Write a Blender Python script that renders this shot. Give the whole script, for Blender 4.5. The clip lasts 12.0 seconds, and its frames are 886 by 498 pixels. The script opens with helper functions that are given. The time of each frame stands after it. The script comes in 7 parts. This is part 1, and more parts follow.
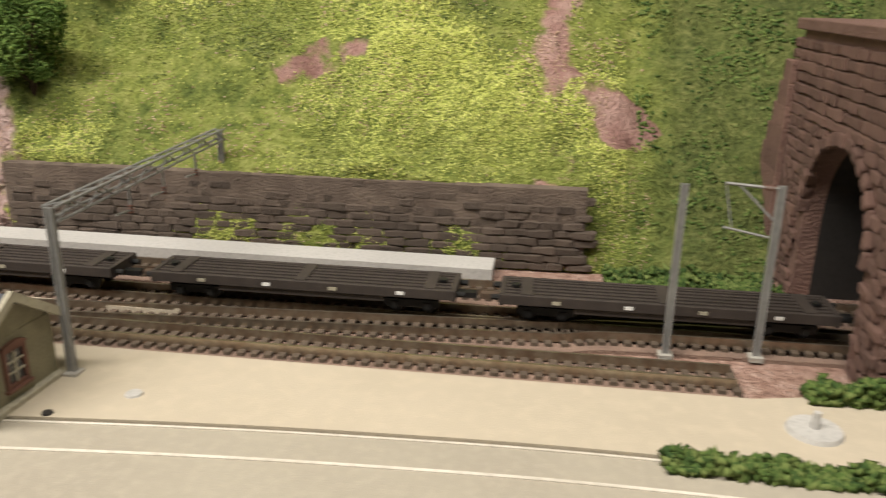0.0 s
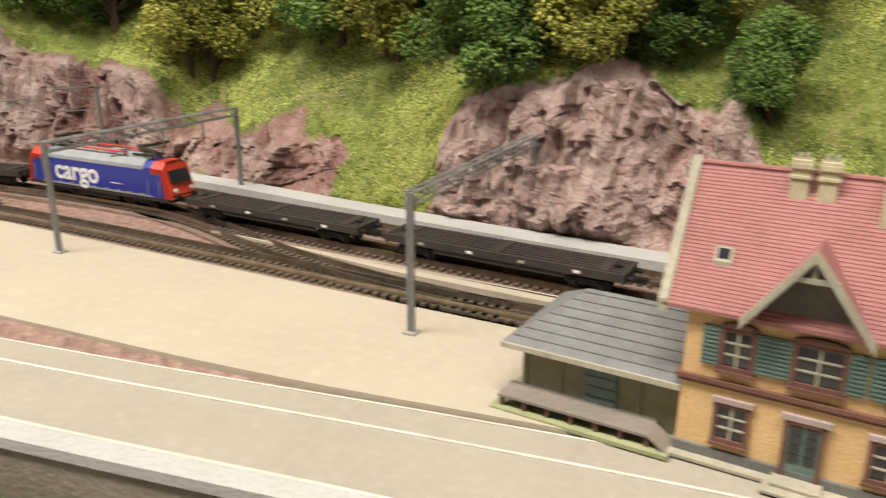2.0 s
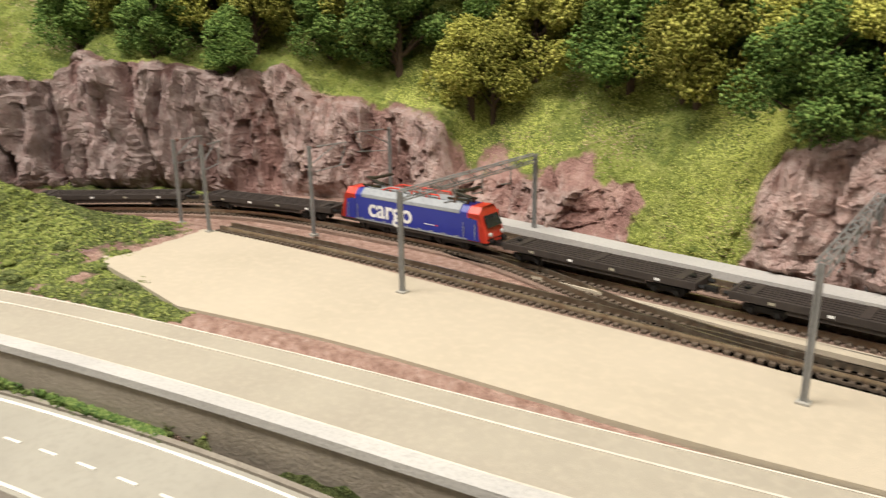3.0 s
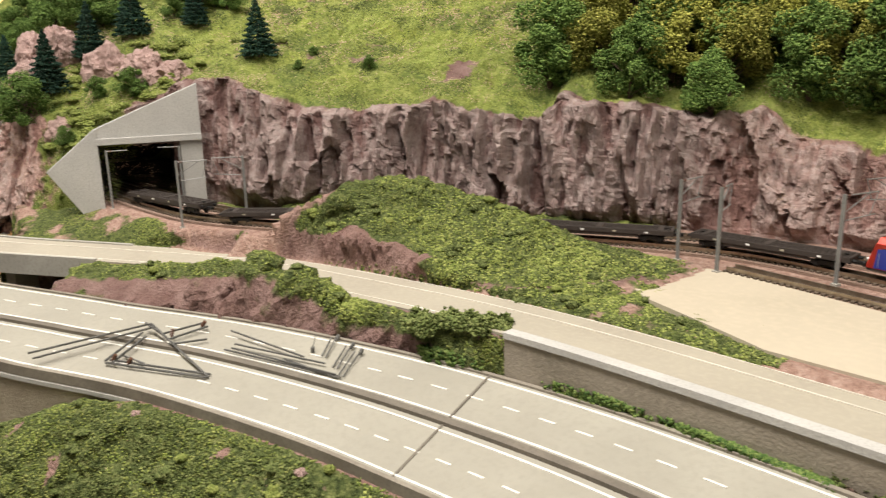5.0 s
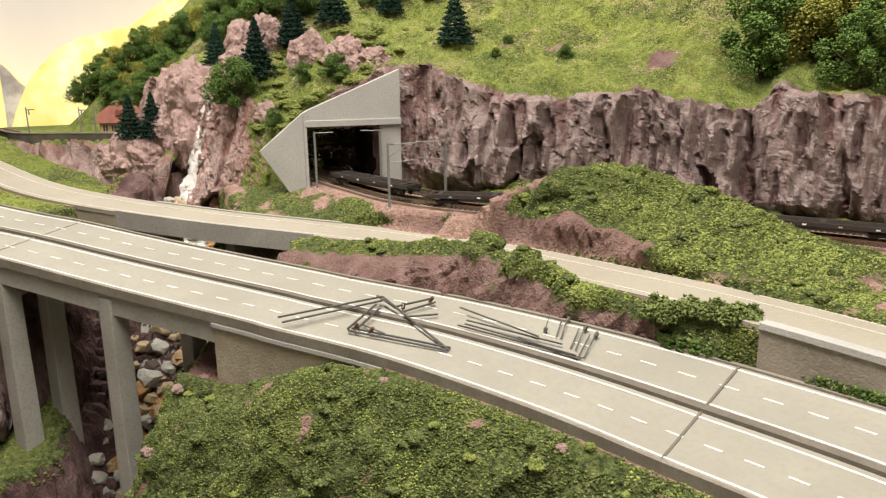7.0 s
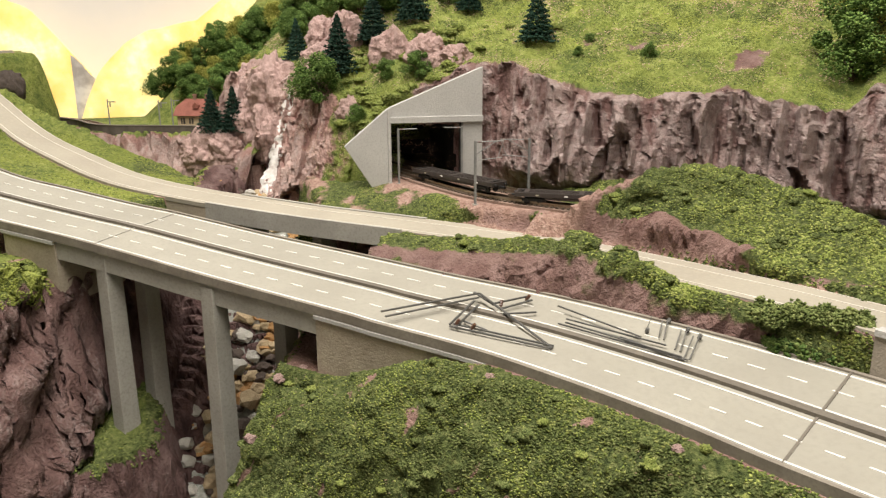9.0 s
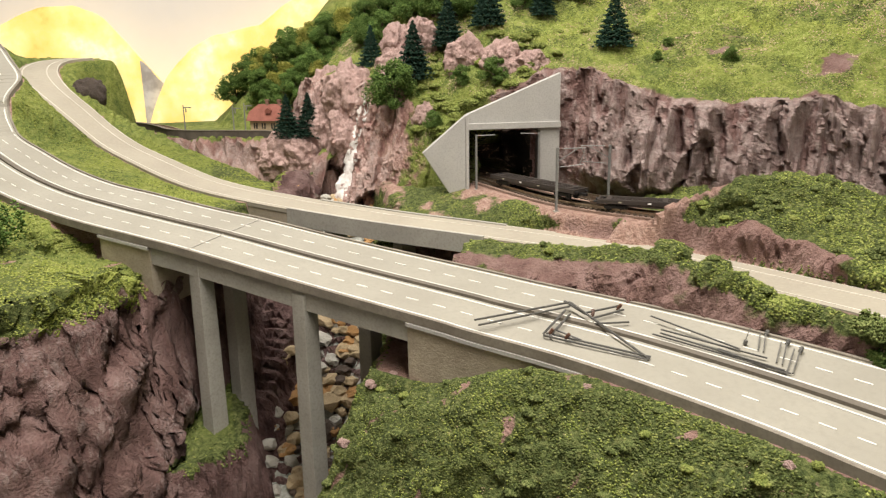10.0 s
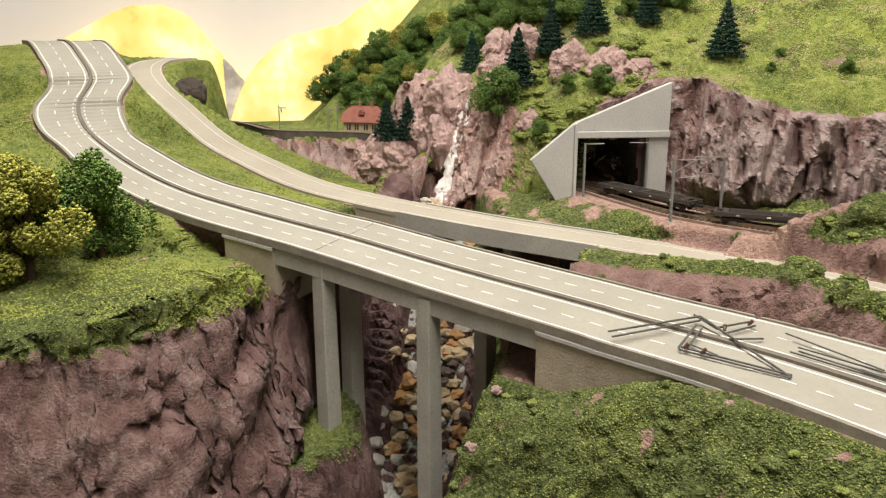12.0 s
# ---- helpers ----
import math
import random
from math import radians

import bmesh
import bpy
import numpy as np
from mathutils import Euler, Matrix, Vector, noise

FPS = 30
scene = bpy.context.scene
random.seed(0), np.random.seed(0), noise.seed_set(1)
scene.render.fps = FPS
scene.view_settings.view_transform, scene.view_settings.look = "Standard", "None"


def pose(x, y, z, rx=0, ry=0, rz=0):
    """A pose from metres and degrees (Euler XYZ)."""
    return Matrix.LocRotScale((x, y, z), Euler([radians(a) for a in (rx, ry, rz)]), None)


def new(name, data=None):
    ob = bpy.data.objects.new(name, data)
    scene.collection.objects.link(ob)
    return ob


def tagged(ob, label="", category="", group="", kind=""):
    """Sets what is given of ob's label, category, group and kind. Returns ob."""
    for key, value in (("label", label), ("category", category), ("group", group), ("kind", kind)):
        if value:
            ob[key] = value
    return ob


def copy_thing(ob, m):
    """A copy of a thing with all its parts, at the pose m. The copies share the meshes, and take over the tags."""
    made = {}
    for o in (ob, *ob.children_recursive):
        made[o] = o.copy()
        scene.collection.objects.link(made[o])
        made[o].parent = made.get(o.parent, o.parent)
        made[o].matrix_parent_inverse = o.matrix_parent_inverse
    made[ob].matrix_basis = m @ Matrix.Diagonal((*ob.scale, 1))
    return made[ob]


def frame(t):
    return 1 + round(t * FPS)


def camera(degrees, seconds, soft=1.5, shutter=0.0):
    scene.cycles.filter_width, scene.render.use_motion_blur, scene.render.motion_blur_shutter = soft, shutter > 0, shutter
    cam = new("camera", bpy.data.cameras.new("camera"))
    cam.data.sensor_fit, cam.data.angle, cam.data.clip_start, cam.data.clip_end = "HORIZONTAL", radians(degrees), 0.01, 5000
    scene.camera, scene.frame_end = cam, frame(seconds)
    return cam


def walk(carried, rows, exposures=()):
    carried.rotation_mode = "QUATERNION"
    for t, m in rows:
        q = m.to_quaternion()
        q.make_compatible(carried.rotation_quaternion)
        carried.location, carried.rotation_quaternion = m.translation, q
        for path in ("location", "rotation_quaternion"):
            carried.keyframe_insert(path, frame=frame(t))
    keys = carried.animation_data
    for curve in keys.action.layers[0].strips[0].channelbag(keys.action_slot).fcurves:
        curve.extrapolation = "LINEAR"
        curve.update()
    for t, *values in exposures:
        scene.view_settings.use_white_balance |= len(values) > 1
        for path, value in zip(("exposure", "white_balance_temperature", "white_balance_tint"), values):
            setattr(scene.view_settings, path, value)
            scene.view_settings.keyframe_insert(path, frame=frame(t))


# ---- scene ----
cam = camera(59.54, 12.0, soft=1.25, shutter=0.28)
PATH = [
    (0, pose(0.1975, -0.1437, 0.1122, 71.49, -0.99, 7.77)),
    (0.5, pose(0.1445, -0.1455, 0.1081, 71.75, -0.91, 12.42)),
    (1, pose(0.0881, -0.1479, 0.1057, 71.80, -0.83, 17.44)),
    (1.5, pose(0.0397, -0.1538, 0.1086, 71.65, -0.59, 22.09)),
    (2, pose(-0.0127, -0.1760, 0.1155, 71.99, -0.24, 27.88)),
    (2.5, pose(-0.0518, -0.1975, 0.1210, 73.05, 0.09, 33.97)),
    (3, pose(-0.0838, -0.2268, 0.1322, 73.52, 0.68, 39.02)),
    (3.5, pose(-0.1118, -0.2573, 0.1411, 74.22, 1.47, 44.48)),
    (3.7, pose(-0.1243, -0.2683, 0.1437, 74.30, 1.80, 46.70)),
    (5.3, pose(-0.1897, -0.3715, 0.1473, 76.00, 0.84, 60.71)),
    (5.5, pose(-0.1943, -0.3802, 0.1461, 76.13, 0.62, 61.95)),
    (6, pose(-0.2038, -0.3990, 0.1443, 75.91, 0.57, 64.19)),
    (6.5, pose(-0.2072, -0.4107, 0.1422, 75.75, 0.65, 65.89)),
    (7, pose(-0.2124, -0.4259, 0.1405, 75.62, 0.73, 67.04)),
    (9, pose(-0.2215, -0.4651, 0.1452, 75.17, 0.33, 70.06)),
    (9.5, pose(-0.2274, -0.4811, 0.1483, 75.14, 0.69, 71.77)),
    (10, pose(-0.2291, -0.4949, 0.1531, 75.10, 0.91, 73.36)),
    (10.5, pose(-0.2321, -0.5101, 0.1546, 75.01, 0.86, 74.50)),
    (11, pose(-0.2339, -0.5240, 0.1573, 74.92, 0.70, 75.26)),
    (11.5, pose(-0.2366, -0.5374, 0.1609, 74.89, 0.37, 76.18)),
    (12, pose(-0.2377, -0.5532, 0.1641, 74.90, 0.29, 76.99)),
]
walk(cam, PATH)

# ---------------------------------------------------------------- light
world = bpy.data.worlds.new("room_air")
scene.world = world
world.use_nodes = True
world.node_tree.nodes["Background"].inputs[0].default_value = (1.0, 0.95, 0.88, 1)
world.node_tree.nodes["Background"].inputs[1].default_value = 0.25


def ceiling_lamp(x, y, z, sx, sy, watts, colour=(1.0, 0.93, 0.83)):
    data = bpy.data.lights.new("ceiling_panel_light", "AREA")
    data.shape, data.size, data.size_y, data.energy, data.color = "RECTANGLE", sx, sy, watts, colour
    ob = new("ceiling_panel_light", data)
    ob.matrix_world = pose(x, y, z)
    return ob


LAMP_Z = 1.28
ceiling_lamp(-0.26, -0.42, LAMP_Z, 1.2, 0.16, 20.5)
ceiling_lamp(-0.95, -0.55, LAMP_Z, 1.2, 0.16, 23.5, (1.0, 0.94, 0.87))
ceiling_lamp(0.35, -0.35, LAMP_Z, 1.2, 0.16, 11.5)

# ---------------------------------------------------------------- materials
MATS = {}


def material(name, colour, rough=0.7, colour2=None, scale=60.0, scale2=600.0, bump=0.0, bump_scale=400.0, metal=0.0,
             colour3=None, spec=0.4, per_object=0.0, detail=6.0):
    """Two colours mixed by noise at two scales, with a fine relief."""
    if name in MATS:
        return MATS[name]
    m = bpy.data.materials.new(name)
    m.use_nodes = True
    nt = m.node_tree
    n, l = nt.nodes, nt.links
    b = n["Principled BSDF"]
    b.inputs["Roughness"].default_value = rough
    b.inputs["Metallic"].default_value = metal
    b.inputs["Specular IOR Level"].default_value = spec
    tc = n.new("ShaderNodeTexCoord")
    colour2 = colour2 or tuple(c * 0.8 for c in colour)
    na = n.new("ShaderNodeTexNoise")
    na.inputs["Scale"].default_value, na.inputs["Detail"].default_value = scale, detail
    l.new(tc.outputs["Object"], na.inputs["Vector"])
    ra = n.new("ShaderNodeMapRange")
    ra.inputs[1].default_value, ra.inputs[2].default_value = 0.35, 0.65
    l.new(na.outputs[0], ra.inputs[0])
    mx = n.new("ShaderNodeMix")
    mx.data_type = "RGBA"
    mx.inputs[6].default_value, mx.inputs[7].default_value = (*colour, 1), (*colour2, 1)
    l.new(ra.outputs[0], mx.inputs[0])
    out = mx.outputs[2]
    nb = n.new("ShaderNodeTexNoise")
    nb.inputs["Scale"].default_value, nb.inputs["Detail"].default_value = scale2, 4.0
    l.new(tc.outputs["Object"], nb.inputs["Vector"])
    rb = n.new("ShaderNodeMapRange")
    rb.inputs[1].default_value, rb.inputs[2].default_value = 0.45, 0.75
    rb.inputs[4].default_value = 0.55
    l.new(nb.outputs[0], rb.inputs[0])
    mb = n.new("ShaderNodeMix")
    mb.data_type = "RGBA"
    mb.inputs[7].default_value = (*(colour3 or tuple(c * 0.7 for c in colour2)), 1)
    l.new(rb.outputs[0], mb.inputs[0])
    l.new(out, mb.inputs[6])
    out = mb.outputs[2]
    if per_object:
        oi = n.new("ShaderNodeObjectInfo")
        hs = n.new("ShaderNodeHueSaturation")
        mr = n.new("ShaderNodeMapRange")
        mr.inputs[3].default_value, mr.inputs[4].default_value = 1 - per_object, 1 + per_object
        l.new(oi.outputs["Random"], mr.inputs[0])
        l.new(mr.outputs[0], hs.inputs["Value"])
        l.new(out, hs.inputs["Color"])
        out = hs.outputs[0]
    l.new(out, b.inputs["Base Color"])
    if bump:
        nc = n.new("ShaderNodeTexNoise")
        nc.inputs["Scale"].default_value, nc.inputs["Detail"].default_value = bump_scale, 8.0
        l.new(tc.outputs["Object"], nc.inputs["Vector"])
        bp = n.new("ShaderNodeBump")
        bp.inputs["Strength"].default_value, bp.inputs["Distance"].default_value = bump, 0.002
        l.new(nc.outputs[0], bp.inputs["Height"])
        l.new(bp.outputs[0], b.inputs["Normal"])
    MATS[name] = m
    return m


def land_material():
    """Rock, earth and grass foam, chosen by the share of green stored on the mesh and broken up by noise."""
    m = bpy.data.materials.new("landscape")
    m.use_nodes = True
    nt = m.node_tree
    n, l = nt.nodes, nt.links
    b = n["Principled BSDF"]
    b.inputs["Roughness"].default_value = 0.9
    b.inputs["Specular IOR Level"].default_value = 0.2
    tc = n.new("ShaderNodeTexCoord")

    def noise_ramp(scale, stops, detail=8.0, rough=0.6, vec=None):
        t = n.new("ShaderNodeTexNoise")
        t.inputs["Scale"].default_value, t.inputs["Detail"].default_value, t.inputs["Roughness"].default_value = scale, detail, rough
        l.new(vec or tc.outputs["Object"], t.inputs["Vector"])
        r = n.new("ShaderNodeValToRGB")
        r.color_ramp.elements.remove(r.color_ramp.elements[1])
        r.color_ramp.elements[0].position, r.color_ramp.elements[0].color = stops[0][0], (*stops[0][1], 1)
        for p, c in stops[1:]:
            r.color_ramp.elements.new(p).color = (*c, 1)
        l.new(t.outputs[0], r.inputs[0])
        return r.outputs[0], t.outputs[0]

    def mix(fac, a, c):
        x = n.new("ShaderNodeMix")
        x.data_type = "RGBA"
        l.new(fac, x.inputs[0]), l.new(a, x.inputs[6]), l.new(c, x.inputs[7])
        return x.outputs[2]

    def attr(name):
        a = n.new("ShaderNodeAttribute")
        a.attribute_name = name
        return a.outputs["Fac"]

    def calc(op, a, c):
        x = n.new("ShaderNodeMath")
        x.operation, x.use_clamp = op, True
        for k, v in enumerate((a, c)):
            if isinstance(v, float):
                x.inputs[k].default_value = v
            else:
                l.new(v, x.inputs[k])
        return x.outputs[0]

    mp = n.new("ShaderNodeMapping")
    mp.inputs["Scale"].default_value = (1.0, 1.0, 0.4)
    l.new(tc.outputs["Object"], mp.inputs[0])
    tall = mp.outputs[0]
    rock, rock_h = noise_ramp(48, [(0.34, (0.22, 0.115, 0.098)), (0.48, (0.40, 0.235, 0.205)), (0.62, (0.52, 0.345, 0.30))], 9.0, 0.62, tall)
    # mauve rock; its dark tone also holds the gorge's shade
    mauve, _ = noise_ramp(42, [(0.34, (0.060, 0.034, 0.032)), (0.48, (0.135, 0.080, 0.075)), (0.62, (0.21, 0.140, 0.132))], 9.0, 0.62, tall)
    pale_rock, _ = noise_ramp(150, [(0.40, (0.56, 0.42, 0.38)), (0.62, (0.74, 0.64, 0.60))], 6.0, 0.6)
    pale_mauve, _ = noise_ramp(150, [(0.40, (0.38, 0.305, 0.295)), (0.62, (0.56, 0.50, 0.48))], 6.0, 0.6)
    g1, _ = noise_ramp(260, [(0.36, (0.035, 0.050, 0.016)), (0.50, (0.095, 0.120, 0.038)), (0.66, (0.20, 0.215, 0.080))], 6.0, 0.7)
    g2, grass_h = noise_ramp(120, [(0.34, (0.125, 0.165, 0.036)), (0.50, (0.245, 0.285, 0.066)), (0.66, (0.37, 0.39, 0.125))], 7.0, 0.7)
    g3, _ = noise_ramp(120, [(0.34, (0.060, 0.090, 0.024)), (0.50, (0.160, 0.205, 0.050)), (0.66, (0.25, 0.275, 0.080))], 7.0, 0.7)
    patch, _ = noise_ramp(17, [(0.42, (0.0, 0.0, 0.0)), (0.58, (1.0, 1.0, 1.0))], 6.0, 0.6)
    meadow = mix(patch, g3, g2)
    grass = mix(attr("meadow"), g1, meadow)
    earth, _ = noise_ramp(230, [(0.3, (0.27, 0.16, 0.125)), (0.5, (0.41, 0.265, 0.215)), (0.7, (0.53, 0.38, 0.32))])
    fine, fine_h = noise_ramp(480, [(0.34, (0.55, 0.53, 0.52)), (0.52, (0.92, 0.92, 0.92)), (0.64, (1.0, 1.0, 1.0))], 5.0)
    brk, brk_h = noise_ramp(70, [(0.4, (0.0, 0.0, 0.0)), (0.6, (1.0, 1.0, 1.0))])
    # plaster rock, dry-brushed on its edges: pale highlights put into the colour
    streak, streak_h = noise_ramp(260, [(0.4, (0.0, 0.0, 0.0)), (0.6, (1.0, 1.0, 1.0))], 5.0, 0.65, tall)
    worn = calc("MULTIPLY", calc("SUBTRACT", calc("ADD", attr("brushed_highlight"), calc("MULTIPLY", calc("SUBTRACT", streak_h, 0.4), 0.9)), 0.72), 1.6)
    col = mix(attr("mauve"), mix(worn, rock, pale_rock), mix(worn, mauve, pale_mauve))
    col = mix(attr("earth"), col, earth)
    g = calc("MULTIPLY", calc("SUBTRACT", calc("ADD", calc("MULTIPLY", attr("green"), 0.7), calc("MULTIPLY", calc("SUBTRACT", brk_h, 0.25), 0.63)), 0.48), 10.0)
    col = mix(g, col, grass)
    x = n.new("ShaderNodeMix")
    x.data_type, x.blend_type = "RGBA", "MULTIPLY"
    x.inputs[0].default_value = 0.45
    l.new(col, x.inputs[6]), l.new(fine, x.inputs[7])
    l.new(x.outputs[2], b.inputs["Base Color"])
    bp = n.new("ShaderNodeBump")
    bp.inputs["Strength"].default_value, bp.inputs["Distance"].default_value = 0.9, 0.0042
    ad = n.new("ShaderNodeMath")
    ad.operation = "ADD"
    l.new(rock_h, ad.inputs[0]), l.new(fine_h, ad.inputs[1])
    l.new(ad.outputs[0], bp.inputs["Height"])
    l.new(bp.outputs[0], b.inputs["Normal"])
    return m


LAND = land_material()
CONCRETE = material("concrete", (0.40, 0.385, 0.345), 0.85, (0.33, 0.315, 0.28), 30, 500, 0.3, 900)
PALE_CONCRETE = material("pale_concrete", (0.47, 0.46, 0.44), 0.8, (0.41, 0.40, 0.385), 25, 700, 0.2, 900)
ASPHALT = material("road_surface", (0.315, 0.30, 0.255), 0.8, (0.275, 0.26, 0.22), 18, 300, 0.15, 1500, colour3=(0.25, 0.235, 0.20))
SIDE_ROAD = material("pale_road", (0.35, 0.32, 0.26), 0.8, (0.31, 0.28, 0.228), 18, 300, 0.15, 1500, colour3=(0.40, 0.36, 0.29))
PLAZA = material("sand_platform", (0.45, 0.395, 0.31), 0.85, (0.41, 0.36, 0.28), 14, 200, 0.15, 1500, colour3=(0.50, 0.435, 0.335))
WALL_CONCRETE = material("board_marked_concrete", (0.28, 0.245, 0.20), 0.85, (0.19, 0.165, 0.13), 16, 300, 0.25, 700, colour3=(0.33, 0.29, 0.235))
WHITE_PAINT = material("white_marking", (0.78, 0.76, 0.70), 0.7)
KERB = material("dark_kerb", (0.16, 0.14, 0.115), 0.8)
EDGE_KERB = material("edge_kerb", (0.25, 0.225, 0.185), 0.85, (0.19, 0.165, 0.135), 60, 500)
BALLAST = material("ballast", (0.33, 0.225, 0.175), 0.95, (0.24, 0.165, 0.13), 80, 1600, 0.9, 1400, colour3=(0.14, 0.10, 0.08))
SLEEPER = material("sleeper", (0.10, 0.075, 0.055), 0.8, per_object=0.2)
RAIL = material("rail_steel", (0.42, 0.36, 0.28), 0.32, (0.30, 0.23, 0.17), 200, 900, metal=0.85)
STEEL = material("mast_grey", (0.27, 0.27, 0.265), 0.5, metal=0.2)
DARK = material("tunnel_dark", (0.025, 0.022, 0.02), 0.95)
BARK = material("bark", (0.09, 0.06, 0.04), 0.9)

# ---------------------------------------------------------------- helpers
def mesh_from(name, verts, faces, mats, smooth=False, mat_index=None):
    me = bpy.data.meshes.new(name)
    me.from_pydata([tuple(map(float, v)) for v in verts], [], [tuple(map(int, f)) for f in faces])
    for m in mats if isinstance(mats, (list, tuple)) else [mats]:
        me.materials.append(m)
    if mat_index is not None:
        me.polygons.foreach_set("material_index", np.asarray(mat_index, np.int32))
    if smooth:
        me.polygons.foreach_set("use_smooth", np.ones(len(me.polygons), bool))
    me.update()
    return me


class Geo:
    """Collects vertices and faces of one mesh."""

    def __init__(self):
        self.v, self.f = [], []

    def box(self, x0, x1, y0, y1, z0, z1, m=None):
        k = len(self.v)
        c = [Vector((x, y, z)) for z in (z0, z1) for y in (y0, y1) for x in (x0, x1)]
        self.v += [m @ p for p in c] if m else c
        self.f += [tuple(k + i for i in q) for q in ((0, 2, 3, 1), (4, 5, 7, 6), (0, 1, 5, 4), (2, 6, 7, 3), (0, 4, 6, 2), (1, 3, 7, 5))]
        return self

    def prism(self, pts, y0, y1, m=None):
        """A profile in x and z, drawn out along y."""
        k, n = len(self.v), len(pts)
        c = [Vector((x, y0, z)) for x, z in pts] + [Vector((x, y1, z)) for x, z in pts]
        self.v += [m @ p for p in c] if m else c
        self.f += [tuple(range(k, k + n)), tuple(range(k + 2 * n - 1, k + n - 1, -1))]
        self.f += [(k + i, k + n + i, k + n + (i + 1) % n, k + (i + 1) % n) for i in range(n)]
        return self

    def tube(self, a, b, r0, r1=None, n=8):
        a, b = Vector(a), Vector(b)
        r1 = r0 if r1 is None else r1
        q = (b - a).to_track_quat("Z", "Y")
        k = len(self.v)
        for c, r in ((a, r0), (b, r1)):
            self.v += [c + q @ Vector((r * math.cos(6.2832 * i / n), r * math.sin(6.2832 * i / n), 0)) for i in range(n)]
        self.f += [(k + i, k + (i + 1) % n, k + n + (i + 1) % n, k + n + i) for i in range(n)]
        self.f += [tuple(range(k + n - 1, k - 1, -1)), tuple(range(k + n, k + 2 * n))]
        return self

    def quad(self, *pts):
        k = len(self.v)
        self.v += [Vector(p) for p in pts]
        self.f.append(tuple(range(k, k + len(pts))))
        return self

    def mesh(self, name, mat, smooth=False):
        return mesh_from(name, self.v, self.f, mat, smooth)


def part(name, geo, mat, parent, label="", bevel=0.0, smooth=False):
    """One mesh object under a thing or a part."""
    ob = new(name, geo if isinstance(geo, bpy.types.Mesh) else geo.mesh(name, mat, smooth))
    ob.parent = parent
    if label:
        tagged(ob, label)
    if bevel:
        md = ob.modifiers.new("edge", "BEVEL")
        md.width, md.segments, md.limit_method = bevel, 2, "ANGLE"
    return ob


def thing(name, label, category, m=None, group="", kind=""):
    ob = new(name)
    ob.empty_display_size = 0.01
    if m is not None:
        ob.matrix_world = m
    return tagged(ob, label, category, group, kind)


def structure(name, geo, mat, label, category="", smooth=False, bevel=0.0):
    ob = part(name, geo, mat, None, bevel=bevel, smooth=smooth)
    return tagged(ob, label, category or name.replace("_", " "), kind="structure")


def spline(points, step=0.006):
    """A smooth line through the points, as rows of x, y, z at an even step."""
    p = np.array(points, float)
    p = np.vstack([2 * p[0] - p[1], p, 2 * p[-1] - p[-2]])
    out = []
    for i in range(1, len(p) - 2):
        t = np.linspace(0, 1, 40, endpoint=False)[:, None]
        a, b, c, d = p[i - 1], p[i], p[i + 1], p[i + 2]
        out.append(0.5 * (2 * b + (c - a) * t + (2 * a - 5 * b + 4 * c - d) * t**2 + (3 * b - a - 3 * c + d) * t**3))
    out = np.vstack(out + [p[-2:-1]])
    s = np.r_[0, np.cumsum(np.linalg.norm(np.diff(out, axis=0), axis=1))]
    u = np.linspace(0, s[-1], max(2, int(round(s[-1] / step)) + 1))
    return np.stack([np.interp(u, s, out[:, k]) for k in range(out.shape[1])], 1)


def side(line):
    """Unit vectors to the left of a line, level."""
    t = np.gradient(line[:, :2], axis=0)
    t /= np.linalg.norm(t, axis=1)[:, None] + 1e-12
    return np.stack([-t[:, 1], t[:, 0]], 1)


def ribbon(line, left, right, z_top, z_bottom, geo=None):
    """A band along a line between two offsets to its left, with a top, sides and underside."""
    geo = geo or Geo()
    s, k, n = side(line), len(geo.v), len(line)
    fall = line[:, 3] if line.shape[1] > 3 else np.zeros(n)
    for off, dz in ((left, z_top), (right, z_top), (right, z_bottom), (left, z_bottom)):
        for p, q, f_ in zip(line, s, fall):
            geo.v.append(Vector((p[0] + q[0] * off, p[1] + q[1] * off, p[2] + dz - off * f_)))
    for a, b in ((0, 1), (1, 2), (2, 3), (3, 0)):
        for i in range(n - 1):
            geo.f.append((k + a * n + i, k + b * n + i, k + b * n + i + 1, k + a * n + i + 1))
    geo.f += [(k, k + 3 * n, k + 2 * n, k + n), (k + n - 1, k + 2 * n - 1, k + 3 * n - 1, k + 4 * n - 1)]
    return geo


def near_line(x, y, line):
    """For arrays of places: the distance to a line, the signed side (left positive), and the nearest row number."""
    pts = np.stack([x.ravel(), y.ravel()], 1)
    best = np.full(len(pts), 1e9)
    idx = np.zeros(len(pts), int)
    for k in range(0, len(line)):
        d = (pts[:, 0] - line[k, 0]) ** 2 + (pts[:, 1] - line[k, 1]) ** 2
        w = d < best
        best[w], idx[w] = d[w], k
    s = side(line)[idx]
    sg = np.sign((pts - line[idx, :2]) @ np.ones(2) * 0 + ((pts - line[idx, :2]) * s).sum(1))
    return np.sqrt(best).reshape(x.shape), sg.reshape(x.shape), idx.reshape(x.shape)


def smooth01(t):
    t = np.clip(t, 0, 1)
    return t * t * (3 - 2 * t)


_rng = np.random.default_rng(5)
_PERM = _rng.permutation(512)
_PERM = np.concatenate([_PERM, _PERM, _PERM])
_GRAD = _rng.normal(size=(512, 3))
_GRAD /= np.linalg.norm(_GRAD, axis=1)[:, None]


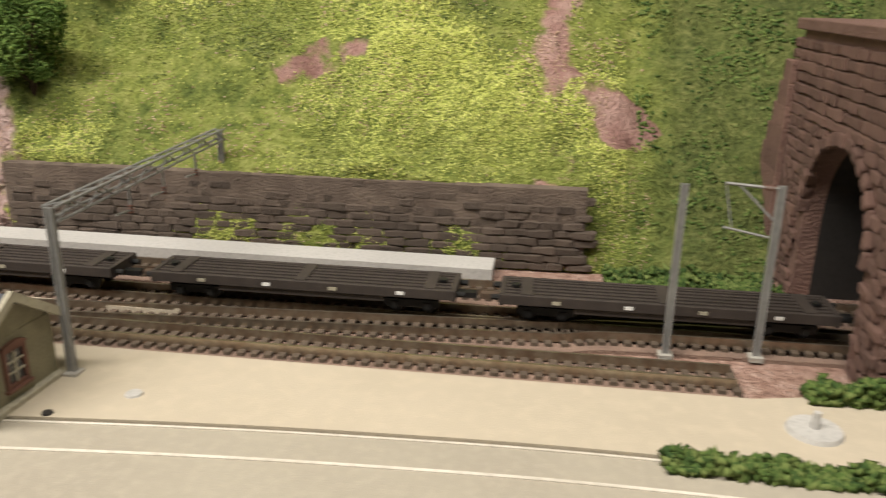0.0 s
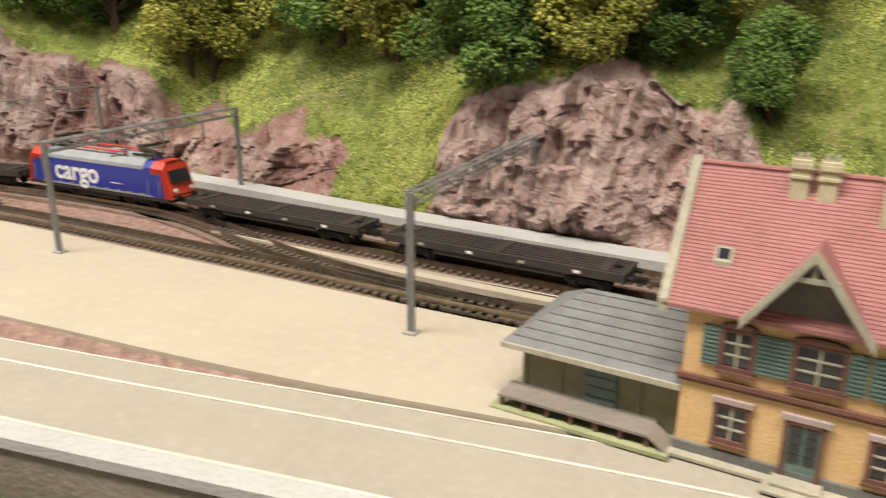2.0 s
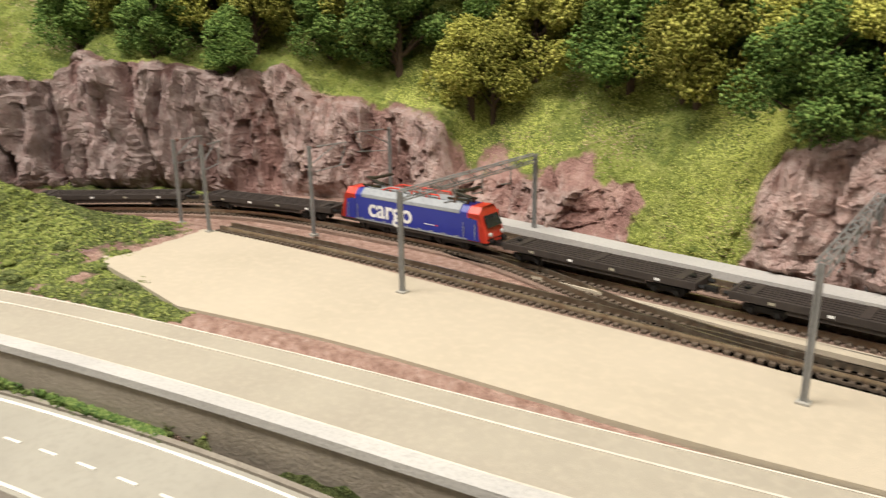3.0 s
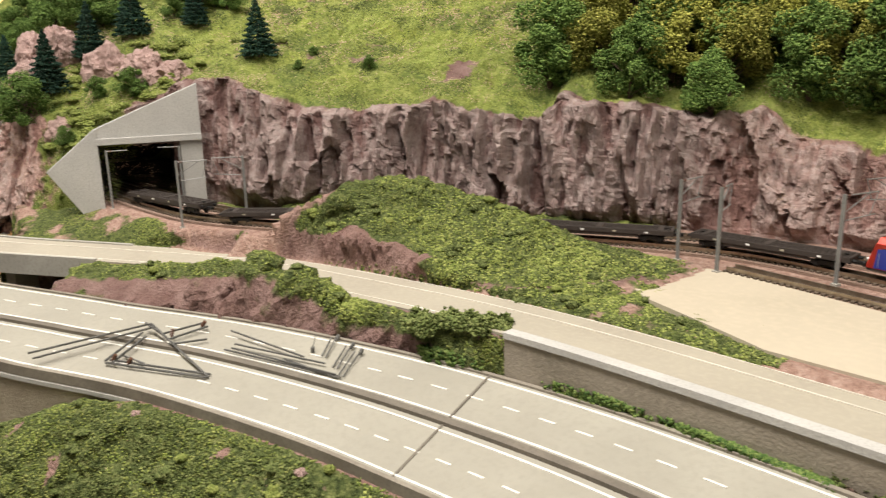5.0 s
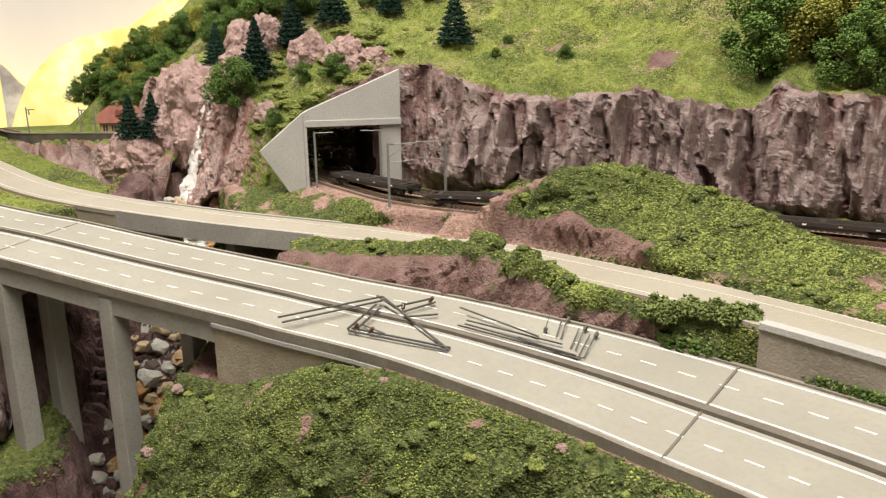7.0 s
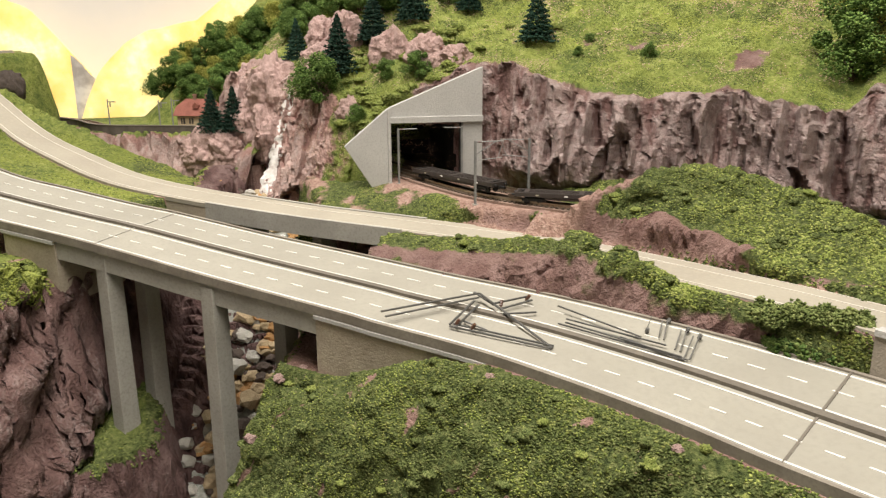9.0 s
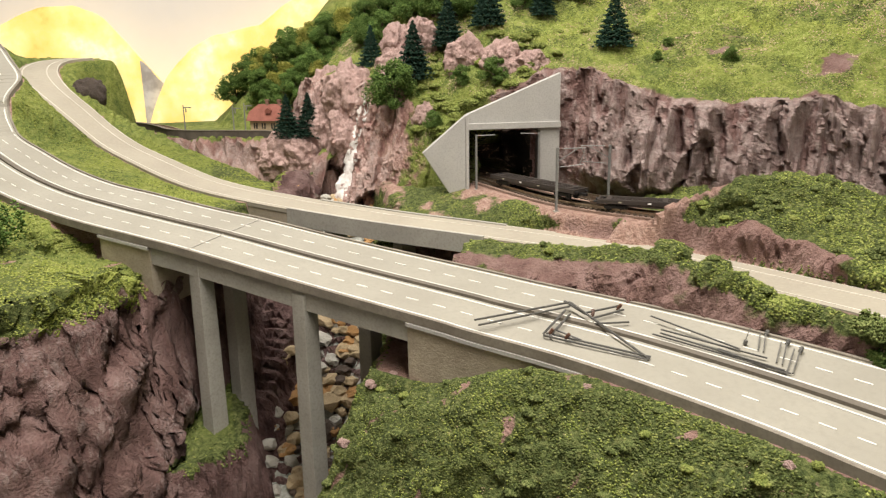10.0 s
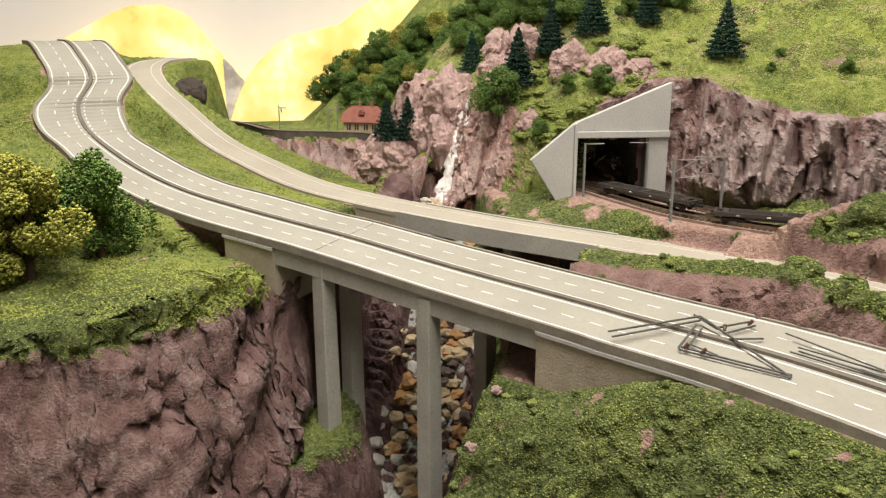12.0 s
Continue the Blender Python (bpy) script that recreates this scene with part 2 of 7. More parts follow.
def gnoise(p):
    """Gradient noise in space, about -1 to 1."""
    p = np.asarray(p, float)
    i = np.floor(p).astype(int)
    fr = p - i
    u = fr * fr * fr * (fr * (fr * 6 - 15) + 10)
    i &= 255
    out = 0
    for dx in (0, 1):
        for dy in (0, 1):
            for dz in (0, 1):
                h = _PERM[_PERM[_PERM[i[..., 0] + dx] % 256 + i[..., 1] + dy] % 256 + i[..., 2] + dz] % 512
                g = _GRAD[h]
                d = (g * (fr - np.array([dx, dy, dz]))).sum(-1)
                w = (u[..., 0] if dx else 1 - u[..., 0]) * (u[..., 1] if dy else 1 - u[..., 1]) * (u[..., 2] if dz else 1 - u[..., 2])
                out = out + d * w
    return out * 1.6


def fbm(p, scale, octaves=4, ridged=False):
    p, out, a, tot = np.asarray(p, float) * scale, 0, 1.0, 0
    for k in range(octaves):
        v = gnoise(p * 2.03**k + 17.3 * k)
        out = out + a * ((1 - 2 * np.abs(v)) if ridged else v)
        tot += a
        a *= 0.5
    return out / tot


def set_mask(me, name, values):
    a = me.attributes.new(name, "FLOAT", "POINT")
    a.data.foreach_set("value", np.asarray(values, np.float32).ravel())


def facets(p, scale, tilt=0.9, stretch=(1.0, 1.0, 0.6), seed=0):
    """Broken rock: each cell of space is a plane of its own height and tilt, about -1 to 1."""
    q = np.asarray(p, float).reshape(-1, 3) * scale * np.array(stretch)
    i = np.floor(q).astype(int)
    best = np.full(len(q), 9.0)
    out = np.zeros(len(q))
    for d in [(a, b, c) for a in (-1, 0, 1) for b in (-1, 0, 1) for c in (-1, 0, 1)]:
        c = (i + np.array(d) + seed * 31) & 255
        h = _PERM[_PERM[_PERM[c[:, 0]] % 256 + c[:, 1]] % 256 + c[:, 2]] % 512
        o = q - (i + np.array(d)) - 0.5 - 0.42 * _GRAD[h]
        dist = (o * o).sum(1)
        w = dist < best
        best[w] = dist[w]
        out[w] = 0.55 * _GRAD[(h[w] * 7 + 3) % 512, 0] + tilt * (o[w] * _GRAD[(h[w] * 5 + 1) % 512]).sum(1)
    return out.reshape(np.shape(p)[:-1])

# ---------------------------------------------------------------- the lines of the layout
# x, y, z and the cross fall to the south of the banked highway
HIGHWAY = spline([(0.7, -0.118, -0.022, 0.12), (0.35, -0.120, -0.022, 0.12), (0.1, -0.120, -0.022, 0.12), (-0.1, -0.122, -0.022, 0.12), (-0.25, -0.130, -0.023, 0.13),
                  (-0.383, -0.150, -0.027, 0.14), (-0.4845, -0.173, -0.033, 0.16), (-0.557, -0.209, -0.030, 0.13), (-0.636, -0.258, -0.0265, 0.10),
                  (-0.70, -0.312, -0.0222, 0.085), (-0.726, -0.335, -0.0195, 0.08), (-0.811, -0.413, -0.011, 0.07), (-0.881, -0.488, 0.0015, 0.06), (-0.916, -0.527, 0.007, 0.05),
                  (-0.968, -0.581, 0.0145, 0.06), (-1.027, -0.631, 0.021, 0.03), (-1.088, -0.675, 0.031, 0.01), (-1.155, -0.717, 0.0455, 0.0), (-1.195, -0.750, 0.068, 0.0), (-1.238, -0.764, 0.092, 0.0),
                  (-1.29, -0.757, 0.12, 0.0), (-1.345, -0.778, 0.146, 0.0), (-1.41, -0.803, 0.163, 0.0), (-1.50, -0.835, 0.166, 0.0)], 0.008)
HALF = 0.047
SIDE_LINE = spline([(0.7, -0.012, 0.0), (0.3, 0.006, 0.0), (0.15, 0.006, 0.0), (0.0, -0.008, 0.0), (-0.1, -0.021, -0.001), (-0.2, -0.037, -0.002),
                    (-0.33, -0.057, -0.003), (-0.46, -0.084, -0.003), (-0.55, -0.110, -0.003), (-0.62, -0.135, -0.004), (-0.70, -0.168, -0.005),
                    (-0.77, -0.207, -0.006), (-0.845, -0.277, -0.004), (-0.92, -0.355, -0.001), (-1.03, -0.448, 0.003), (-1.12, -0.51, 0.008),
                    (-1.21, -0.565, 0.022), (-1.27, -0.612, 0.042), (-1.32, -0.66, 0.080), (-1.37, -0.70, 0.112), (-1.42, -0.712, 0.128),
                    (-1.46, -0.70, 0.137), (-1.50, -0.67, 0.14)], 0.008)
SIDE_HALF = 0.0245
TRACK_A = spline([(0.9, 0.112, 0), (0.3, 0.1105, 0), (0.0, 0.1105, 0), (-0.12, 0.1135, 0), (-0.25, 0.118, 0), (-0.36, 0.1205, 0), (-0.44, 0.1175, 0),
                  (-0.53, 0.104, 0), (-0.61, 0.060, 0), (-0.67, 0.006, 0.001), (-0.725, -0.060, 0.004), (-0.766, -0.120, 0.008),
                  (-0.803, -0.170, 0.012), (-0.848, -0.203, 0.014), (-0.90, -0.222, 0.016), (-0.96, -0.238, 0.018), (-1.05, -0.262, 0.02), (-1.2, -0.28, 0.02)], 0.006)
TRACK_B = spline([(0.9, 0.137, 0), (0.3, 0.1355, 0), (0.0, 0.138, 0), (-0.12, 0.14, 0), (-0.25, 0.148, 0), (-0.36, 0.157, 0), (-0.45, 0.157, 0),
                  (-0.54, 0.138, 0), (-0.62, 0.092, 0), (-0.69, 0.030, 0.001), (-0.748, -0.038, 0.004), (-0.790, -0.100, 0.008),
                  (-0.824, -0.148, 0.012), (-0.866, -0.176, 0.014), (-0.915, -0.193, 0.016), (-0.97, -0.207, 0.018), (-1.06, -0.23, 0.02), (-1.2, -0.25, 0.02)], 0.006)
TRACK_C = spline([(0.258, 0.0765, 0), (0.0, 0.0765, 0), (-0.25, 0.0765, 0), (-0.40, 0.0755, 0), (-0.51, 0.068, 0)], 0.006)
TRACK_D = spline([(0.9, 0.112, 0.0), (0.29, 0.1065, 0.0), (0.2, 0.1, 0), (0.1, 0.094, 0), (0.0, 0.087, 0), (-0.1, 0.079, 0), (-0.14, 0.0765, 0)], 0.006)
TRACK_E = spline([(-0.36, 0.124, 0), (-0.30, 0.111, 0), (-0.24, 0.092, 0), (-0.18, 0.081, 0), (-0.12, 0.0765, 0)], 0.006)
GORGE = spline([(-1.085, -0.362, -0.02), (-1.0, -0.378, -0.065), (-0.95, -0.392, -0.12), (-0.90, -0.418, -0.185), (-0.84, -0.447, -0.235), (-0.75, -0.49, -0.262),
                (-0.58, -0.57, -0.28), (-0.40, -0.68, -0.30), (-0.2, -0.9, -0.32)], 0.01)
EAST_RIM = spline([(-1.12, -0.325, 0), (-1.0, -0.325, 0), (-0.92, -0.325, 0), (-0.85, -0.335, 0), (-0.79, -0.372, 0), (-0.738, -0.395, 0), (-0.705, -0.425, 0), (-0.68, -0.46, 0), (-0.60, -0.51, 0),
                   (-0.50, -0.54, 0), (-0.40, -0.56, 0), (-0.2, -0.58, 0), (0.7, -0.62, 0)], 0.008)
WEST_RIM = spline([(-1.12, -0.415, 0), (-1.05, -0.452, 0), (-0.975, -0.486, 0), (-0.935, -0.527, 0), (-0.897, -0.568, 0), (-0.868, -0.598, 0), (-0.825, -0.632, 0), (-0.802, -0.68, 0), (-0.785, -0.73, 0), (-0.76, -1.3, 0)], 0.008)
HILL_FOOT = spline([(0.9, 0.175, 0), (0.5, 0.175, 0), (0.33, 0.175, 0), (0.22, 0.170, 0), (0.1, 0.168, 0), (0.0, 0.171, 0), (-0.1, 0.175, 0), (-0.2, 0.183, 0),
                    (-0.3, 0.192, 0), (-0.40, 0.198, 0), (-0.48, 0.196, 0), (-0.56, 0.170, 0), (-0.64, 0.110, 0), (-0.710, 0.040, 0.001), (-0.766, -0.026, 0.004),
                    (-0.812, -0.082, 0.008), (-0.866, -0.130, 0.012), (-0.925, -0.157, 0.016), (-0.945, -0.18, 0.016), (-0.955, -0.225, 0.016), (-0.96, -0.262, 0.016),
                    (-0.975, -0.295, -0.005), (-1.02, -0.325, -0.03), (-1.07, -0.345, -0.04), (-1.12, -0.365, -0.04), (-1.18, -0.388, -0.04), (-1.235, -0.40, -0.03)], 0.0024)
# the edge of the terrace that carries the far railway
TERRACE = spline([(-1.75, -0.78, 0.036), (-1.50, -0.60, 0.036), (-1.37, -0.545, 0.036), (-1.32, -0.465, 0.036), (-1.285, -0.415, 0.036), (-1.20, -0.385, 0.036), (-1.1, -0.36, 0.036)], 0.006)


# ---------------------------------------------------------------- the ground
def land_height(x, y):
    """Height of the ground, and the shares of green, bare earth and mauve rock."""
    p3 = np.stack([x, y, 0 * x], -1)
    n1, n2 = fbm(p3, 14, 4), fbm(p3, 45, 4)
    ds, ss, si = near_line(x, y, SIDE_LINE)
    dh, sh, hi = near_line(x, y, HIGHWAY)
    da, _, ai = near_line(x, y, TRACK_A)
    zs, za = SIDE_LINE[si, 2], TRACK_A[ai, 2]
    zh = HIGHWAY[hi, 2] - np.clip(sh * dh, -HALF, HALF) * HIGHWAY[hi, 3]
    out_s, out_h = np.clip(ds - SIDE_HALF, 0, None), np.clip(dh - HALF, 0, None)
    z = np.full(x.shape, -0.0008)
    green, earth, mauve = np.zeros(x.shape), np.ones(x.shape), np.zeros(x.shape)
    # north of the side road: level with the railway, and a green hump that hides the curve of the line
    north = (ss <= 0) & (x < -0.4)
    share = out_s / (out_s + np.clip(da - 0.016, 0, None) + 1e-5)
    share = np.maximum(share, smooth01(out_s / 0.010) * smooth01((x + 0.60) / 0.06))
    base = zs - 0.001 + (za - 0.0015 - zs + 0.001) * smooth01(share)
    hump = spline([(-0.50, 0.014, 0), (-0.57, 0.002, 0), (-0.63, -0.028, 0), (-0.685, -0.072, 0), (-0.722, -0.112, 0), (-0.748, -0.152, 0), (-0.785, -0.192, 0), (-0.82, -0.216, 0)], 0.008)
    d2, s2, k2 = near_line(x, y, hump)
    at = hump[k2, 0]
    crest = np.interp(at, (-0.82, -0.785, -0.748, -0.722, -0.685, -0.63, -0.57, -0.50), (0.003, 0.018, 0.048, 0.059, 0.056, 0.038, 0.016, 0.0))
    face = np.interp(at, (-0.82, -0.79, -0.75, -0.70, -0.64, -0.60, -0.55), (0.001, 0.006, 0.014, 0.016, 0.010, 0.004, 0.0)) * (1 + 0.8 * n1)
    t_s = d2 / (d2 + out_s + 1e-5)
    t_n = d2 / (d2 + np.clip(da - 0.013, 0, None) + 1e-5)
    south_side = face * smooth01(out_s / 0.011) + (crest - face) * (1 - t_s) ** 1.15
    north_side = crest * (1 - t_n) ** 0.8
    lump = np.where(s2 > 0, south_side, north_side) * (1 + 0.22 * n1 + 0.10 * n2)
    lump = np.where((at < -0.815) | (at > -0.505), np.minimum(lump, 0.001), lump) * smooth01((0.16 - d2) / 0.05)
    z = np.where(north, base + lump * (x < -0.48), z)
    green = np.where(north, np.clip(lump / 0.008, 0, 1) * (0.86 + 0.45 * n1 + 0.30 * n2), green)
    bare = (s2 > 0) * smooth01((0.0115 - out_s + 0.014 * n1) / 0.004) * smooth01((-x - 0.605) / 0.04)
    green = np.where(north, green - 1.2 * bare, green)
    verge = north & (lump < 0.004) & (da > np.where(x < -0.77, 0.014, 0.026)) & (y < -0.002 - 0.06 * smooth01((-x - 0.62) / 0.1))
    green = np.where(verge, 0.74 + 0.6 * n1 + 0.5 * n2 - 0.10 * (x < -0.885), green)
    earth = np.where(north, np.where(lump > 0.004, 0.12, 0.9), earth)
    mauve = np.where(north, 0.68, mauve)
    # between the roads: a rocky strip, bare towards the highway and green towards the side road
    low = (ss > 0) & (ds > SIDE_HALF * 0.7)
    across = out_h / (out_h + out_s + 1e-5)
    step_ = np.where(x > -0.515, smooth01((out_s - 0.001) / 0.005), smooth01(1 - across))
    z = np.where(low, zs - 0.001 + (zh - 0.004 - zs + 0.001) * step_, z)
    strip = low & (sh < 0)
    ridge = spline([(-0.50, -0.118, 0), (-0.536, -0.126, 0), (-0.585, -0.158, 0), (-0.64, -0.188, 0), (-0.672, -0.206, 0), (-0.72, -0.246, 0), (-0.77, -0.277, 0), (-0.83, -0.305, 0)], 0.008)
    d, _, k = near_line(x, y, ridge)
    top = np.interp(ridge[k, 0], (-0.83, -0.77, -0.72, -0.672, -0.64, -0.585, -0.536, -0.50), (0.002, 0.006, 0.015, 0.029, 0.023, 0.009, 0.008, 0.004))
    shape = smooth01(np.clip(out_h / 0.020, 0, 1)) * smooth01(np.clip(out_s / 0.011, 0, 1)) * (0.80 + 0.45 * n2 + 0.35 * n1)
    z = np.where(strip & (x > -0.86), z + top * shape * smooth01((0.055 - d) / 0.02), z)
    green = np.where(strip, 0.26 + 0.85 * smooth01(across * 2.6 - 0.85) + 0.6 * n1 + 0.55 * n2, green)
    earth = np.where(strip, 0.12, earth)
    mauve = np.where(strip, 0.80, mauve)
    # south of the highway: the green knoll falls away steeply towards the front and the gorge
    south = sh > 0
    drop = 0.005 + 0.35 * out_h + 20 * np.minimum(out_h, 0.045) ** 2 + 1.9 * np.clip(out_h - 0.045, 0, None)
    west_end = smooth01((-x - 0.620) / 0.10) * 0.044
    z = np.where(south, zh - drop - west_end * smooth01((out_h + 0.006) / 0.014) + (0.010 * n1 + 0.005 * n2) * smooth01(out_h / 0.012), z)
    spots = smooth01((fbm(p3 + 3.1, 60, 5) - 0.22) / 0.22)
    green = np.where(south, 0.90 + 0.30 * n1 + 0.25 * n2 - 0.55 * spots, green)
    earth = np.where(south, 0.30, earth)
    mauve = np.where(south, 0.55, mauve)
    # west of the gorge the bank climbs with the two roads to the pass
    dw0, sw0, _ = near_line(x, y, WEST_RIM)
    bank = ((sw0 < 0) | (x < -1.12)) & (y < -0.40)
    fall_s = 0.11 * out_h + 0.5 * np.clip(out_h - 0.30, 0, None)
    left = np.where(sh > 0, zh - 0.0035 - fall_s - 0.010 * smooth01(out_h / 0.05) * smooth01((x + 1.05) / 0.1) - 0.020 * smooth01((x + 0.960) / 0.035) * smooth01((0.05 - out_h) / 0.035), 0.0)
    mid = (zs * out_h + zh * out_s) / (out_h + out_s + 1e-6) - 0.0025
    left = np.where((sh <= 0) & (ss > 0), mid, left)
    left = np.where(ss <= 0, zs - 0.0025 - 0.12 * out_s - 0.9 * np.clip(out_s - 0.020 - 0.045 * smooth01((-x - 1.06) / 0.1), 0, 0.25), left)
    left = left + 0.005 * n1 * smooth01(np.minimum(out_h, out_s) / 0.03) + 0.0015 * n2 * smooth01(np.minimum(out_h, out_s) / 0.01)
    z = np.where(bank, left, z)
    green = np.where(bank, 0.95 + 0.25 * n1 - 0.5 * spots * (x > -1.0), green)
    earth = np.where(bank, 0.6, earth)
    mauve = np.where(bank, 0.2, mauve)
    # roads rest on the land, and the bridge clears it
    deep = np.where(south, smooth01((-x - 0.605) / 0.07) * smooth01((x + 0.962) / 0.03), smooth01((-x - 0.66) / 0.07) * smooth01((x + 0.95) / 0.03))
    gap = smooth01((-SIDE_LINE[si, 0] - 0.836) / 0.012) * smooth01((SIDE_LINE[si, 0] + 0.995) / 0.02)
    z = np.where(strip & ~bank, z - 0.05 * gap, z)
    for top_z, half, dd, sink, soft in ((zs, SIDE_HALF, ds, 0.0012 + 0.002 * (x < -1.03) + 0.04 * gap, 0.006), (zh, HALF, dh, 0.0048 + 0.045 * deep, 0.010)):
        w = smooth01(1 - (dd - half + 0.001) / soft)
        z = z * (1 - w) + (top_z - sink) * w
    fall = 0.3 * smooth01((-x - 1.34 - 0.24 * smooth01((-0.72 - y) / 0.08)) / 0.12) * (y < -0.40)
    z = z - fall * smooth01((out_h - 0.012) / 0.06) * smooth01((out_s - 0.016) / 0.07)
    z = np.where((y > -0.42) & (x < -1.13), -0.12, z)
    # railway bed
    w = smooth01(1 - (da - np.where(x < -0.78, 0.012, 0.026)) / np.where(x < -0.78, 0.020, 0.012))
    z = np.where(x < -0.5, z * (1 - w) + (za - 0.0015) * w, z)
    bed = smooth01(1 - (da - np.where((x < -0.78) & (y < -0.1), 0.015, 0.030) + 0.01 * n1) / 0.010)
    green = green - bed
    earth = np.maximum(earth, bed)
    # the gorge cuts through everything between its two rims
    de, se, ei = near_line(x, y, EAST_RIM)
    dw, sw, wi = near_line(x, y, WEST_RIM)
    inside = (se < 0) & (sw > 0) & (x > -1.12)
    dg, sg, gi = near_line(x, y, GORGE)
    floor = GORGE[gi, 2] + 0.008 * n2 + 2.2 * np.clip(dg - 0.034 + 0.01 * n1, 0, 0.016)
    ws = np.interp(WEST_RIM[wi, 1], (-1.3, -0.72, -0.65, -0.615, -0.54, -0.50, -0.415), (1.5, 1.6, 1.9, 2.2, 4.2, 3.6, 3.2))
    es = 3.6 + 0.6 * n1
    wall = z - es * np.clip(de + 0.012 * n1, 0, None)
    wallw = left - 0.004 - ws * np.clip(dw + 0.012 * n1, 0, None) * (1 + 0.25 * n1)
    cut = np.maximum(np.maximum(wall, wallw), floor)
    ledge = np.hypot(x + 0.872, y + 0.545) - 0.054 + 0.025 * n1
    shelf = -0.158 + 0.10 * (y + 0.55) - 0.20 * (x + 0.86) + 0.006 * n2
    cut = np.where(ledge < 0.03, np.maximum(cut, shelf - 4.0 * np.clip(ledge, 0, None)), cut)
    z = np.where(inside, np.where(dw < de, cut, np.minimum(z, cut)), z)
    gone = inside & (np.minimum(de, dw) > 0.006)
    led = inside & (np.abs(z - shelf) < 0.004) & (ledge < 0.004)
    brow = smooth01((0.045 - de) / 0.02) * (de < dw)
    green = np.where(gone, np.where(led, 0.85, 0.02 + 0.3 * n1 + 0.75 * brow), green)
    # gorge rock takes the most mauve, with shade put into that tone
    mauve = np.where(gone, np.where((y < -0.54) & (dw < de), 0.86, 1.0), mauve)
    earth = np.where(gone, 0.0, earth)
    on_road = (dh < HALF + 0.002) | (ds < SIDE_HALF + 0.0015)
    green = np.where(on_road & ~inside, 0.0, green)
    clear = smooth01((np.minimum(dh - HALF, ds - SIDE_HALF) - 0.001) / 0.007)
    return z, green, earth, mauve, np.where(inside & (z < zh - 0.02), 1.0, clear)


def build_ground():
    xs = np.concatenate([np.arange(-1.62, -1.3, 0.009), np.arange(-1.3, -1.02, 0.004), np.arange(-1.02, -0.45, 0.0024), np.arange(-0.45, 0.7, 0.008)])
    ys = np.concatenate([np.arange(-1.3, -0.8, 0.012), np.arange(-0.8, -0.02, 0.0025), np.arange(-0.02, 0.02, 0.005), np.arange(0.02, 0.26, 0.008)])
    X, Y = np.meshgrid(xs, ys, indexing="ij")
    Z, green, earth, mauve, clear = land_height(X, Y)
    nx, ny = X.shape
    p = np.stack([X, Y, Z], -1)
    # rough rock: push steep ground sideways
    gx, gy = np.gradient(Z, xs, axis=0), np.gradient(Z, ys, axis=1)
    st = smooth01((np.hypot(gx, gy) - 0.6) / 1.2) * clear * np.where(X < -0.96, 1 - np.clip(green, 0, 1), 1.0)
    q = p * np.array([1, 1, 0.7])
    fold = np.stack([p[..., 2] * 1.0 - 0.80 * p[..., 1] + 0.5 * p[..., 0], 0.22 * (p[..., 1] + p[..., 2]), 0.25 * p[..., 0]], -1)
    cliff = smooth01((-0.515 - Y) / 0.05) * (X < -0.7)
    chip = np.zeros(st.shape)
    k_ = st > 0.05
    chip[k_] = 0.006 * facets(p[k_], 40) + 0.0035 * facets(p[k_], 95, seed=2)
    chip *= np.where(Z < -0.05, 0.35, 1.0)
    folds = fbm(fold + 0.02 * fbm(p, 12, 2)[..., None], 11, 4, True)
    rough_ = 0.55 * fbm(q, 30, 5, True)
    pits = fbm(p, 150, 3, True)
    push = ((chip + 0.012 * rough_) * (1 - 0.75 * cliff) + 0.0028 * pits + cliff * (0.014 * folds + 0.020 * fbm(q, 7, 3) + 0.010 * fbm(q, 34, 5, True) + 0.006 * fbm(fold, 60, 3, True) + 0.9 * chip)) * st
    nrm = np.stack([gx, gy], -1) / (np.hypot(gx, gy)[..., None] + 1e-6)
    p[..., :2] -= nrm * push[..., None]
    p[..., 2] += (0.0016 * fbm(p, 170, 3) + 0.0045 * fbm(p, 55, 3)) * np.clip(green, 0, 1) * clear * np.where(X > -0.9, 1.0, 0.35) + st * 0.0035 * fbm(q, 90, 3)
    # highlight painted into the rock colour where the relief stands out
    brushed_highlight = np.clip(0.45 + 1.1 * np.where(cliff > 0.5, 0.55 * folds + 0.45 * fbm(q, 26, 4), rough_ + 40 * chip) + 0.25 * pits, 0, 1) * st * (1 - 0.32 * cliff) * np.where(cliff > 0.5, 1.0, 0.6)
    k = np.arange(nx * ny).reshape(nx, ny)
    f = np.stack([k[:-1, :-1], k[1:, :-1], k[1:, 1:], k[:-1, 1:]], -1).reshape(-1, 4)
    me = mesh_from("ground", p.reshape(-1, 3), f, LAND, True)
    me.polygons.foreach_set("use_smooth", (st * (1 - cliff)).reshape(-1)[f].mean(1) < 0.5)
    set_mask(me, "green", green), set_mask(me, "earth", earth), set_mask(me, "mauve", mauve), set_mask(me, "brushed_highlight", brushed_highlight)
    set_mask(me, "meadow", smooth01((-X - 0.80) / 0.12) * (Y < -0.5) * 0.9)
    tagged(part("ground", me, LAND, None), "model landscape of foam grass, pink earth and a rocky gorge", "ground", kind="structure")
    return p, green, st


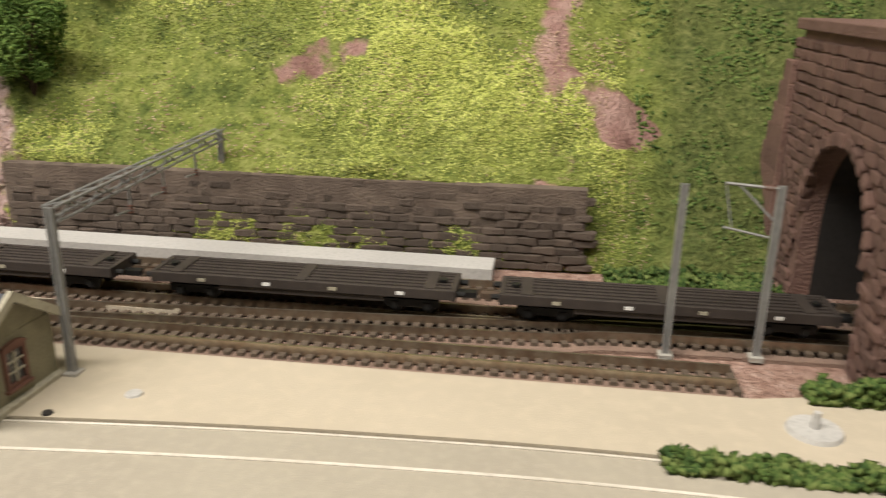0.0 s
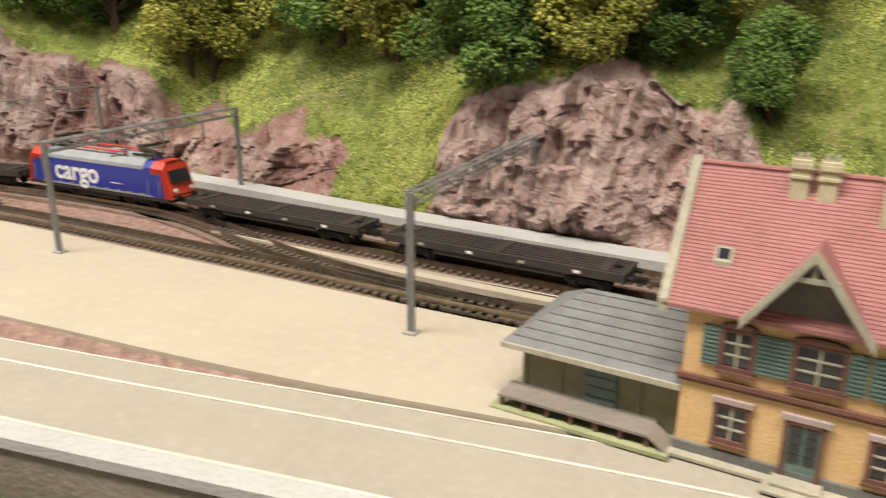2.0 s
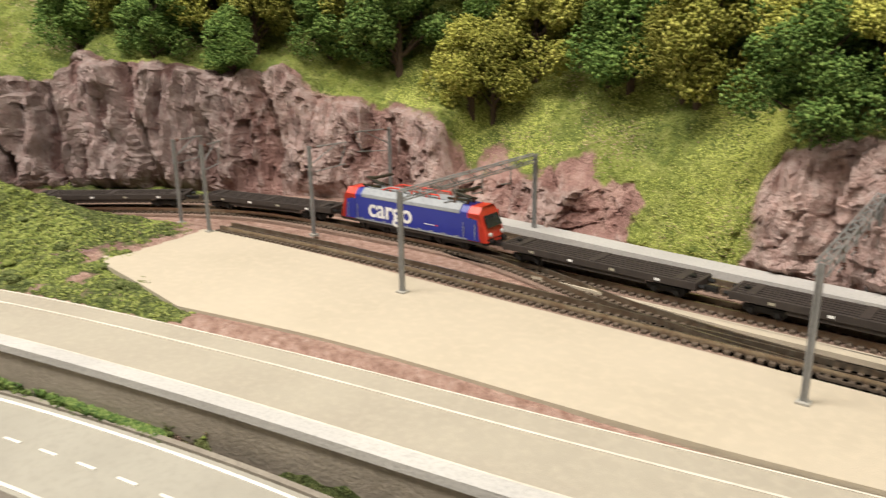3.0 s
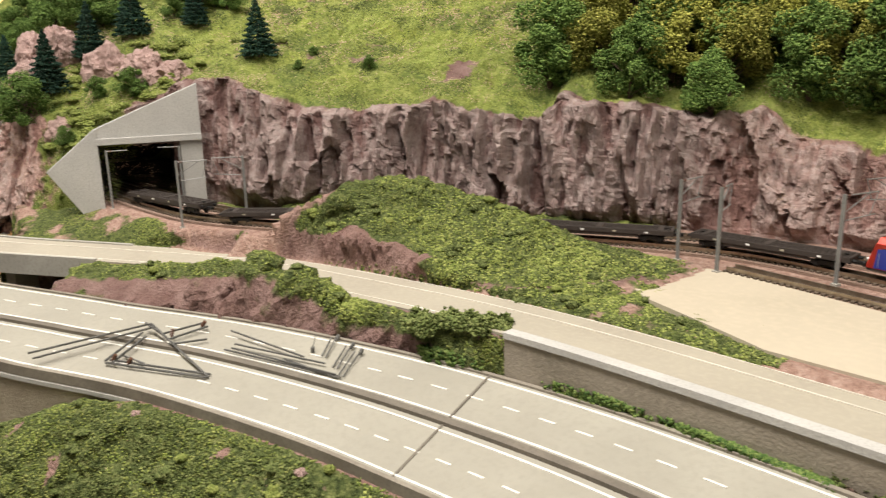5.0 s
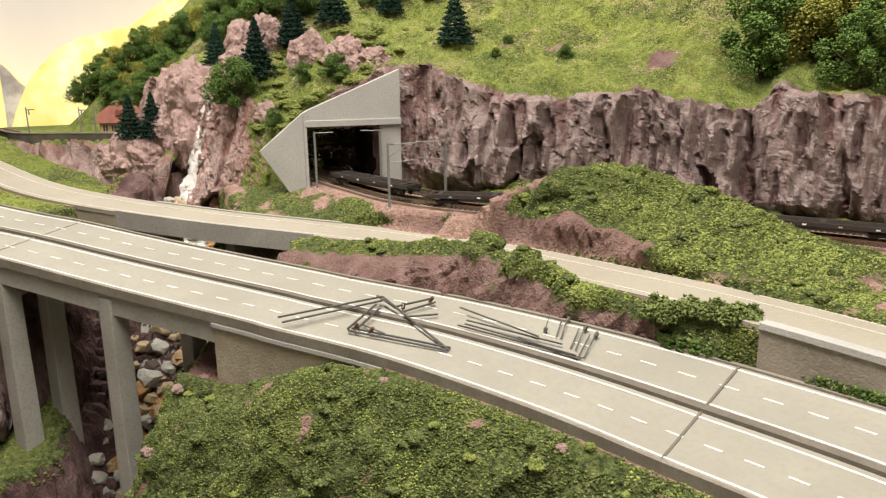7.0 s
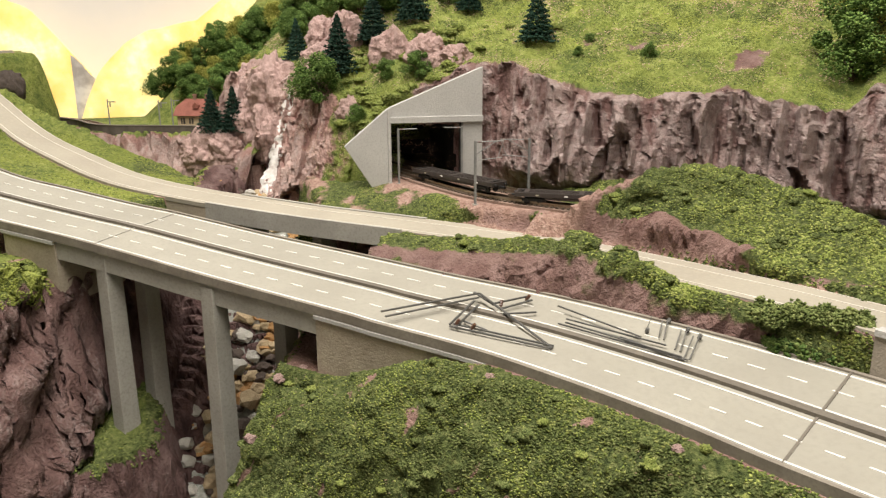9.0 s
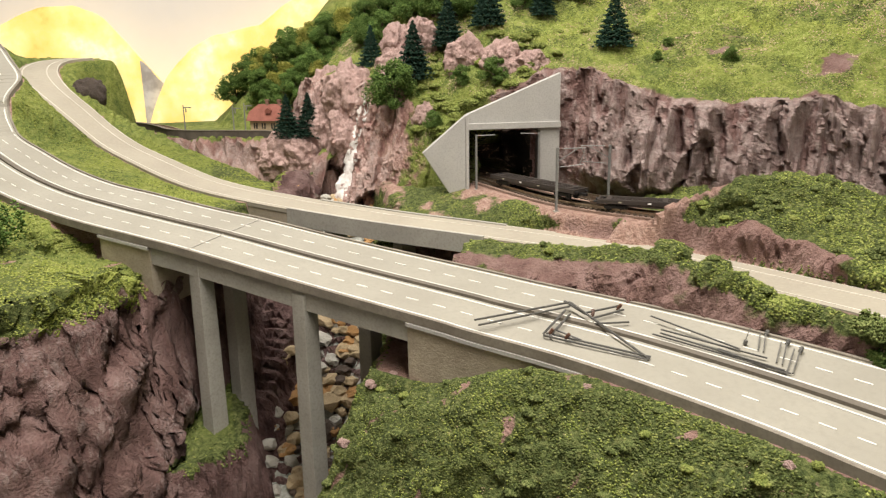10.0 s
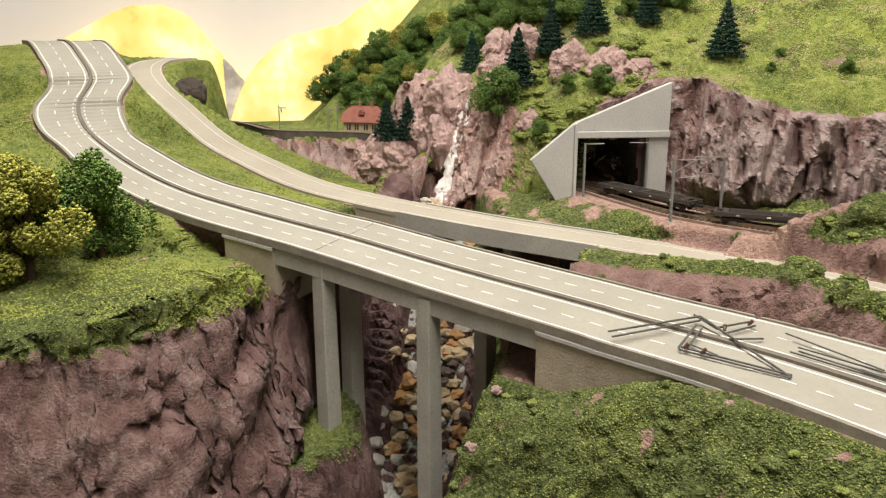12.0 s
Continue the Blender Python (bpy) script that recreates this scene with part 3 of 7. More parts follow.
def hill_profile(foot):
    """For each place along the foot of the hill: height and run of the steep lower part, the slope above, its rockiness, and the way up in degrees."""
    keys = np.array([(-1.235, 0.07, 0.02, 0.30, 0.9, 128), (-1.215, 0.12, 0.025, 0.45, 0.9, 135), (-1.19, 0.15, 0.03, 0.5, 1.0, 140), (-1.14, 0.15, 0.035, 0.6, 1.0, 142), (-1.10, 0.135, 0.04, 0.75, 1.0, 143),
                     (-1.07, 0.15, 0.04, 0.8, 1.0, 145), (-1.02, 0.14, 0.05, 0.85, 0.6, 146), (-0.975, 0.075, 0.03, 0.85, 0.35, 148), (-0.96, 0.066, 0.01, 0.8, 0.25, 148),
                     (-0.955, 0.088, 0.01, 0.65, 0.6, 147), (-0.945, 0.106, 0.01, 0.55, 1.0, 145), (-0.92, 0.108, 0.012, 0.50, 1.0, 142), (-0.855, 0.092, 0.014, 0.50, 1.0, 139)])
    kb = np.array([(-0.80, 0.086, 0.016, 0.50, 1.0, 136), (-0.755, 0.094, 0.018, 0.52, 1.0, 134), (-0.70, 0.086, 0.018, 0.55, 1.0, 130), (-0.688, 0.104, 0.016, 0.50, 1.0, 129), (-0.64, 0.098, 0.018, 0.50, 1.0, 124),
                   (-0.60, 0.085, 0.020, 0.62, 1.0, 118), (-0.572, 0.094, 0.022, 0.65, 1.0, 114), (-0.552, 0.070, 0.020, 0.95, 0.85, 110), (-0.52, 0.065, 0.016, 0.95, 0.8, 106), (-0.47, 0.064, 0.016, 1.0, 0.8, 100),
                   (-0.435, 0.055, 0.016, 1.0, 0.8, 98), (-0.422, 0.022, 0.014, 1.15, 0.6, 97), (-0.36, 0.022, 0.014, 1.2, 0.8, 94), (-0.29, 0.026, 0.018, 1.3, 0.75, 92), (-0.265, 0.022, 0.014, 1.35, 0.1, 92), (-0.215, 0.03, 0.016, 1.4, 0.3, 91),
                   (-0.20, 0.05, 0.016, 1.4, 0.9, 90), (-0.12, 0.075, 0.022, 1.2, 1.0, 90), (-0.06, 0.055, 0.016, 1.2, 0.9, 90), (-0.03, 0.036, 0.006, 0.85, 0.1, 90)])
    kc = np.array([(0.2, 0.036, 0.006, 0.85, 0.1, 90), (0.26, 0.03, 0.03, 1.0, 0.1, 90), (0.9, 0.03, 0.03, 1.0, 0.1, 90)])
    keys = np.vstack([keys, kb, kc])
    return [np.interp(foot[:, 0], keys[:, 0], keys[:, k]) for k in range(1, 6)]


def build_hill(name, foot, prof, reach, top, label):
    h1, r1, k1, rocky, way = prof
    lower = np.linspace(0, 1, 56)
    upper = np.linspace(0, 1, 84)[1:] ** 1.3
    s = np.stack([np.cos(np.radians(way)), np.sin(np.radians(way))], 1)
    n = len(foot)
    tun = (foot[:, 0] < -0.9) & (foot[:, 1] > -0.262) & (foot[:, 1] < -0.17)
    base = np.stack([foot[:, 0], foot[:, 1], foot[:, 2]], 1)
    d = np.concatenate([lower[:, None] * r1[None], r1[None] + upper[:, None] * reach], 0)
    h = np.concatenate([lower[:, None] * h1[None] - 0.012 * (lower[:, None] == 0), h1[None] + np.minimum(upper[:, None] * reach * k1[None], top + 0.15 * upper[:, None] * reach)], 0)
    p = np.empty((*d.shape, 3))
    p[..., :2] = base[None, :, :2] + s[None] * d[..., None]
    p[..., 2] = base[None, :, 2] + h
    lip = fbm(np.stack([foot[:, 0], foot[:, 1], 0 * foot[:, 0]], -1), 24, 3)
    rows = np.concatenate([lower * 0.001, 0.001 + upper * reach])
    steep = np.clip(1 - (rows[:, None] - 0.002) / (0.010 + 0.030 * np.clip(lip, 0, 1))[None], 0, 1) * rocky[None]
    q = p * np.array([1, 1, 0.30])
    big = fbm(q, 15, 2, True)
    columns = smooth01((-foot[:, 0] - 0.60) / 0.03) * smooth01((foot[:, 0] + 0.90) / 0.06)
    rib = fbm(p * np.array([1, 1, 0.07]) + 0.012 * fbm(p, 14, 2)[..., None], 46, 2, True)
    split = fbm(p * np.array([1, 1, 0.10]), 120, 2, True)
    fine = fbm(p, 130, 4)
    chip = np.zeros(steep.shape)
    k_ = steep > 0.05
    chip[k_] = 0.010 * facets(p[k_], 40, stretch=(1, 1, 0.20)) + 0.0035 * facets(p[k_], 110, stretch=(1, 1, 0.5), seed=2)
    fade = np.concatenate([np.clip(lower * 6, 0, 1), np.ones(83)])[:, None]
    col_w = columns[None]
    off = ((chip * (1.2 - 0.35 * col_w) + 0.009 * big + rib * (0.005 + 0.017 * col_w) + 0.0050 * split) * steep + 0.0016 * fine * (0.25 + steep)) * fade * (1 - 0.5 * smooth01((-foot[:, 0] - 0.915) / 0.02) * smooth01((foot[:, 0] + 0.975) / 0.02))[None]
    # pale painted highlight along the outer ribs and chips of the cliff
    brushed_highlight = np.clip(0.42 + 0.9 * (rib * (0.35 + 0.65 * col_w) + 0.4 * split + 45 * chip * (1 - 0.5 * col_w)) + 0.5 * fine, 0, 1) * np.clip(steep * 1.5, 0, 1)
    brushed_highlight = np.clip(brushed_highlight + 0.42 * (steep > 0.05) * smooth01((p[..., 0] + 0.30) / 0.05), 0, 1)
    p[..., :2] -= s[None] * off[..., None]
    ragged = 0.013 * fbm(p, 26, 3) + 0.006 * rib
    p[..., 2] += ((0.010 * fbm(p, 12, 3) + 0.0085 * fbm(p, 36, 3) + 0.004 * fine) * (1 - steep) + ragged * steep) * np.concatenate([lower * 0.8, np.ones(83)])[:, None]
    green = 1.05 - 1.05 * steep + 0.4 * fbm(p, 16, 3) + 0.25 * fbm(p, 60, 3) - 0.42 * smooth01((fbm(p, 15, 4) - 0.2) / 0.2)
    for cx, cy, rx, ry, dip in ((0.200, 0.245, 0.012, 0.035, 0.8), (0.228, 0.214, 0.016, 0.014, 0.9), (0.205, 0.190, 0.026, 0.010, 0.45), (-0.33, 0.215, 0.012, 0.03, 0.5), (-0.40, 0.225, 0.02, 0.012, 0.5), (-0.806, 0.045, 0.018, 0.032, 0.75), (0.10, 0.225, 0.05, 0.012, 0.35), (-0.93, -0.05, 0.012, 0.02, 0.5)):
        green = green - dip * np.exp(-((p[..., 0] - cx) / rx) ** 2 - ((p[..., 1] - cy) / ry) ** 2)
    mauve = np.broadcast_to(0.12 + (0.30 * smooth01((-foot[:, 0] - 0.43) / 0.02) + 0.38 * smooth01((-foot[:, 0] - 0.575) / 0.03))[None] * 0.95 * smooth01((foot[:, 0] + 1.0) / 0.05)[None], steep.shape)
    m = d.shape[0]
    k = np.arange(m * n).reshape(m, n)
    f = np.stack([k[:-1, :-1], k[:-1, 1:], k[1:, 1:], k[1:, :-1]], -1).reshape(-1, 4)
    c = p.reshape(-1, 3)[f].mean(1)
    bore = ((c[:, 0] < -0.915) & (c[:, 0] > -1.3) & (c[:, 1] > -0.259) & (c[:, 1] < -0.19) & (c[:, 2] < 0.068)) | ((c[:, 0] > 0.29) & (c[:, 1] < 0.175))
    f = f[~bore]
    me = mesh_from(name, p.reshape(-1, 3), f, LAND, True)
    me.polygons.foreach_set("use_smooth", steep.reshape(-1)[f].mean(1) < 0.3)
    set_mask(me, "green", green), set_mask(me, "earth", np.zeros(m * n)), set_mask(me, "mauve", mauve), set_mask(me, "brushed_highlight", brushed_highlight)
    set_mask(me, "meadow", 0.95 - 0.75 * smooth01((p[..., 0] - 0.235) / 0.03))
    tagged(part(name, me, LAND, None), label, "hillside", kind="structure")
    return p, green


GROUND, GROUND_GREEN, GROUND_STEEP = build_ground()
HILL, HILL_GREEN = build_hill("hillside", HILL_FOOT, hill_profile(HILL_FOOT), 0.42, 0.30, "steep model hillside of pink rock cliffs and foam grass")


def far_height(x, y):
    """The terrace with the far railway and the wooded slope behind it."""
    d, s, k = near_line(x, y, TERRACE)
    n1 = fbm(np.stack([x, y, 0 * x], -1), 16, 4)
    rise = np.clip(y + 0.487 - 0.97 * np.clip(x + 1.45, 0, None), 0, None)
    back = 0.036 + np.minimum(0.95 * rise, 0.30) + 0.012 * n1 * smooth01(rise / 0.04)
    return np.where(s > 0, back, np.maximum(0.036 - 3.5 * d * (1 + 0.3 * n1), -0.12)), np.where(s > 0, 0.9, 0.25 + n1)


def build_far():
    xs, ys = np.arange(-1.56, -1.10, 0.0048), np.arange(-0.8, 0.35, 0.0048)
    X, Y = np.meshgrid(xs, ys, indexing="ij")
    Z, green = far_height(X, Y)
    p = np.stack([X, Y, Z], -1)
    gx, gy = np.gradient(Z, xs, axis=0), np.gradient(Z, ys, axis=1)
    st = smooth01((np.hypot(gx, gy) - 1.2) / 1.0)
    nrm = np.stack([gx, gy], -1) / (np.hypot(gx, gy)[..., None] + 1e-6)
    p[..., :2] -= nrm * ((0.012 * fbm(p * np.array([1, 1, 0.4]), 30, 4, True) + 0.007 * facets(p, 40)) * st)[..., None]
    k = np.arange(X.size).reshape(X.shape)
    f = np.stack([k[:-1, :-1], k[1:, :-1], k[1:, 1:], k[:-1, 1:]], -1).reshape(-1, 4)
    me = mesh_from("far_hillside", p.reshape(-1, 3), f, LAND, True)
    me.polygons.foreach_set("use_smooth", st.reshape(-1)[f].mean(1) < 0.3)
    for nm, v in (("green", green), ("earth", 0 * X), ("mauve", 0 * X + 0.3), ("meadow", 0 * X + 0.8), ("brushed_highlight", st * np.clip(0.4 + fbm(p, 60, 3, True), 0, 1))):
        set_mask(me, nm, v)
    tagged(part("far_hillside", me, LAND, None), "far green slope and rock terrace under a small station", "hillside", kind="structure")
    return p


FAR = build_far()

# ---------------------------------------------------------------- roads
def lay(line, offs, z, geo, w=0.0011, dash=None, a=0, b=None):
    """A painted line beside a road's centre; dash: rows on, rows per beat."""
    b = len(line) if b is None else b
    fine = spline(line[a:b], 0.002)
    if dash is None:
        ribbon(fine, offs + w / 2, offs - w / 2, z, z - 0.0004, geo)
        return geo
    on, beat = dash
    for i in range(0, len(fine) - on, beat):
        ribbon(fine[i:i + on + 1], offs + w / 2, offs - w / 2, z, z - 0.0004, geo)
    return geo


road = structure("road", ribbon(HIGHWAY, HALF, -HALF, 0.0, -0.0045), ASPHALT, "grey four-lane model highway crossing the gorge", "highway")
part("median_strip", ribbon(HIGHWAY, 0.0022, -0.0022, 0.0022, -0.001), KERB, road, "dark raised median barrier")
for sgn in (-1, 1):
    part("edge_kerb", ribbon(HIGHWAY, sgn * HALF + 0.0010, sgn * HALF - 0.0012, 0.0013, -0.005), EDGE_KERB, road, "brown-grey low edge kerb")
    part("edge_line", lay(HIGHWAY, sgn * (HALF - 0.004), 0.0004, Geo(), 0.0013), WHITE_PAINT, road)
    part("inner_line", lay(HIGHWAY, sgn * 0.0062, 0.0004, Geo(), 0.0013), WHITE_PAINT, road)
    fine = spline(HIGHWAY, 0.002)
    for i in range(0, len(fine) - 6, 11):
        part("lane_dash", ribbon(fine[i:i + 6], sgn * 0.0250 + 0.00055, sgn * 0.0250 - 0.00055, 0.0004, 0.0), WHITE_PAINT, road)
side_road = structure("side_road", ribbon(SIDE_LINE, SIDE_HALF, -SIDE_HALF, 0.0, -0.004), SIDE_ROAD, "pale narrow model road beside the station", "road")
for o, w in ((-(SIDE_HALF - 0.0012), 0.0008), (-0.0105, 0.0011), (0.0190, 0.0012)):
    part("road_line", lay(SIDE_LINE, o, 0.0004, Geo(), w), material("worn_line", (0.66, 0.62, 0.55), 0.8, (0.52, 0.48, 0.41), 25, 400), side_road)


def stretch(line, x_hi, x_lo):
    return line[(line[:, 0] <= x_hi) & (line[:, 0] >= x_lo)]


# retaining wall and parapet between the side road and the highway
rw = stretch(SIDE_LINE, 0.7, -0.512)
ret = structure("retaining_wall", ribbon(rw, SIDE_HALF + 0.0065, SIDE_HALF + 0.0005, 0.001, -0.040), WALL_CONCRETE, "weathered beige concrete retaining wall below the side road")
part("coping", ribbon(rw, SIDE_HALF + 0.0075, SIDE_HALF + 0.0, 0.0042, 0.0008), PALE_CONCRETE, ret, "pale concrete coping")
part("footway", ribbon(rw, SIDE_HALF + 0.0002, SIDE_HALF - 0.0040, 0.0009, -0.001), CONCRETE, ret, "grey footway strip")
# expansion joints of the highway
for xx in (-0.4845, -0.885):
    k = int(np.argmin(np.abs(HIGHWAY[:, 0] - xx)))
    p, q = HIGHWAY[k], side(HIGHWAY)[k]
    a = math.atan2(q[1], q[0])
    g = Geo().box(-HALF, HALF, -0.0007, 0.0007, 0.0001, 0.0006, Matrix.Translation(p[:3]) @ Matrix.Rotation(a + (0.13 if xx > -0.6 else 0), 4, "Z") @ Matrix.Rotation(math.atan(p[3]), 4, "Y"))
    part("expansion_joint", g, KERB if xx > -0.6 else CONCRETE, road, "dark expansion joint across the road")

# bridges
span = stretch(HIGHWAY, -0.726, -0.918)
bridge = structure("highway_bridge", ribbon(span, 0.042, -0.042, -0.0045, -0.0125), CONCRETE, "grey concrete beam bridge under the highway")
for o in (0.0440, -0.0420):
    part("girder", ribbon(span, o + 0.0010, o - 0.0030, -0.0045, -0.0205), CONCRETE, bridge, "concrete edge girder")
for nm, a, b, dep in (("abutment", -0.59, -0.738, -0.070), ("abutment", -0.906, -0.948, -0.06)):
    part(nm, ribbon(stretch(HIGHWAY, a, b), 0.0464, -0.0464, -0.0045, dep), material("abutment_stone", (0.43, 0.37, 0.29), 0.9, (0.34, 0.29, 0.225), 60, 500, 0.4, 700), bridge, "stained concrete abutment")
    part("ledge", ribbon(stretch(HIGHWAY, a, b), 0.0486, 0.0455, -0.0055, -0.008), PALE_CONCRETE, bridge)


def pier(parent, x, y, z0, z1, w=0.0105, d=0.015, ang=38.0):
    g = Geo()
    t = 0.86
    k = len(g.v)
    m = pose(x, y, 0, 0, 0, ang)
    for zz, f_ in ((z0, 1.0), (z1, t)):
        g.v += [m @ Vector((sx * w * f_, sy * d * f_, zz)) for sx, sy in ((-1, -1), (1, -1), (1, 1), (-1, 1))]
    g.f += [(0, 1, 5, 4), (1, 2, 6, 5), (2, 3, 7, 6), (3, 0, 4, 7), (4, 5, 6, 7), (3, 2, 1, 0)]
    part("pier", g, CONCRETE, parent, "tall tapered concrete pier", bevel=0.0008)


for x, y, z0 in ((-0.853, -0.513, -0.205), (-0.782, -0.440, -0.27), (-0.890, -0.488, -0.25), (-0.812, -0.386, -0.25)):
    kz = int(np.argmin((HIGHWAY[:, 0] - x) ** 2 + (HIGHWAY[:, 1] - y) ** 2))
    pier(bridge, x, y, z0, float(HIGHWAY[kz, 2]) - 0.012, 0.0072, 0.0082)
span2 = stretch(SIDE_LINE, -0.836, -0.992)
bridge2 = structure("side_bridge", ribbon(span2, 0.0225, -0.0225, -0.004, -0.012), CONCRETE, "small concrete bridge under the side road")
for o in (0.0240, -0.0240):
    part("girder", ribbon(span2, o + 0.0012, o - 0.002, 0.0012, -0.015), CONCRETE, bridge2, "concrete edge beam")
for a, b in ((-0.78, -0.848), (-0.982, -1.04)):
    part("abutment", ribbon(stretch(SIDE_LINE, a, b), 0.0240, -0.0240, -0.004, -0.045), material("pale_abutment", (0.42, 0.36, 0.28), 0.9), bridge2, "pale stained abutment")
for x, y in ((-0.897, -0.335), (-0.958, -0.388)):
    pier(bridge2, x, y, -0.15, -0.011, 0.0055, 0.014, 45)

# platform of sand between the side road and the tracks
def flat(name, outline, z0, z1, mat, label, category="platform"):
    g = Geo()
    n = len(outline)
    g.v = [Vector((x, y, z1)) for x, y in outline] + [Vector((x, y, z0)) for x, y in outline]
    g.f = [tuple(range(n))] + [(i, i + n, (i + 1) % n + n, (i + 1) % n) for i in range(n)]
    return structure(name, g, mat, label, category)


fw = SIDE_LINE[(SIDE_LINE[:, 0] < 0.34) & (SIDE_LINE[:, 0] > -0.40)]
fs = side(fw)
front = [(p[0] - q[0] * (SIDE_HALF + 0.0005 + 0.011 * smooth01((-p[0] - 0.12) / 0.22)), p[1] - q[1] * (SIDE_HALF + 0.0005 + 0.011 * smooth01((-p[0] - 0.12) / 0.22))) for p, q in zip(fw, fs)]
flat("platform", front + [(-0.44, -0.030), (-0.50, -0.022), (-0.521, -0.012), (-0.525, 0.010), (-0.522, 0.058), (-0.51, 0.063), (-0.4, 0.066), (0.0, 0.067), (0.262, 0.067), (0.278, 0.0705), (0.34, 0.069)],
     -0.004, 0.0008, PLAZA, "cream sand-coloured platform beside the tracks")

# railway
def railway(name, line, label):
    bed = structure(name, ribbon(line, 0.0115, -0.0115, 0.0006, -0.003), BALLAST, label, "railway track")
    for o in (0.0047, -0.0047):
        part("rail", ribbon(line, o + 0.0005, o - 0.0005, 0.0042, 0.0012), RAIL, bed, "worn brass-coloured steel rail")
    s = side(line)
    g = Geo()
    fine = spline(line, 0.0045)
    fsn = side(fine)
    for p, q in zip(fine, fsn):
        g.box(-0.008, 0.008, -0.0012, 0.0012, 0.0, 0.0018, Matrix.Translation(p) @ Matrix.Rotation(math.atan2(q[1], q[0]), 4, "Z"))
    tagged(part("sleepers", g, SLEEPER, bed), kind="stuff")
    return bed


for nm, ln in (("track_main", TRACK_A), ("track_back", TRACK_B), ("track_siding", TRACK_C), ("track_junction", TRACK_D), ("track_crossover", TRACK_E)):
    railway(nm, ln, "brown ballasted model railway track")

# ---------------------------------------------------------------- the station building
TIMBER = material("brown_window_wood", (0.16, 0.075, 0.055), 0.7, per_object=0.1)
OCHRE = material("ochre_plaster", (0.68, 0.46, 0.23), 0.85, (0.61, 0.40, 0.19), 120, 900, 0.2, 1500)
ROOF_RED = material("red_roof_tile", (0.34, 0.145, 0.135), 0.7, (0.28, 0.115, 0.108), 60, 900, 0.2, 1200, colour3=(0.40, 0.20, 0.185))
SLATE = material("grey_slate", (0.20, 0.205, 0.20), 0.75, (0.16, 0.16, 0.16), 150, 900, 0.2, 1200)
SLATE_DARK = material("dark_slate", (0.055, 0.065, 0.08), 0.5, (0.04, 0.047, 0.06), 150, 900)
TEAL = material("teal_wood", (0.105, 0.165, 0.145), 0.7, (0.14, 0.20, 0.175), 300, 1500)
STONE_TRIM = material("pale_roof_board", (0.42, 0.39, 0.30), 0.8)
PLINTH = material("grey_plinth", (0.17, 0.17, 0.155), 0.9)
OLIVE_WALL = material("olive_boards", (0.24, 0.22, 0.145), 0.85, (0.20, 0.18, 0.12), 200, 1500)
CHIMNEY = material("cream_chimney", (0.56, 0.50, 0.33), 0.85)
GLASS = material("window_glass", (0.03, 0.03, 0.035), 0.08, spec=0.7)
LINTEL = material("lilac_stone", (0.42, 0.33, 0.31), 0.85)
TREAD = material("weathered_planks", (0.30, 0.26, 0.22), 0.85, per_object=0.15)


def window(parent, x, z, w, h, m, name="window", frame_mat=None, bars=2, lintel=True, arch=False):
    """A window in a wall whose front lies at local y = 0; frame, glass and glazing bars are parts of it."""
    fm = frame_mat or TIMBER
    g = Geo()
    t = 0.0011
    for x0, x1, z0, z1 in ((x - w / 2 - t, x - w / 2, z - t, z + h + t), (x + w / 2, x + w / 2 + t, z - t, z + h + t),
                           (x - w / 2, x + w / 2, z - t, z), (x - w / 2, x + w / 2, z + h, z + h + t)):
        g.box(x0, x1, -0.0009, 0.0004, z0, z1, m)
    win = part(name, g, fm, parent, "brown wooden window" if fm is TIMBER else "")
    part("glass", Geo().box(x - w / 2, x + w / 2, -0.0001, 0.0003, z, z + h, m), GLASS, win)
    for k in range(1, bars + 1):
        zz = z + h * k / (bars + 1)
        part("glazing_bar", Geo().box(x - w / 2, x + w / 2, -0.0005, -0.0001, zz - 0.00025, zz + 0.00025, m), STONE_TRIM, win, "pale glazing bar")
    part("glazing_bar", Geo().box(x - 0.0003, x + 0.0003, -0.00055, -0.0001, z, z + h, m), STONE_TRIM, win, "pale glazing bar")
    if lintel:
        g = Geo()
        if arch:
            n = 7
            pts = [(x + (w / 2 + t * 1.3) * math.cos(math.pi * k / (n - 1)), z + h + t + 0.0016 * math.sin(math.pi * k / (n - 1))) for k in range(n)]
            g.prism(pts, -0.0013, 0.0002, m)
        else:
            g.box(x - w / 2 - t * 1.4, x + w / 2 + t * 1.4, -0.0013, 0.0002, z + h + t, z + h + t + 0.0014, m)
        part("lintel", g, TIMBER if arch else LINTEL, win)
    part("sill", Geo().box(x - w / 2 - t * 1.4, x + w / 2 + t * 1.4, -0.0015, 0.0002, z - t - 0.0008, z - t, m), TIMBER, win)
    return win


def shutter(parent, x, z, w, h, m):
    g = Geo().box(x - w / 2, x + w / 2, -0.0008, 0.0, z, z + h, m)
    sh = part("shutter", g, TEAL, parent, "teal wooden shutter")
    for k in range(9):
        zz = z + h * (k + 0.6) / 9.2
        part("slat", Geo().box(x - w / 2 + 0.0004, x + w / 2 - 0.0004, -0.0011, -0.0007, zz - 0.0003, zz + 0.0002, m), TEAL, sh)


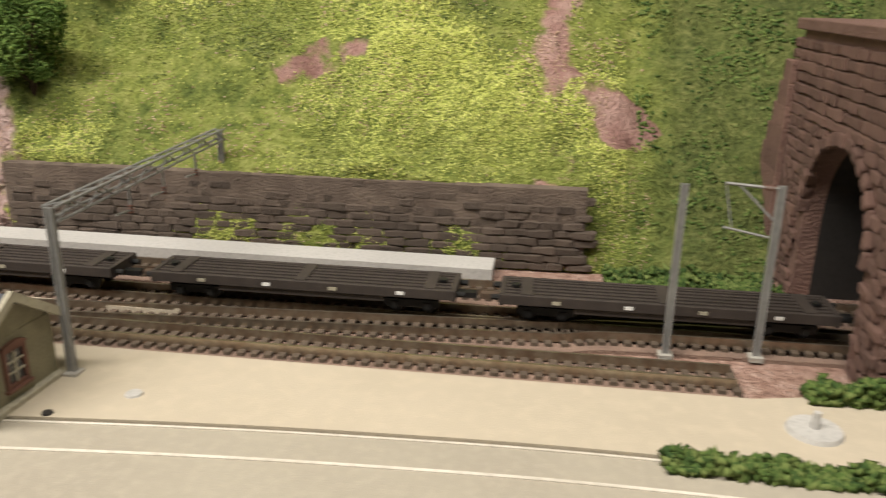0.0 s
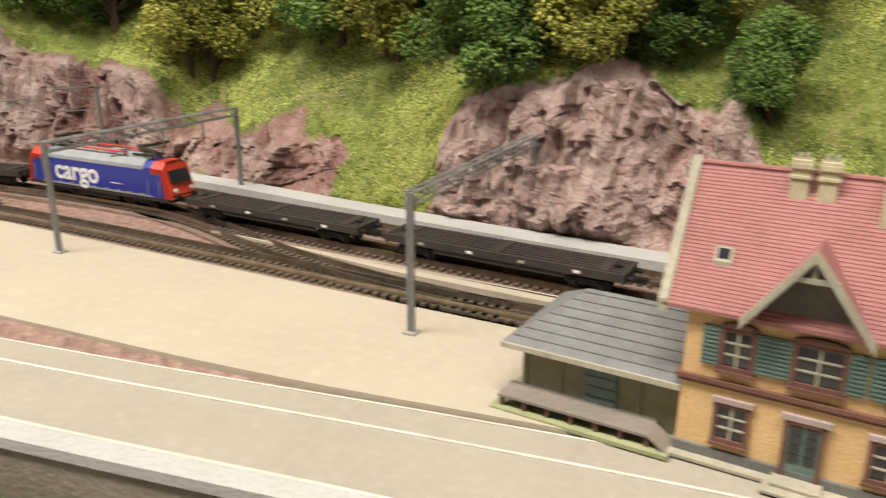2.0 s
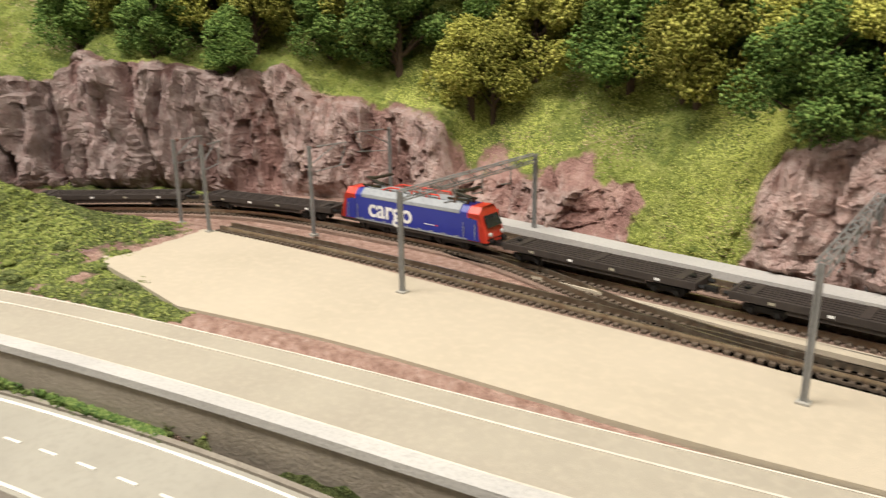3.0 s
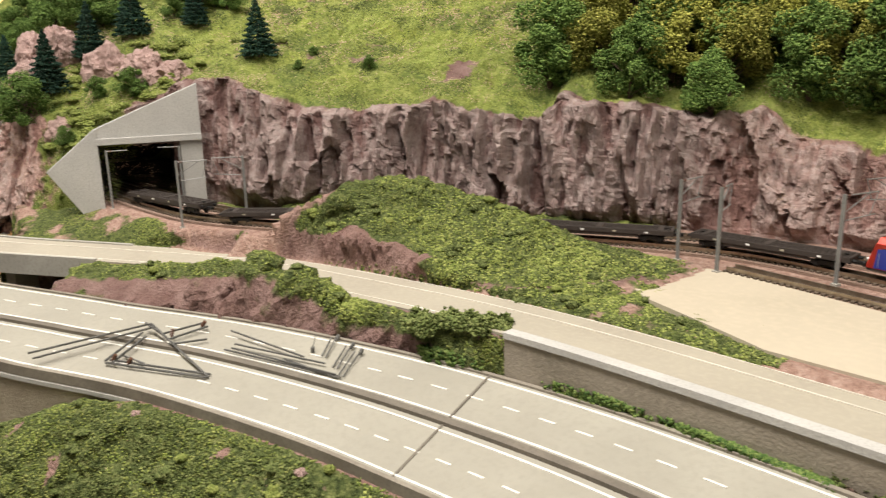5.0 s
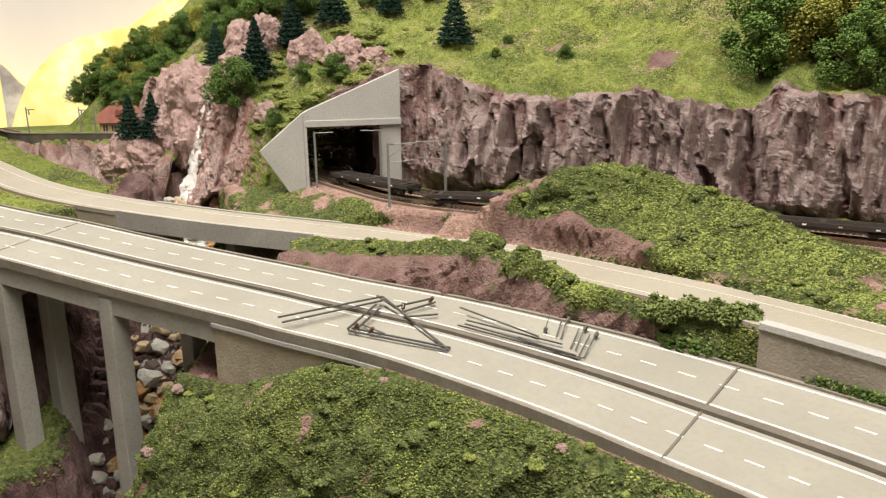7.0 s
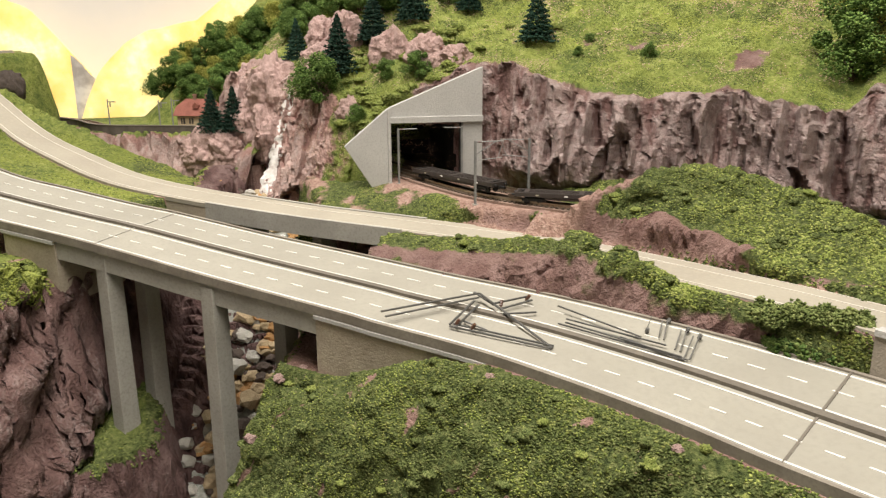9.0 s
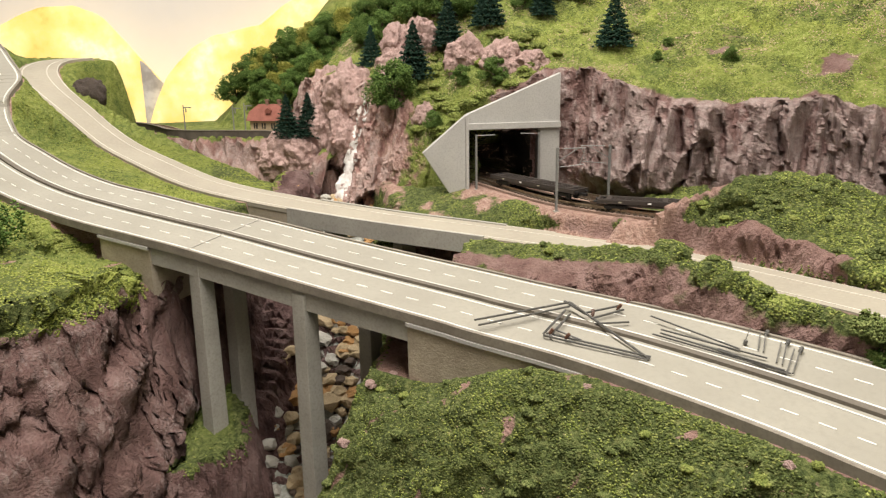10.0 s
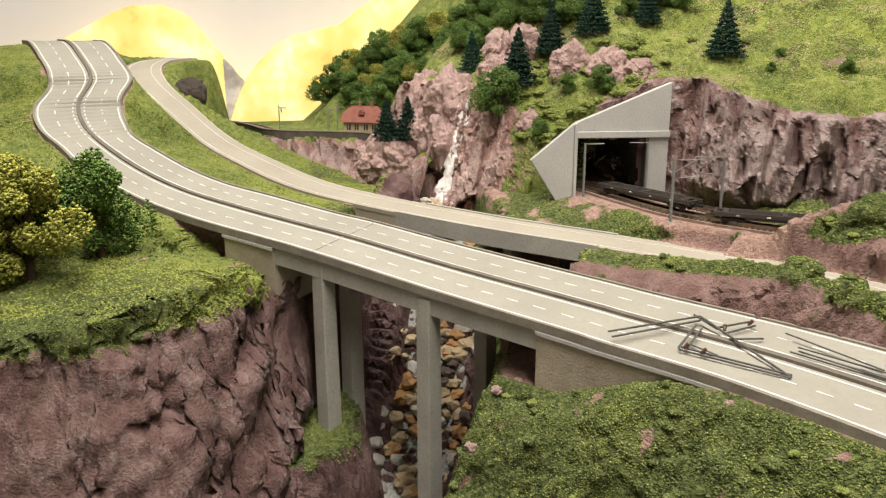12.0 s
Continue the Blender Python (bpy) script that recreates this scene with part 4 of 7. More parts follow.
def tile_slope(x0, x1, y0, z0, y1, z1, rows, m, thick=0.0004):
    """Courses of roof tiles from the eave (y0, z0) up to the ridge (y1, z1)."""
    out = []
    for k in range(rows):
        g = Geo()
        a, b = k / rows, (k + 1.12) / rows
        ya, za, yb, zb = y0 + (y1 - y0) * a, z0 + (z1 - z0) * a, y0 + (y1 - y0) * min(b, 1), z0 + (z1 - z0) * min(b, 1)
        k0 = len(g.v)
        up = thick
        pts = [(x0, ya, za), (x1, ya, za), (x1, yb, zb), (x0, yb, zb), (x0, ya, za + up), (x1, ya, za + up), (x1, yb, zb + up * 0.25), (x0, yb, zb + up * 0.25)]
        g.v += [m @ Vector(p) for p in pts]
        g.f += [tuple(k0 + i for i in q) for q in ((0, 1, 5, 4), (4, 5, 6, 7), (1, 2, 6, 5), (0, 4, 7, 3), (3, 7, 6, 2), (0, 3, 2, 1))]
        out.append(g)
    return out


def slab(pts, thick, m):
    """A flat sloping panel from four corners, thickened downwards."""
    g = Geo()
    k = 0
    g.v = [m @ Vector(p) for p in pts] + [m @ (Vector(p) - Vector((0, 0, thick))) for p in pts]
    n = len(pts)
    g.f = [tuple(range(n)), tuple(range(2 * n - 1, n - 1, -1))] + [(i, i + n, (i + 1) % n + n, (i + 1) % n) for i in range(n)]
    return g


I4 = Matrix.Identity(4)
house = thing("station_house", "ochre two-storey model station house with red tiled roof", "house", pose(-0.0422, 0.0131, 0.0006, 0, 0, -3.1))
W, D, H, RZ = 0.0669, 0.041, 0.0445, 0.0735
part("plinth", Geo().box(-0.0008, W + 0.0008, -0.0008, D + 0.0008, 0, 0.0036), PLINTH, house, "dark grey stone plinth", bevel=0.0003)
part("footing", Geo().box(-0.004, W + 0.002, -0.0035, D + 0.002, -0.0004, 0.0009), STONE_TRIM, house, "mossy pale footing slab", bevel=0.0003)
part("wall", Geo().box(0, W, 0, D, 0.0036, H), OCHRE, house, "ochre plastered wall")
g = Geo()
g.prism([(0, H), (D, H), (D / 2, RZ - 0.001)], 0.0005, W - 0.0005, Matrix.Rotation(math.pi / 2, 4, "Z") @ Matrix.Diagonal((1, -1, 1, 1)))
part("gable_wall", g, STONE_TRIM, house, "grey boarded gable wall")
part("string_course", Geo().box(-0.0009, W + 0.0009, -0.0009, D + 0.0009, 0.0213, 0.0222).box(-0.0013, W + 0.0013, -0.0013, D + 0.0013, 0.0222, 0.0234), TIMBER, house, "brown moulded band")
OV = 0.0062
slope = (RZ - H) / (D / 2)
ze = H - 0.0008
ye = -0.0024
ROOF_M = I4
eave_z = H + slope * ye + 0.0006
roof = part("roof", slab([(-OV, ye, eave_z), (W + OV, ye, eave_z), (W + OV, D / 2, RZ + 0.0004), (-OV, D / 2, RZ + 0.0004)], 0.0006, I4), ROOF_RED, house, "red tiled roof in fine courses")
for y_eave in (ye, D - ye):
    for g in tile_slope(-OV, W + OV, y_eave, eave_z, D / 2, RZ + 0.0004, 38, I4):
        part("tile_course", g, ROOF_RED, roof)
part("ridge_cap", Geo().tube((-OV, D / 2, RZ + 0.0006), (W + OV, D / 2, RZ + 0.0006), 0.0008, n=8), ROOF_RED, roof)
for xx in (-OV, W + OV):
    for yy in (ye, D - ye):
        part("barge_board", slab([(xx - 0.0012, yy, H + slope * ye + 0.0018), (xx + 0.0012, yy, H + slope * ye + 0.0018), (xx + 0.0012, D / 2, RZ + 0.0022), (xx - 0.0012, D / 2, RZ + 0.0022)], 0.0036, I4),
             STONE_TRIM, roof, "pale barge board")
for xx in (-OV + 0.001, W + OV - 0.001):
    g = Geo()
    zc = RZ - 0.009
    g.tube((xx, D / 2 - 0.0062, zc), (xx, D / 2 + 0.0062, zc), 0.0006, n=6).tube((xx, D / 2, zc - 0.002), (xx, D / 2, RZ), 0.0006, n=6)
    part("gable_truss", g, STONE_TRIM, roof, "decorative timber truss in the gable")
# cross gable over the front
DX, DW, DZ = W * 0.41, W * 0.40, H + 0.0165
for sg in (-1, 1):
    p0, p1 = (DX + sg * DW / 2, -0.0052, H - 0.0015), (DX, -0.0052, DZ)
    yb = (DZ - H) / slope
    q = [p0, p1, (DX, yb + 0.001, DZ), (DX + sg * DW / 2, 0.0006, H - 0.0015)]
    part("dormer_slope", slab(q if sg < 0 else q[::-1], 0.0009, I4), ROOF_RED, roof, "red tiled cross gable slope")
    part("dormer_board", slab([(DX + sg * (DW / 2 + 0.001), -0.0064, H - 0.0018), (DX, -0.0064, DZ + 0.0012), (DX, -0.0048, DZ + 0.0012), (DX + sg * (DW / 2 + 0.001), -0.0048, H - 0.0018)][::sg], 0.0026, I4), STONE_TRIM, roof, "pale gable board")
part("dormer_wall", Geo().prism([(DX - DW / 2 + 0.003, H - 0.001), (DX + DW / 2 - 0.003, H - 0.001), (DX, DZ - 0.003)], -0.0006, 0.004), KERB, roof, "dark boarded gable panel")
part("dormer_beam", Geo().box(DX - 0.0055, DX + 0.0055, -0.0056, -0.0046, DZ - 0.0068, DZ - 0.0056).tube((DX, -0.005, DZ - 0.007), (DX, -0.005, DZ), 0.0006, n=6), STONE_TRIM, roof)
for fx, fz in ((0.055, 0.30), (0.80, 0.30)):
    x0 = W * fx
    y0, z0 = ye + (D / 2 - ye) * fz, H + slope * ye + (RZ - H - slope * ye) * fz
    y1, z1 = ye + (D / 2 - ye) * (fz + 0.10), H + slope * ye + (RZ - H - slope * ye) * (fz + 0.10)
    sk = part("skylight", slab([(x0, y0, z0 + 0.002), (x0 + 0.0042, y0, z0 + 0.002), (x0 + 0.0042, y1, z1 + 0.002), (x0, y1, z1 + 0.002)], 0.0014, I4), STONE_TRIM, roof, "small pale skylight")
    part("pane", slab([(x0 + 0.0007, y0 + 0.0004, z0 + 0.0026), (x0 + 0.0035, y0 + 0.0004, z0 + 0.0026), (x0 + 0.0035, y1 - 0.0004, z1 + 0.0017), (x0 + 0.0007, y1 - 0.0004, z1 + 0.0017)], 0.0004, I4), GLASS, sk)


def chimney(x, y, z0, z1, w):
    g = Geo().box(x - w / 2, x + w / 2, y - w / 2, y + w / 2, z0, z1 - 0.002)
    ch = part("chimney", g, CHIMNEY, roof, "cream stone chimney", bevel=0.0002)
    part("cap", Geo().box(x - w * 0.62, x + w * 0.62, y - w * 0.62, y + w * 0.62, z1 - 0.002, z1 - 0.0008).box(x - w * 0.52, x + w * 0.52, y - w * 0.52, y + w * 0.52, z1 - 0.0008, z1), CHIMNEY, ch)
    for dx in (-0.22, 0.22):
        part("pot", Geo().tube((x + dx * w, y, z1), (x + dx * w, y, z1 + 0.0016), w * 0.17, w * 0.14, 8), STONE_TRIM, ch)
    part("collar", Geo().box(x - w * 0.6, x + w * 0.6, y - w * 0.6, y + w * 0.6, z1 - 0.0045, z1 - 0.0038), CHIMNEY, ch)


chimney(W * 0.29, D / 2 - 0.0022, RZ - 0.007, RZ + 0.0042, 0.0042)
chimney(W * 0.385, D / 2 - 0.0022, RZ - 0.007, RZ + 0.0042, 0.0042)
chimney(W * 0.60, D / 2 - 0.0048, RZ - 0.016, RZ + 0.0062, 0.0046)
for fx, w in ((0.19, 0.0062), (0.465, 0.0098), (0.755, 0.0064)):
    window(house, W * fx, 0.0275, w, 0.0095, I4, arch=True)
    for sg in (-1, 1):
        shutter(house, W * fx + sg * (w / 2 + 0.0011 + 0.0022), 0.0272, 0.0041, 0.0104, I4)
for fx, w in ((0.20, 0.0068), (0.735, 0.0078)):
    window(house, W * fx, 0.0072, w, 0.0092, I4, bars=2)
door = part("door", Geo().box(W * 0.455 - 0.0037, W * 0.455 + 0.0037, -0.0007, 0.0006, 0.0012, 0.0165), TEAL, house, "dark teal panelled door")
for r in range(4):
    for c in (-1, 1):
        xc, zc = W * 0.455 + c * 0.0017, 0.0062 + r * 0.0026
        part("door_pane", Geo().box(xc - 0.0013, xc + 0.0013, -0.00095, -0.0006, zc, zc + 0.0021), GLASS, door)
g = Geo()
for x0, x1, z0, z1 in ((-0.0047, -0.0037, 0.001, 0.0175), (0.0037, 0.0047, 0.001, 0.0175), (-0.0047, 0.0047, 0.0165, 0.0175)):
    g.box(W * 0.455 + x0, W * 0.455 + x1, -0.0012, 0.0004, z0, z1)
part("door_frame", g, TIMBER, door)
part("lintel", Geo().box(W * 0.455 - 0.0056, W * 0.455 + 0.0056, -0.0014, 0.0003, 0.0175, 0.0190), LINTEL, door)
step = part("doorstep", Geo().box(W * 0.455 - 0.0075, W * 0.455 + 0.0075, -0.0085, -0.0036, 0, 0.0010).box(W * 0.455 - 0.0058, W * 0.455 + 0.0058, -0.0058, -0.0008, 0.001, 0.0020), STONE_TRIM, house, "mossy stone doorsteps", bevel=0.0002)
# the gable that looks along the line
GM = pose(W, 0, 0, 0, 0, 90)
for yy in (D * 0.25, D * 0.72):
    window(house, yy, 0.0275, 0.0062, 0.0095, GM, arch=True)
    for sg in (-1, 1):
        shutter(house, yy + sg * (0.0031 + 0.0011 + 0.0022), 0.0272, 0.0041, 0.0104, GM)
window(house, D * 0.5, 0.0492, 0.0048, 0.0078, GM, arch=True)
part("gable_rose", Geo().tube((W - 0.0003, D * 0.68, 0.054), (W + 0.0007, D * 0.68, 0.054), 0.0016, n=12), TIMBER, house, "round brown gable ornament")

# annex
annex = thing("station_annex", "low olive annex with dark slate roof beside the house", "annex", pose(0.0258, 0.0165, 0.0006, 0, 0, -3.1))
AW, AD, AH, AR = 0.0292, 0.033, 0.0205, 0.0315
part("footing", Geo().box(0, AW + 0.0022, -0.0024, AD, -0.0004, 0.0018), STONE_TRIM, annex, "mossy pale footing", bevel=0.0003)
part("wall", Geo().box(0, AW, 0, AD, 0.0018, AH), OLIVE_WALL, annex, "olive boarded wall")
part("gable_wall", Geo().prism([(0, AH), (AD, AH), (AD / 2, AR - 0.001)], 0.0003, AW - 0.0002, Matrix.Rotation(math.pi / 2, 4, "Z") @ Matrix.Diagonal((1, -1, 1, 1))), OLIVE_WALL, annex)
aslope = (AR - AH) / (AD / 2)
ar = part("roof", slab([(-0.0005, -0.003, AH - 0.003 * aslope + 0.001), (AW + 0.0028, -0.003, AH - 0.003 * aslope + 0.001), (AW + 0.0028, AD / 2, AR + 0.001), (-0.0005, AD / 2, AR + 0.001)], 0.0010, I4), SLATE_DARK, annex, "dark blue-grey slate roof")
part("back_slope", slab([(-0.0005, AD / 2, AR + 0.001), (AW + 0.0028, AD / 2, AR + 0.001), (AW + 0.0028, AD + 0.003, AH - 0.003 * aslope + 0.001), (-0.0005, AD + 0.003, AH - 0.003 * aslope + 0.001)], 0.0010, I4), SLATE_DARK, ar)
g = Geo()
for r in range(5):
    for c in range(5):
        a, b = (r + 0.1) / 5, (r + 0.95) / 5
        xx = 0.001 + c * 0.006 + (r % 2) * 0.003
        f2 = lambda t: (-0.003 + t * (AD / 2 + 0.003), AH - 0.003 * aslope + 0.001 + t * (AR - AH + 0.003 * aslope))
        (ya, za), (yb, zb) = f2(a), f2(b)
        g.v += [Vector((xx, ya, za + 0.0002)), Vector((xx + 0.0003, ya, za + 0.0002)), Vector((xx + 0.0003, yb, zb + 0.0002)), Vector((xx, yb, zb + 0.0002))]
        g.f.append(tuple(range(len(g.v) - 4, len(g.v))))
part("slate_seams", g, SLATE, ar)
for yy in (-0.0034, AD + 0.0034):
    part("barge_board", slab([(AW + 0.0018, yy, AH - 0.003 * aslope + 0.0018), (AW + 0.0034, yy, AH - 0.003 * aslope + 0.0018), (AW + 0.0034, AD / 2, AR + 0.002), (AW + 0.0018, AD / 2, AR + 0.002)], 0.003, I4), STONE_TRIM, ar, "pale barge board")
part("corner_post", Geo().box(AW - 0.0012, AW + 0.0006, -0.0006, 0.0012, 0.0018, AH), STONE_TRIM, annex)
window(annex, AW * 0.46, 0.0065, 0.0066, 0.0085, I4)
window(annex, AD * 0.5, 0.0065, 0.0066, 0.0095, pose(AW, 0, 0, 0, 0, 90), arch=True)

# goods shed
shed = thing("goods_shed", "olive goods shed with grey slate roof and loading dock", "shed", pose(-0.0885, 0.0208, 0.0006, 0, 0, -3.1))
SW, SD, SH, SR = 0.0465, 0.036, 0.0195, 0.0315
part("footing", Geo().box(-0.006, SW, -0.0115, SD, -0.0004, 0.0008), material("moss", (0.35, 0.36, 0.20), 0.9), shed, "mossy footing")
part("wall", Geo().box(0, SW, 0, SD, 0.0008, SH), OLIVE_WALL, shed, "olive boarded wall")
g = Geo()
for k in range(5):
    xx = SW * k / 4
    part("post", Geo().box(xx - 0.0005, xx + 0.0005, -0.0006, 0.0002, 0.0008, SH), OLIVE_WALL, shed)
e, zl = 0.0055, SH - 0.0005
hip = 0.012
fr = [(-e, -e, zl), (SW, -e, zl), (SW, SD / 2, SR), (hip, SD / 2, SR)]
sr = part("roof", slab(fr, 0.0009, I4), SLATE, shed, "grey slate roof with a hipped end")
part("back_slope", slab([(hip, SD / 2, SR), (SW, SD / 2, SR), (SW, SD + e, zl), (-e, SD + e, zl)], 0.0009, I4), SLATE, sr)
part("hip", slab([(-e, SD + e, zl), (-e, -e, zl), (hip, SD / 2, SR)], 0.0009, I4), SLATE, sr)
g = Geo()
for r in range(7):
    t = (r + 1) / 7.5
    y0, z0 = -e + t * (SD / 2 + e), zl + t * (SR - zl)
    part("slate_course", Geo().box(-e + t * (hip + e), SW, y0 - 0.0002, y0 + 0.0002, z0 - 0.0001, z0 + 0.00035), SLATE, sr)
part("eave_board", Geo().box(-e, SW, -e - 0.0004, -e + 0.0004, zl - 0.0014, zl + 0.0002), STONE_TRIM, sr)
d = part("sliding_door", Geo().box(SW * 0.42, SW * 0.42 + 0.0088, -0.0009, 0.0, 0.0045, 0.0165), TEAL, shed, "teal sliding door")
g = Geo()
for zz in (0.0065, 0.0095, 0.0125, 0.0155):
    part("rail", Geo().box(SW * 0.42, SW * 0.42 + 0.0088, -0.0012, -0.0009, zz, zz + 0.0005), GLASS, d)
dock = part("loading_dock", Geo().box(-0.004, SW - 0.006, -0.0100, 0.0, 0.0038, 0.0046), TREAD, shed, "grey plank loading dock")
for k in range(7):
    xx = -0.003 + k * 0.0072
    part("dock_post", Geo().box(xx - 0.0006, xx + 0.0006, -0.0095, -0.0083, 0.0, 0.0038), TIMBER, dock)
part("ramp", slab([(SW - 0.006, -0.010, 0.0046), (SW - 0.001, -0.010, 0.001), (SW - 0.001, -0.002, 0.001), (SW - 0.006, -0.002, 0.0046)], 0.0006, I4), TREAD, dock, "short plank ramp")

# ---------------------------------------------------------------- platforms by the line
flat("back_platform", [tuple(p[:2] - side(TRACK_B)[i] * 0.0135) for i, p in enumerate(TRACK_B) if -0.43 < p[0] < 0.184]
     + [tuple(p[:2] - side(TRACK_B)[i] * 0.0285) for i, p in reversed(list(enumerate(TRACK_B))) if -0.43 < p[0] < 0.184],
     -0.004, 0.0056, PALE_CONCRETE, "pale grey platform slab along the back track")
flat("island_platform", [(0.072, 0.0945), (0.0, 0.0945), (-0.1, 0.0905), (-0.18, 0.0925), (-0.24, 0.0985), (-0.292, 0.1015)][::-1] + [(-0.18, 0.0985), (-0.1, 0.0960), (0.0, 0.0962), (0.072, 0.0962)][::1],
     -0.004, 0.003, PLAZA, "narrow cream island platform between the tracks")

# masonry wall behind the station
STONE = material("dark_masonry", (0.095, 0.072, 0.058), 0.95, (0.14, 0.108, 0.086), 90, 900, 0.6, 900, colour3=(0.06, 0.045, 0.04), per_object=0.28)
wall = structure("wall_masonry", Geo().box(-0.045, 0.216, 0.1700, 0.1765, -0.003, 0.035), STONE, "dark weathered masonry retaining wall", "retaining wall")
rs = random.Random(4)
stone_meshes = []
for v in range(6):
    bm = bmesh.new()
    bmesh.ops.create_cube(bm, size=1.0)
    for vert in bm.verts:
        vert.co += Vector((rs.uniform(-0.1, 0.1), rs.uniform(-0.12, 0.12), rs.uniform(-0.12, 0.12)))
    bmesh.ops.bevel(bm, geom=bm.edges[:], offset=0.14, segments=1, affect="EDGES")
    me = bpy.data.meshes.new("stone")
    bm.to_mesh(me)
    bm.free()
    me.materials.append(STONE)
    stone_meshes.append(me)


def stone(name, parent, x, y, z, sx, sy, sz, rz=0.0):
    ob = new(name, rs.choice(stone_meshes))
    ob.parent = parent
    ob.matrix_local = pose(x, y, z, rs.uniform(-4, 4), rs.uniform(-2, 2), rz + rs.uniform(-3, 3)) @ Matrix.Diagonal((sx, sy, sz, 1))
    return ob


for r in range(10):
    xx = -0.045 + rs.uniform(0, 0.006)
    while xx < 0.213:
        w = rs.uniform(0.007, 0.0115)
        stone("stone", wall, xx + w / 2, 0.1695 + 0.00035 * r + rs.uniform(-0.0005, 0.0005), 0.0018 + r * 0.0035, w * 0.97, 0.004, 0.0033)
        xx += w

# tunnel portal of brown masonry at the end of the station
BROWN_STONE = material("brown_masonry", (0.165, 0.095, 0.078), 0.95, (0.215, 0.128, 0.103), 90, 900, 0.6, 900, colour3=(0.10, 0.06, 0.05), per_object=0.2)
for me in list(stone_meshes):
    c = me.copy()
    c.materials.clear()
    c.materials.append(BROWN_STONE)
    stone_meshes.append(c)
brown_stones = stone_meshes[6:]
PX, PY, PR, PTOP = 0.297, 0.1265, 0.0315, 0.101
portal = thing("tunnel_portal", "brown stone tunnel portal with a round arch", "tunnel portal")


def in_arch(y, z, r):
    return abs(y - PY) < r and (z < 0.0335 or (y - PY) ** 2 + (z - 0.0335) ** 2 < r * r)


g = Geo()
n = 24
arch = [(PY - PR, -0.004)] + [(PY - PR * math.cos(math.pi * k / n), 0.0335 + PR * math.sin(math.pi * k / n)) for k in range(n + 1)] + [(PY + PR, -0.004)]
outer = [(0.075, -0.004)] + [(0.075 + (0.19 - 0.075) * k / n, PTOP) for k in range(n + 1)] + [(0.19, -0.004)]
for xx in (PX, PX + 0.007):
    g.v += [Vector((xx, y, z)) for y, z in arch] + [Vector((xx, y, z)) for y, z in outer]
m_ = len(arch)
for k in range(m_ - 1):
    g.f += [(k, k + 1, m_ + k + 1, m_ + k), (2 * m_ + k, 3 * m_ + k, 3 * m_ + k + 1, 2 * m_ + k + 1), (k, 2 * m_ + k, 2 * m_ + k + 1, k + 1), (m_ + k, m_ + k + 1, 3 * m_ + k + 1, 3 * m_ + k)]
part("wall", g, BROWN_STONE, portal)
# near-black bore and end face: the tunnel's shade put into their colour
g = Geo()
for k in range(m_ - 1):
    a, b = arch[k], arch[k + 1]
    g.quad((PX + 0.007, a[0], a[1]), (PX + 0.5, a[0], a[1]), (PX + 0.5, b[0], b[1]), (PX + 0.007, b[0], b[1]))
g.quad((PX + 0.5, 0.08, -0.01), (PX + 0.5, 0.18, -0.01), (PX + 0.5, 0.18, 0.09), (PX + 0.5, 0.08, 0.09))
part("bore", g, DARK, portal, "tunnel lining coloured black for the shade inside")
for r in range(23):
    zz = 0.0005 + r * 0.0042
    yy = 0.0755 + (r % 2) * 0.004
    while yy < 0.19:
        w = rs.uniform(0.0075, 0.0105)
        if not in_arch(yy + w / 2, zz + 0.002, PR + 0.0042):
            ob = new("block", rs.choice(brown_stones))
            ob.parent = portal
            ob.matrix_local = pose(PX, yy + w / 2, zz + 0.002, rs.uniform(-2, 2), rs.uniform(-2, 2), 0) @ Matrix.Diagonal((0.0035, w * 0.96, 0.0039, 1))
        yy += w
for k in range(17):
    a = math.pi * (k + 0.5) / 17
    ob = new("voussoir", rs.choice(brown_stones))
    ob.parent = portal
    ob.matrix_local = pose(PX - 0.0004, PY - (PR + 0.002) * math.cos(a), 0.0335 + (PR + 0.002) * math.sin(a), math.degrees(math.pi / 2 - a), 0, 0) @ Matrix.Diagonal((0.0045, 0.0054, 0.0045, 1))
part("coping", Geo().box(PX - 0.003, PX + 0.03, 0.072, 0.193, PTOP - 0.001, PTOP + 0.0032), BROWN_STONE, portal, "overhanging stone coping", bevel=0.0005)
# stepped buttress that leans on the hill
for k in range(9):
    zt = 0.088 - k * 0.009
    ob = part("buttress_step", Geo().box(PX - 0.004, PX + 0.024, 0.188, 0.198 + 0.004 * k, max(zt - 0.0095, 0), zt), BROWN_STONE, portal, bevel=0.0006)
for r in range(22):
    xx = PX
    while xx < PX + 0.14:
        w = rs.uniform(0.009, 0.013)
        ob = new("block", rs.choice(brown_stones))
        ob.parent = portal
        ob.matrix_local = pose(xx + w / 2, 0.0745, 0.0025 + r * 0.0042, rs.uniform(-2, 2), rs.uniform(-2, 2), 0) @ Matrix.Diagonal((w * 0.96, 0.0035, 0.0039, 1))
        xx += w
part("wing_wall", Geo().box(PX + 0.001, PX + 0.15, 0.075, 0.085, -0.004, 0.097), BROWN_STONE, portal, "side wall of the portal")

# concrete portal on the far curve
west = thing("concrete_portal", "plain grey concrete tunnel portal with a sloping top", "tunnel portal")
PM = pose(-0.939, -0.259, 0.0, 0, 0, 80.8)     # local x runs along the face, away from the gorge


def face(pts, x0, thick, name, label=""):
    return part(name, Geo().prism(pts, x0, x0 + thick, PM), PALE_CONCRETE, west, label, bevel=0.0004)


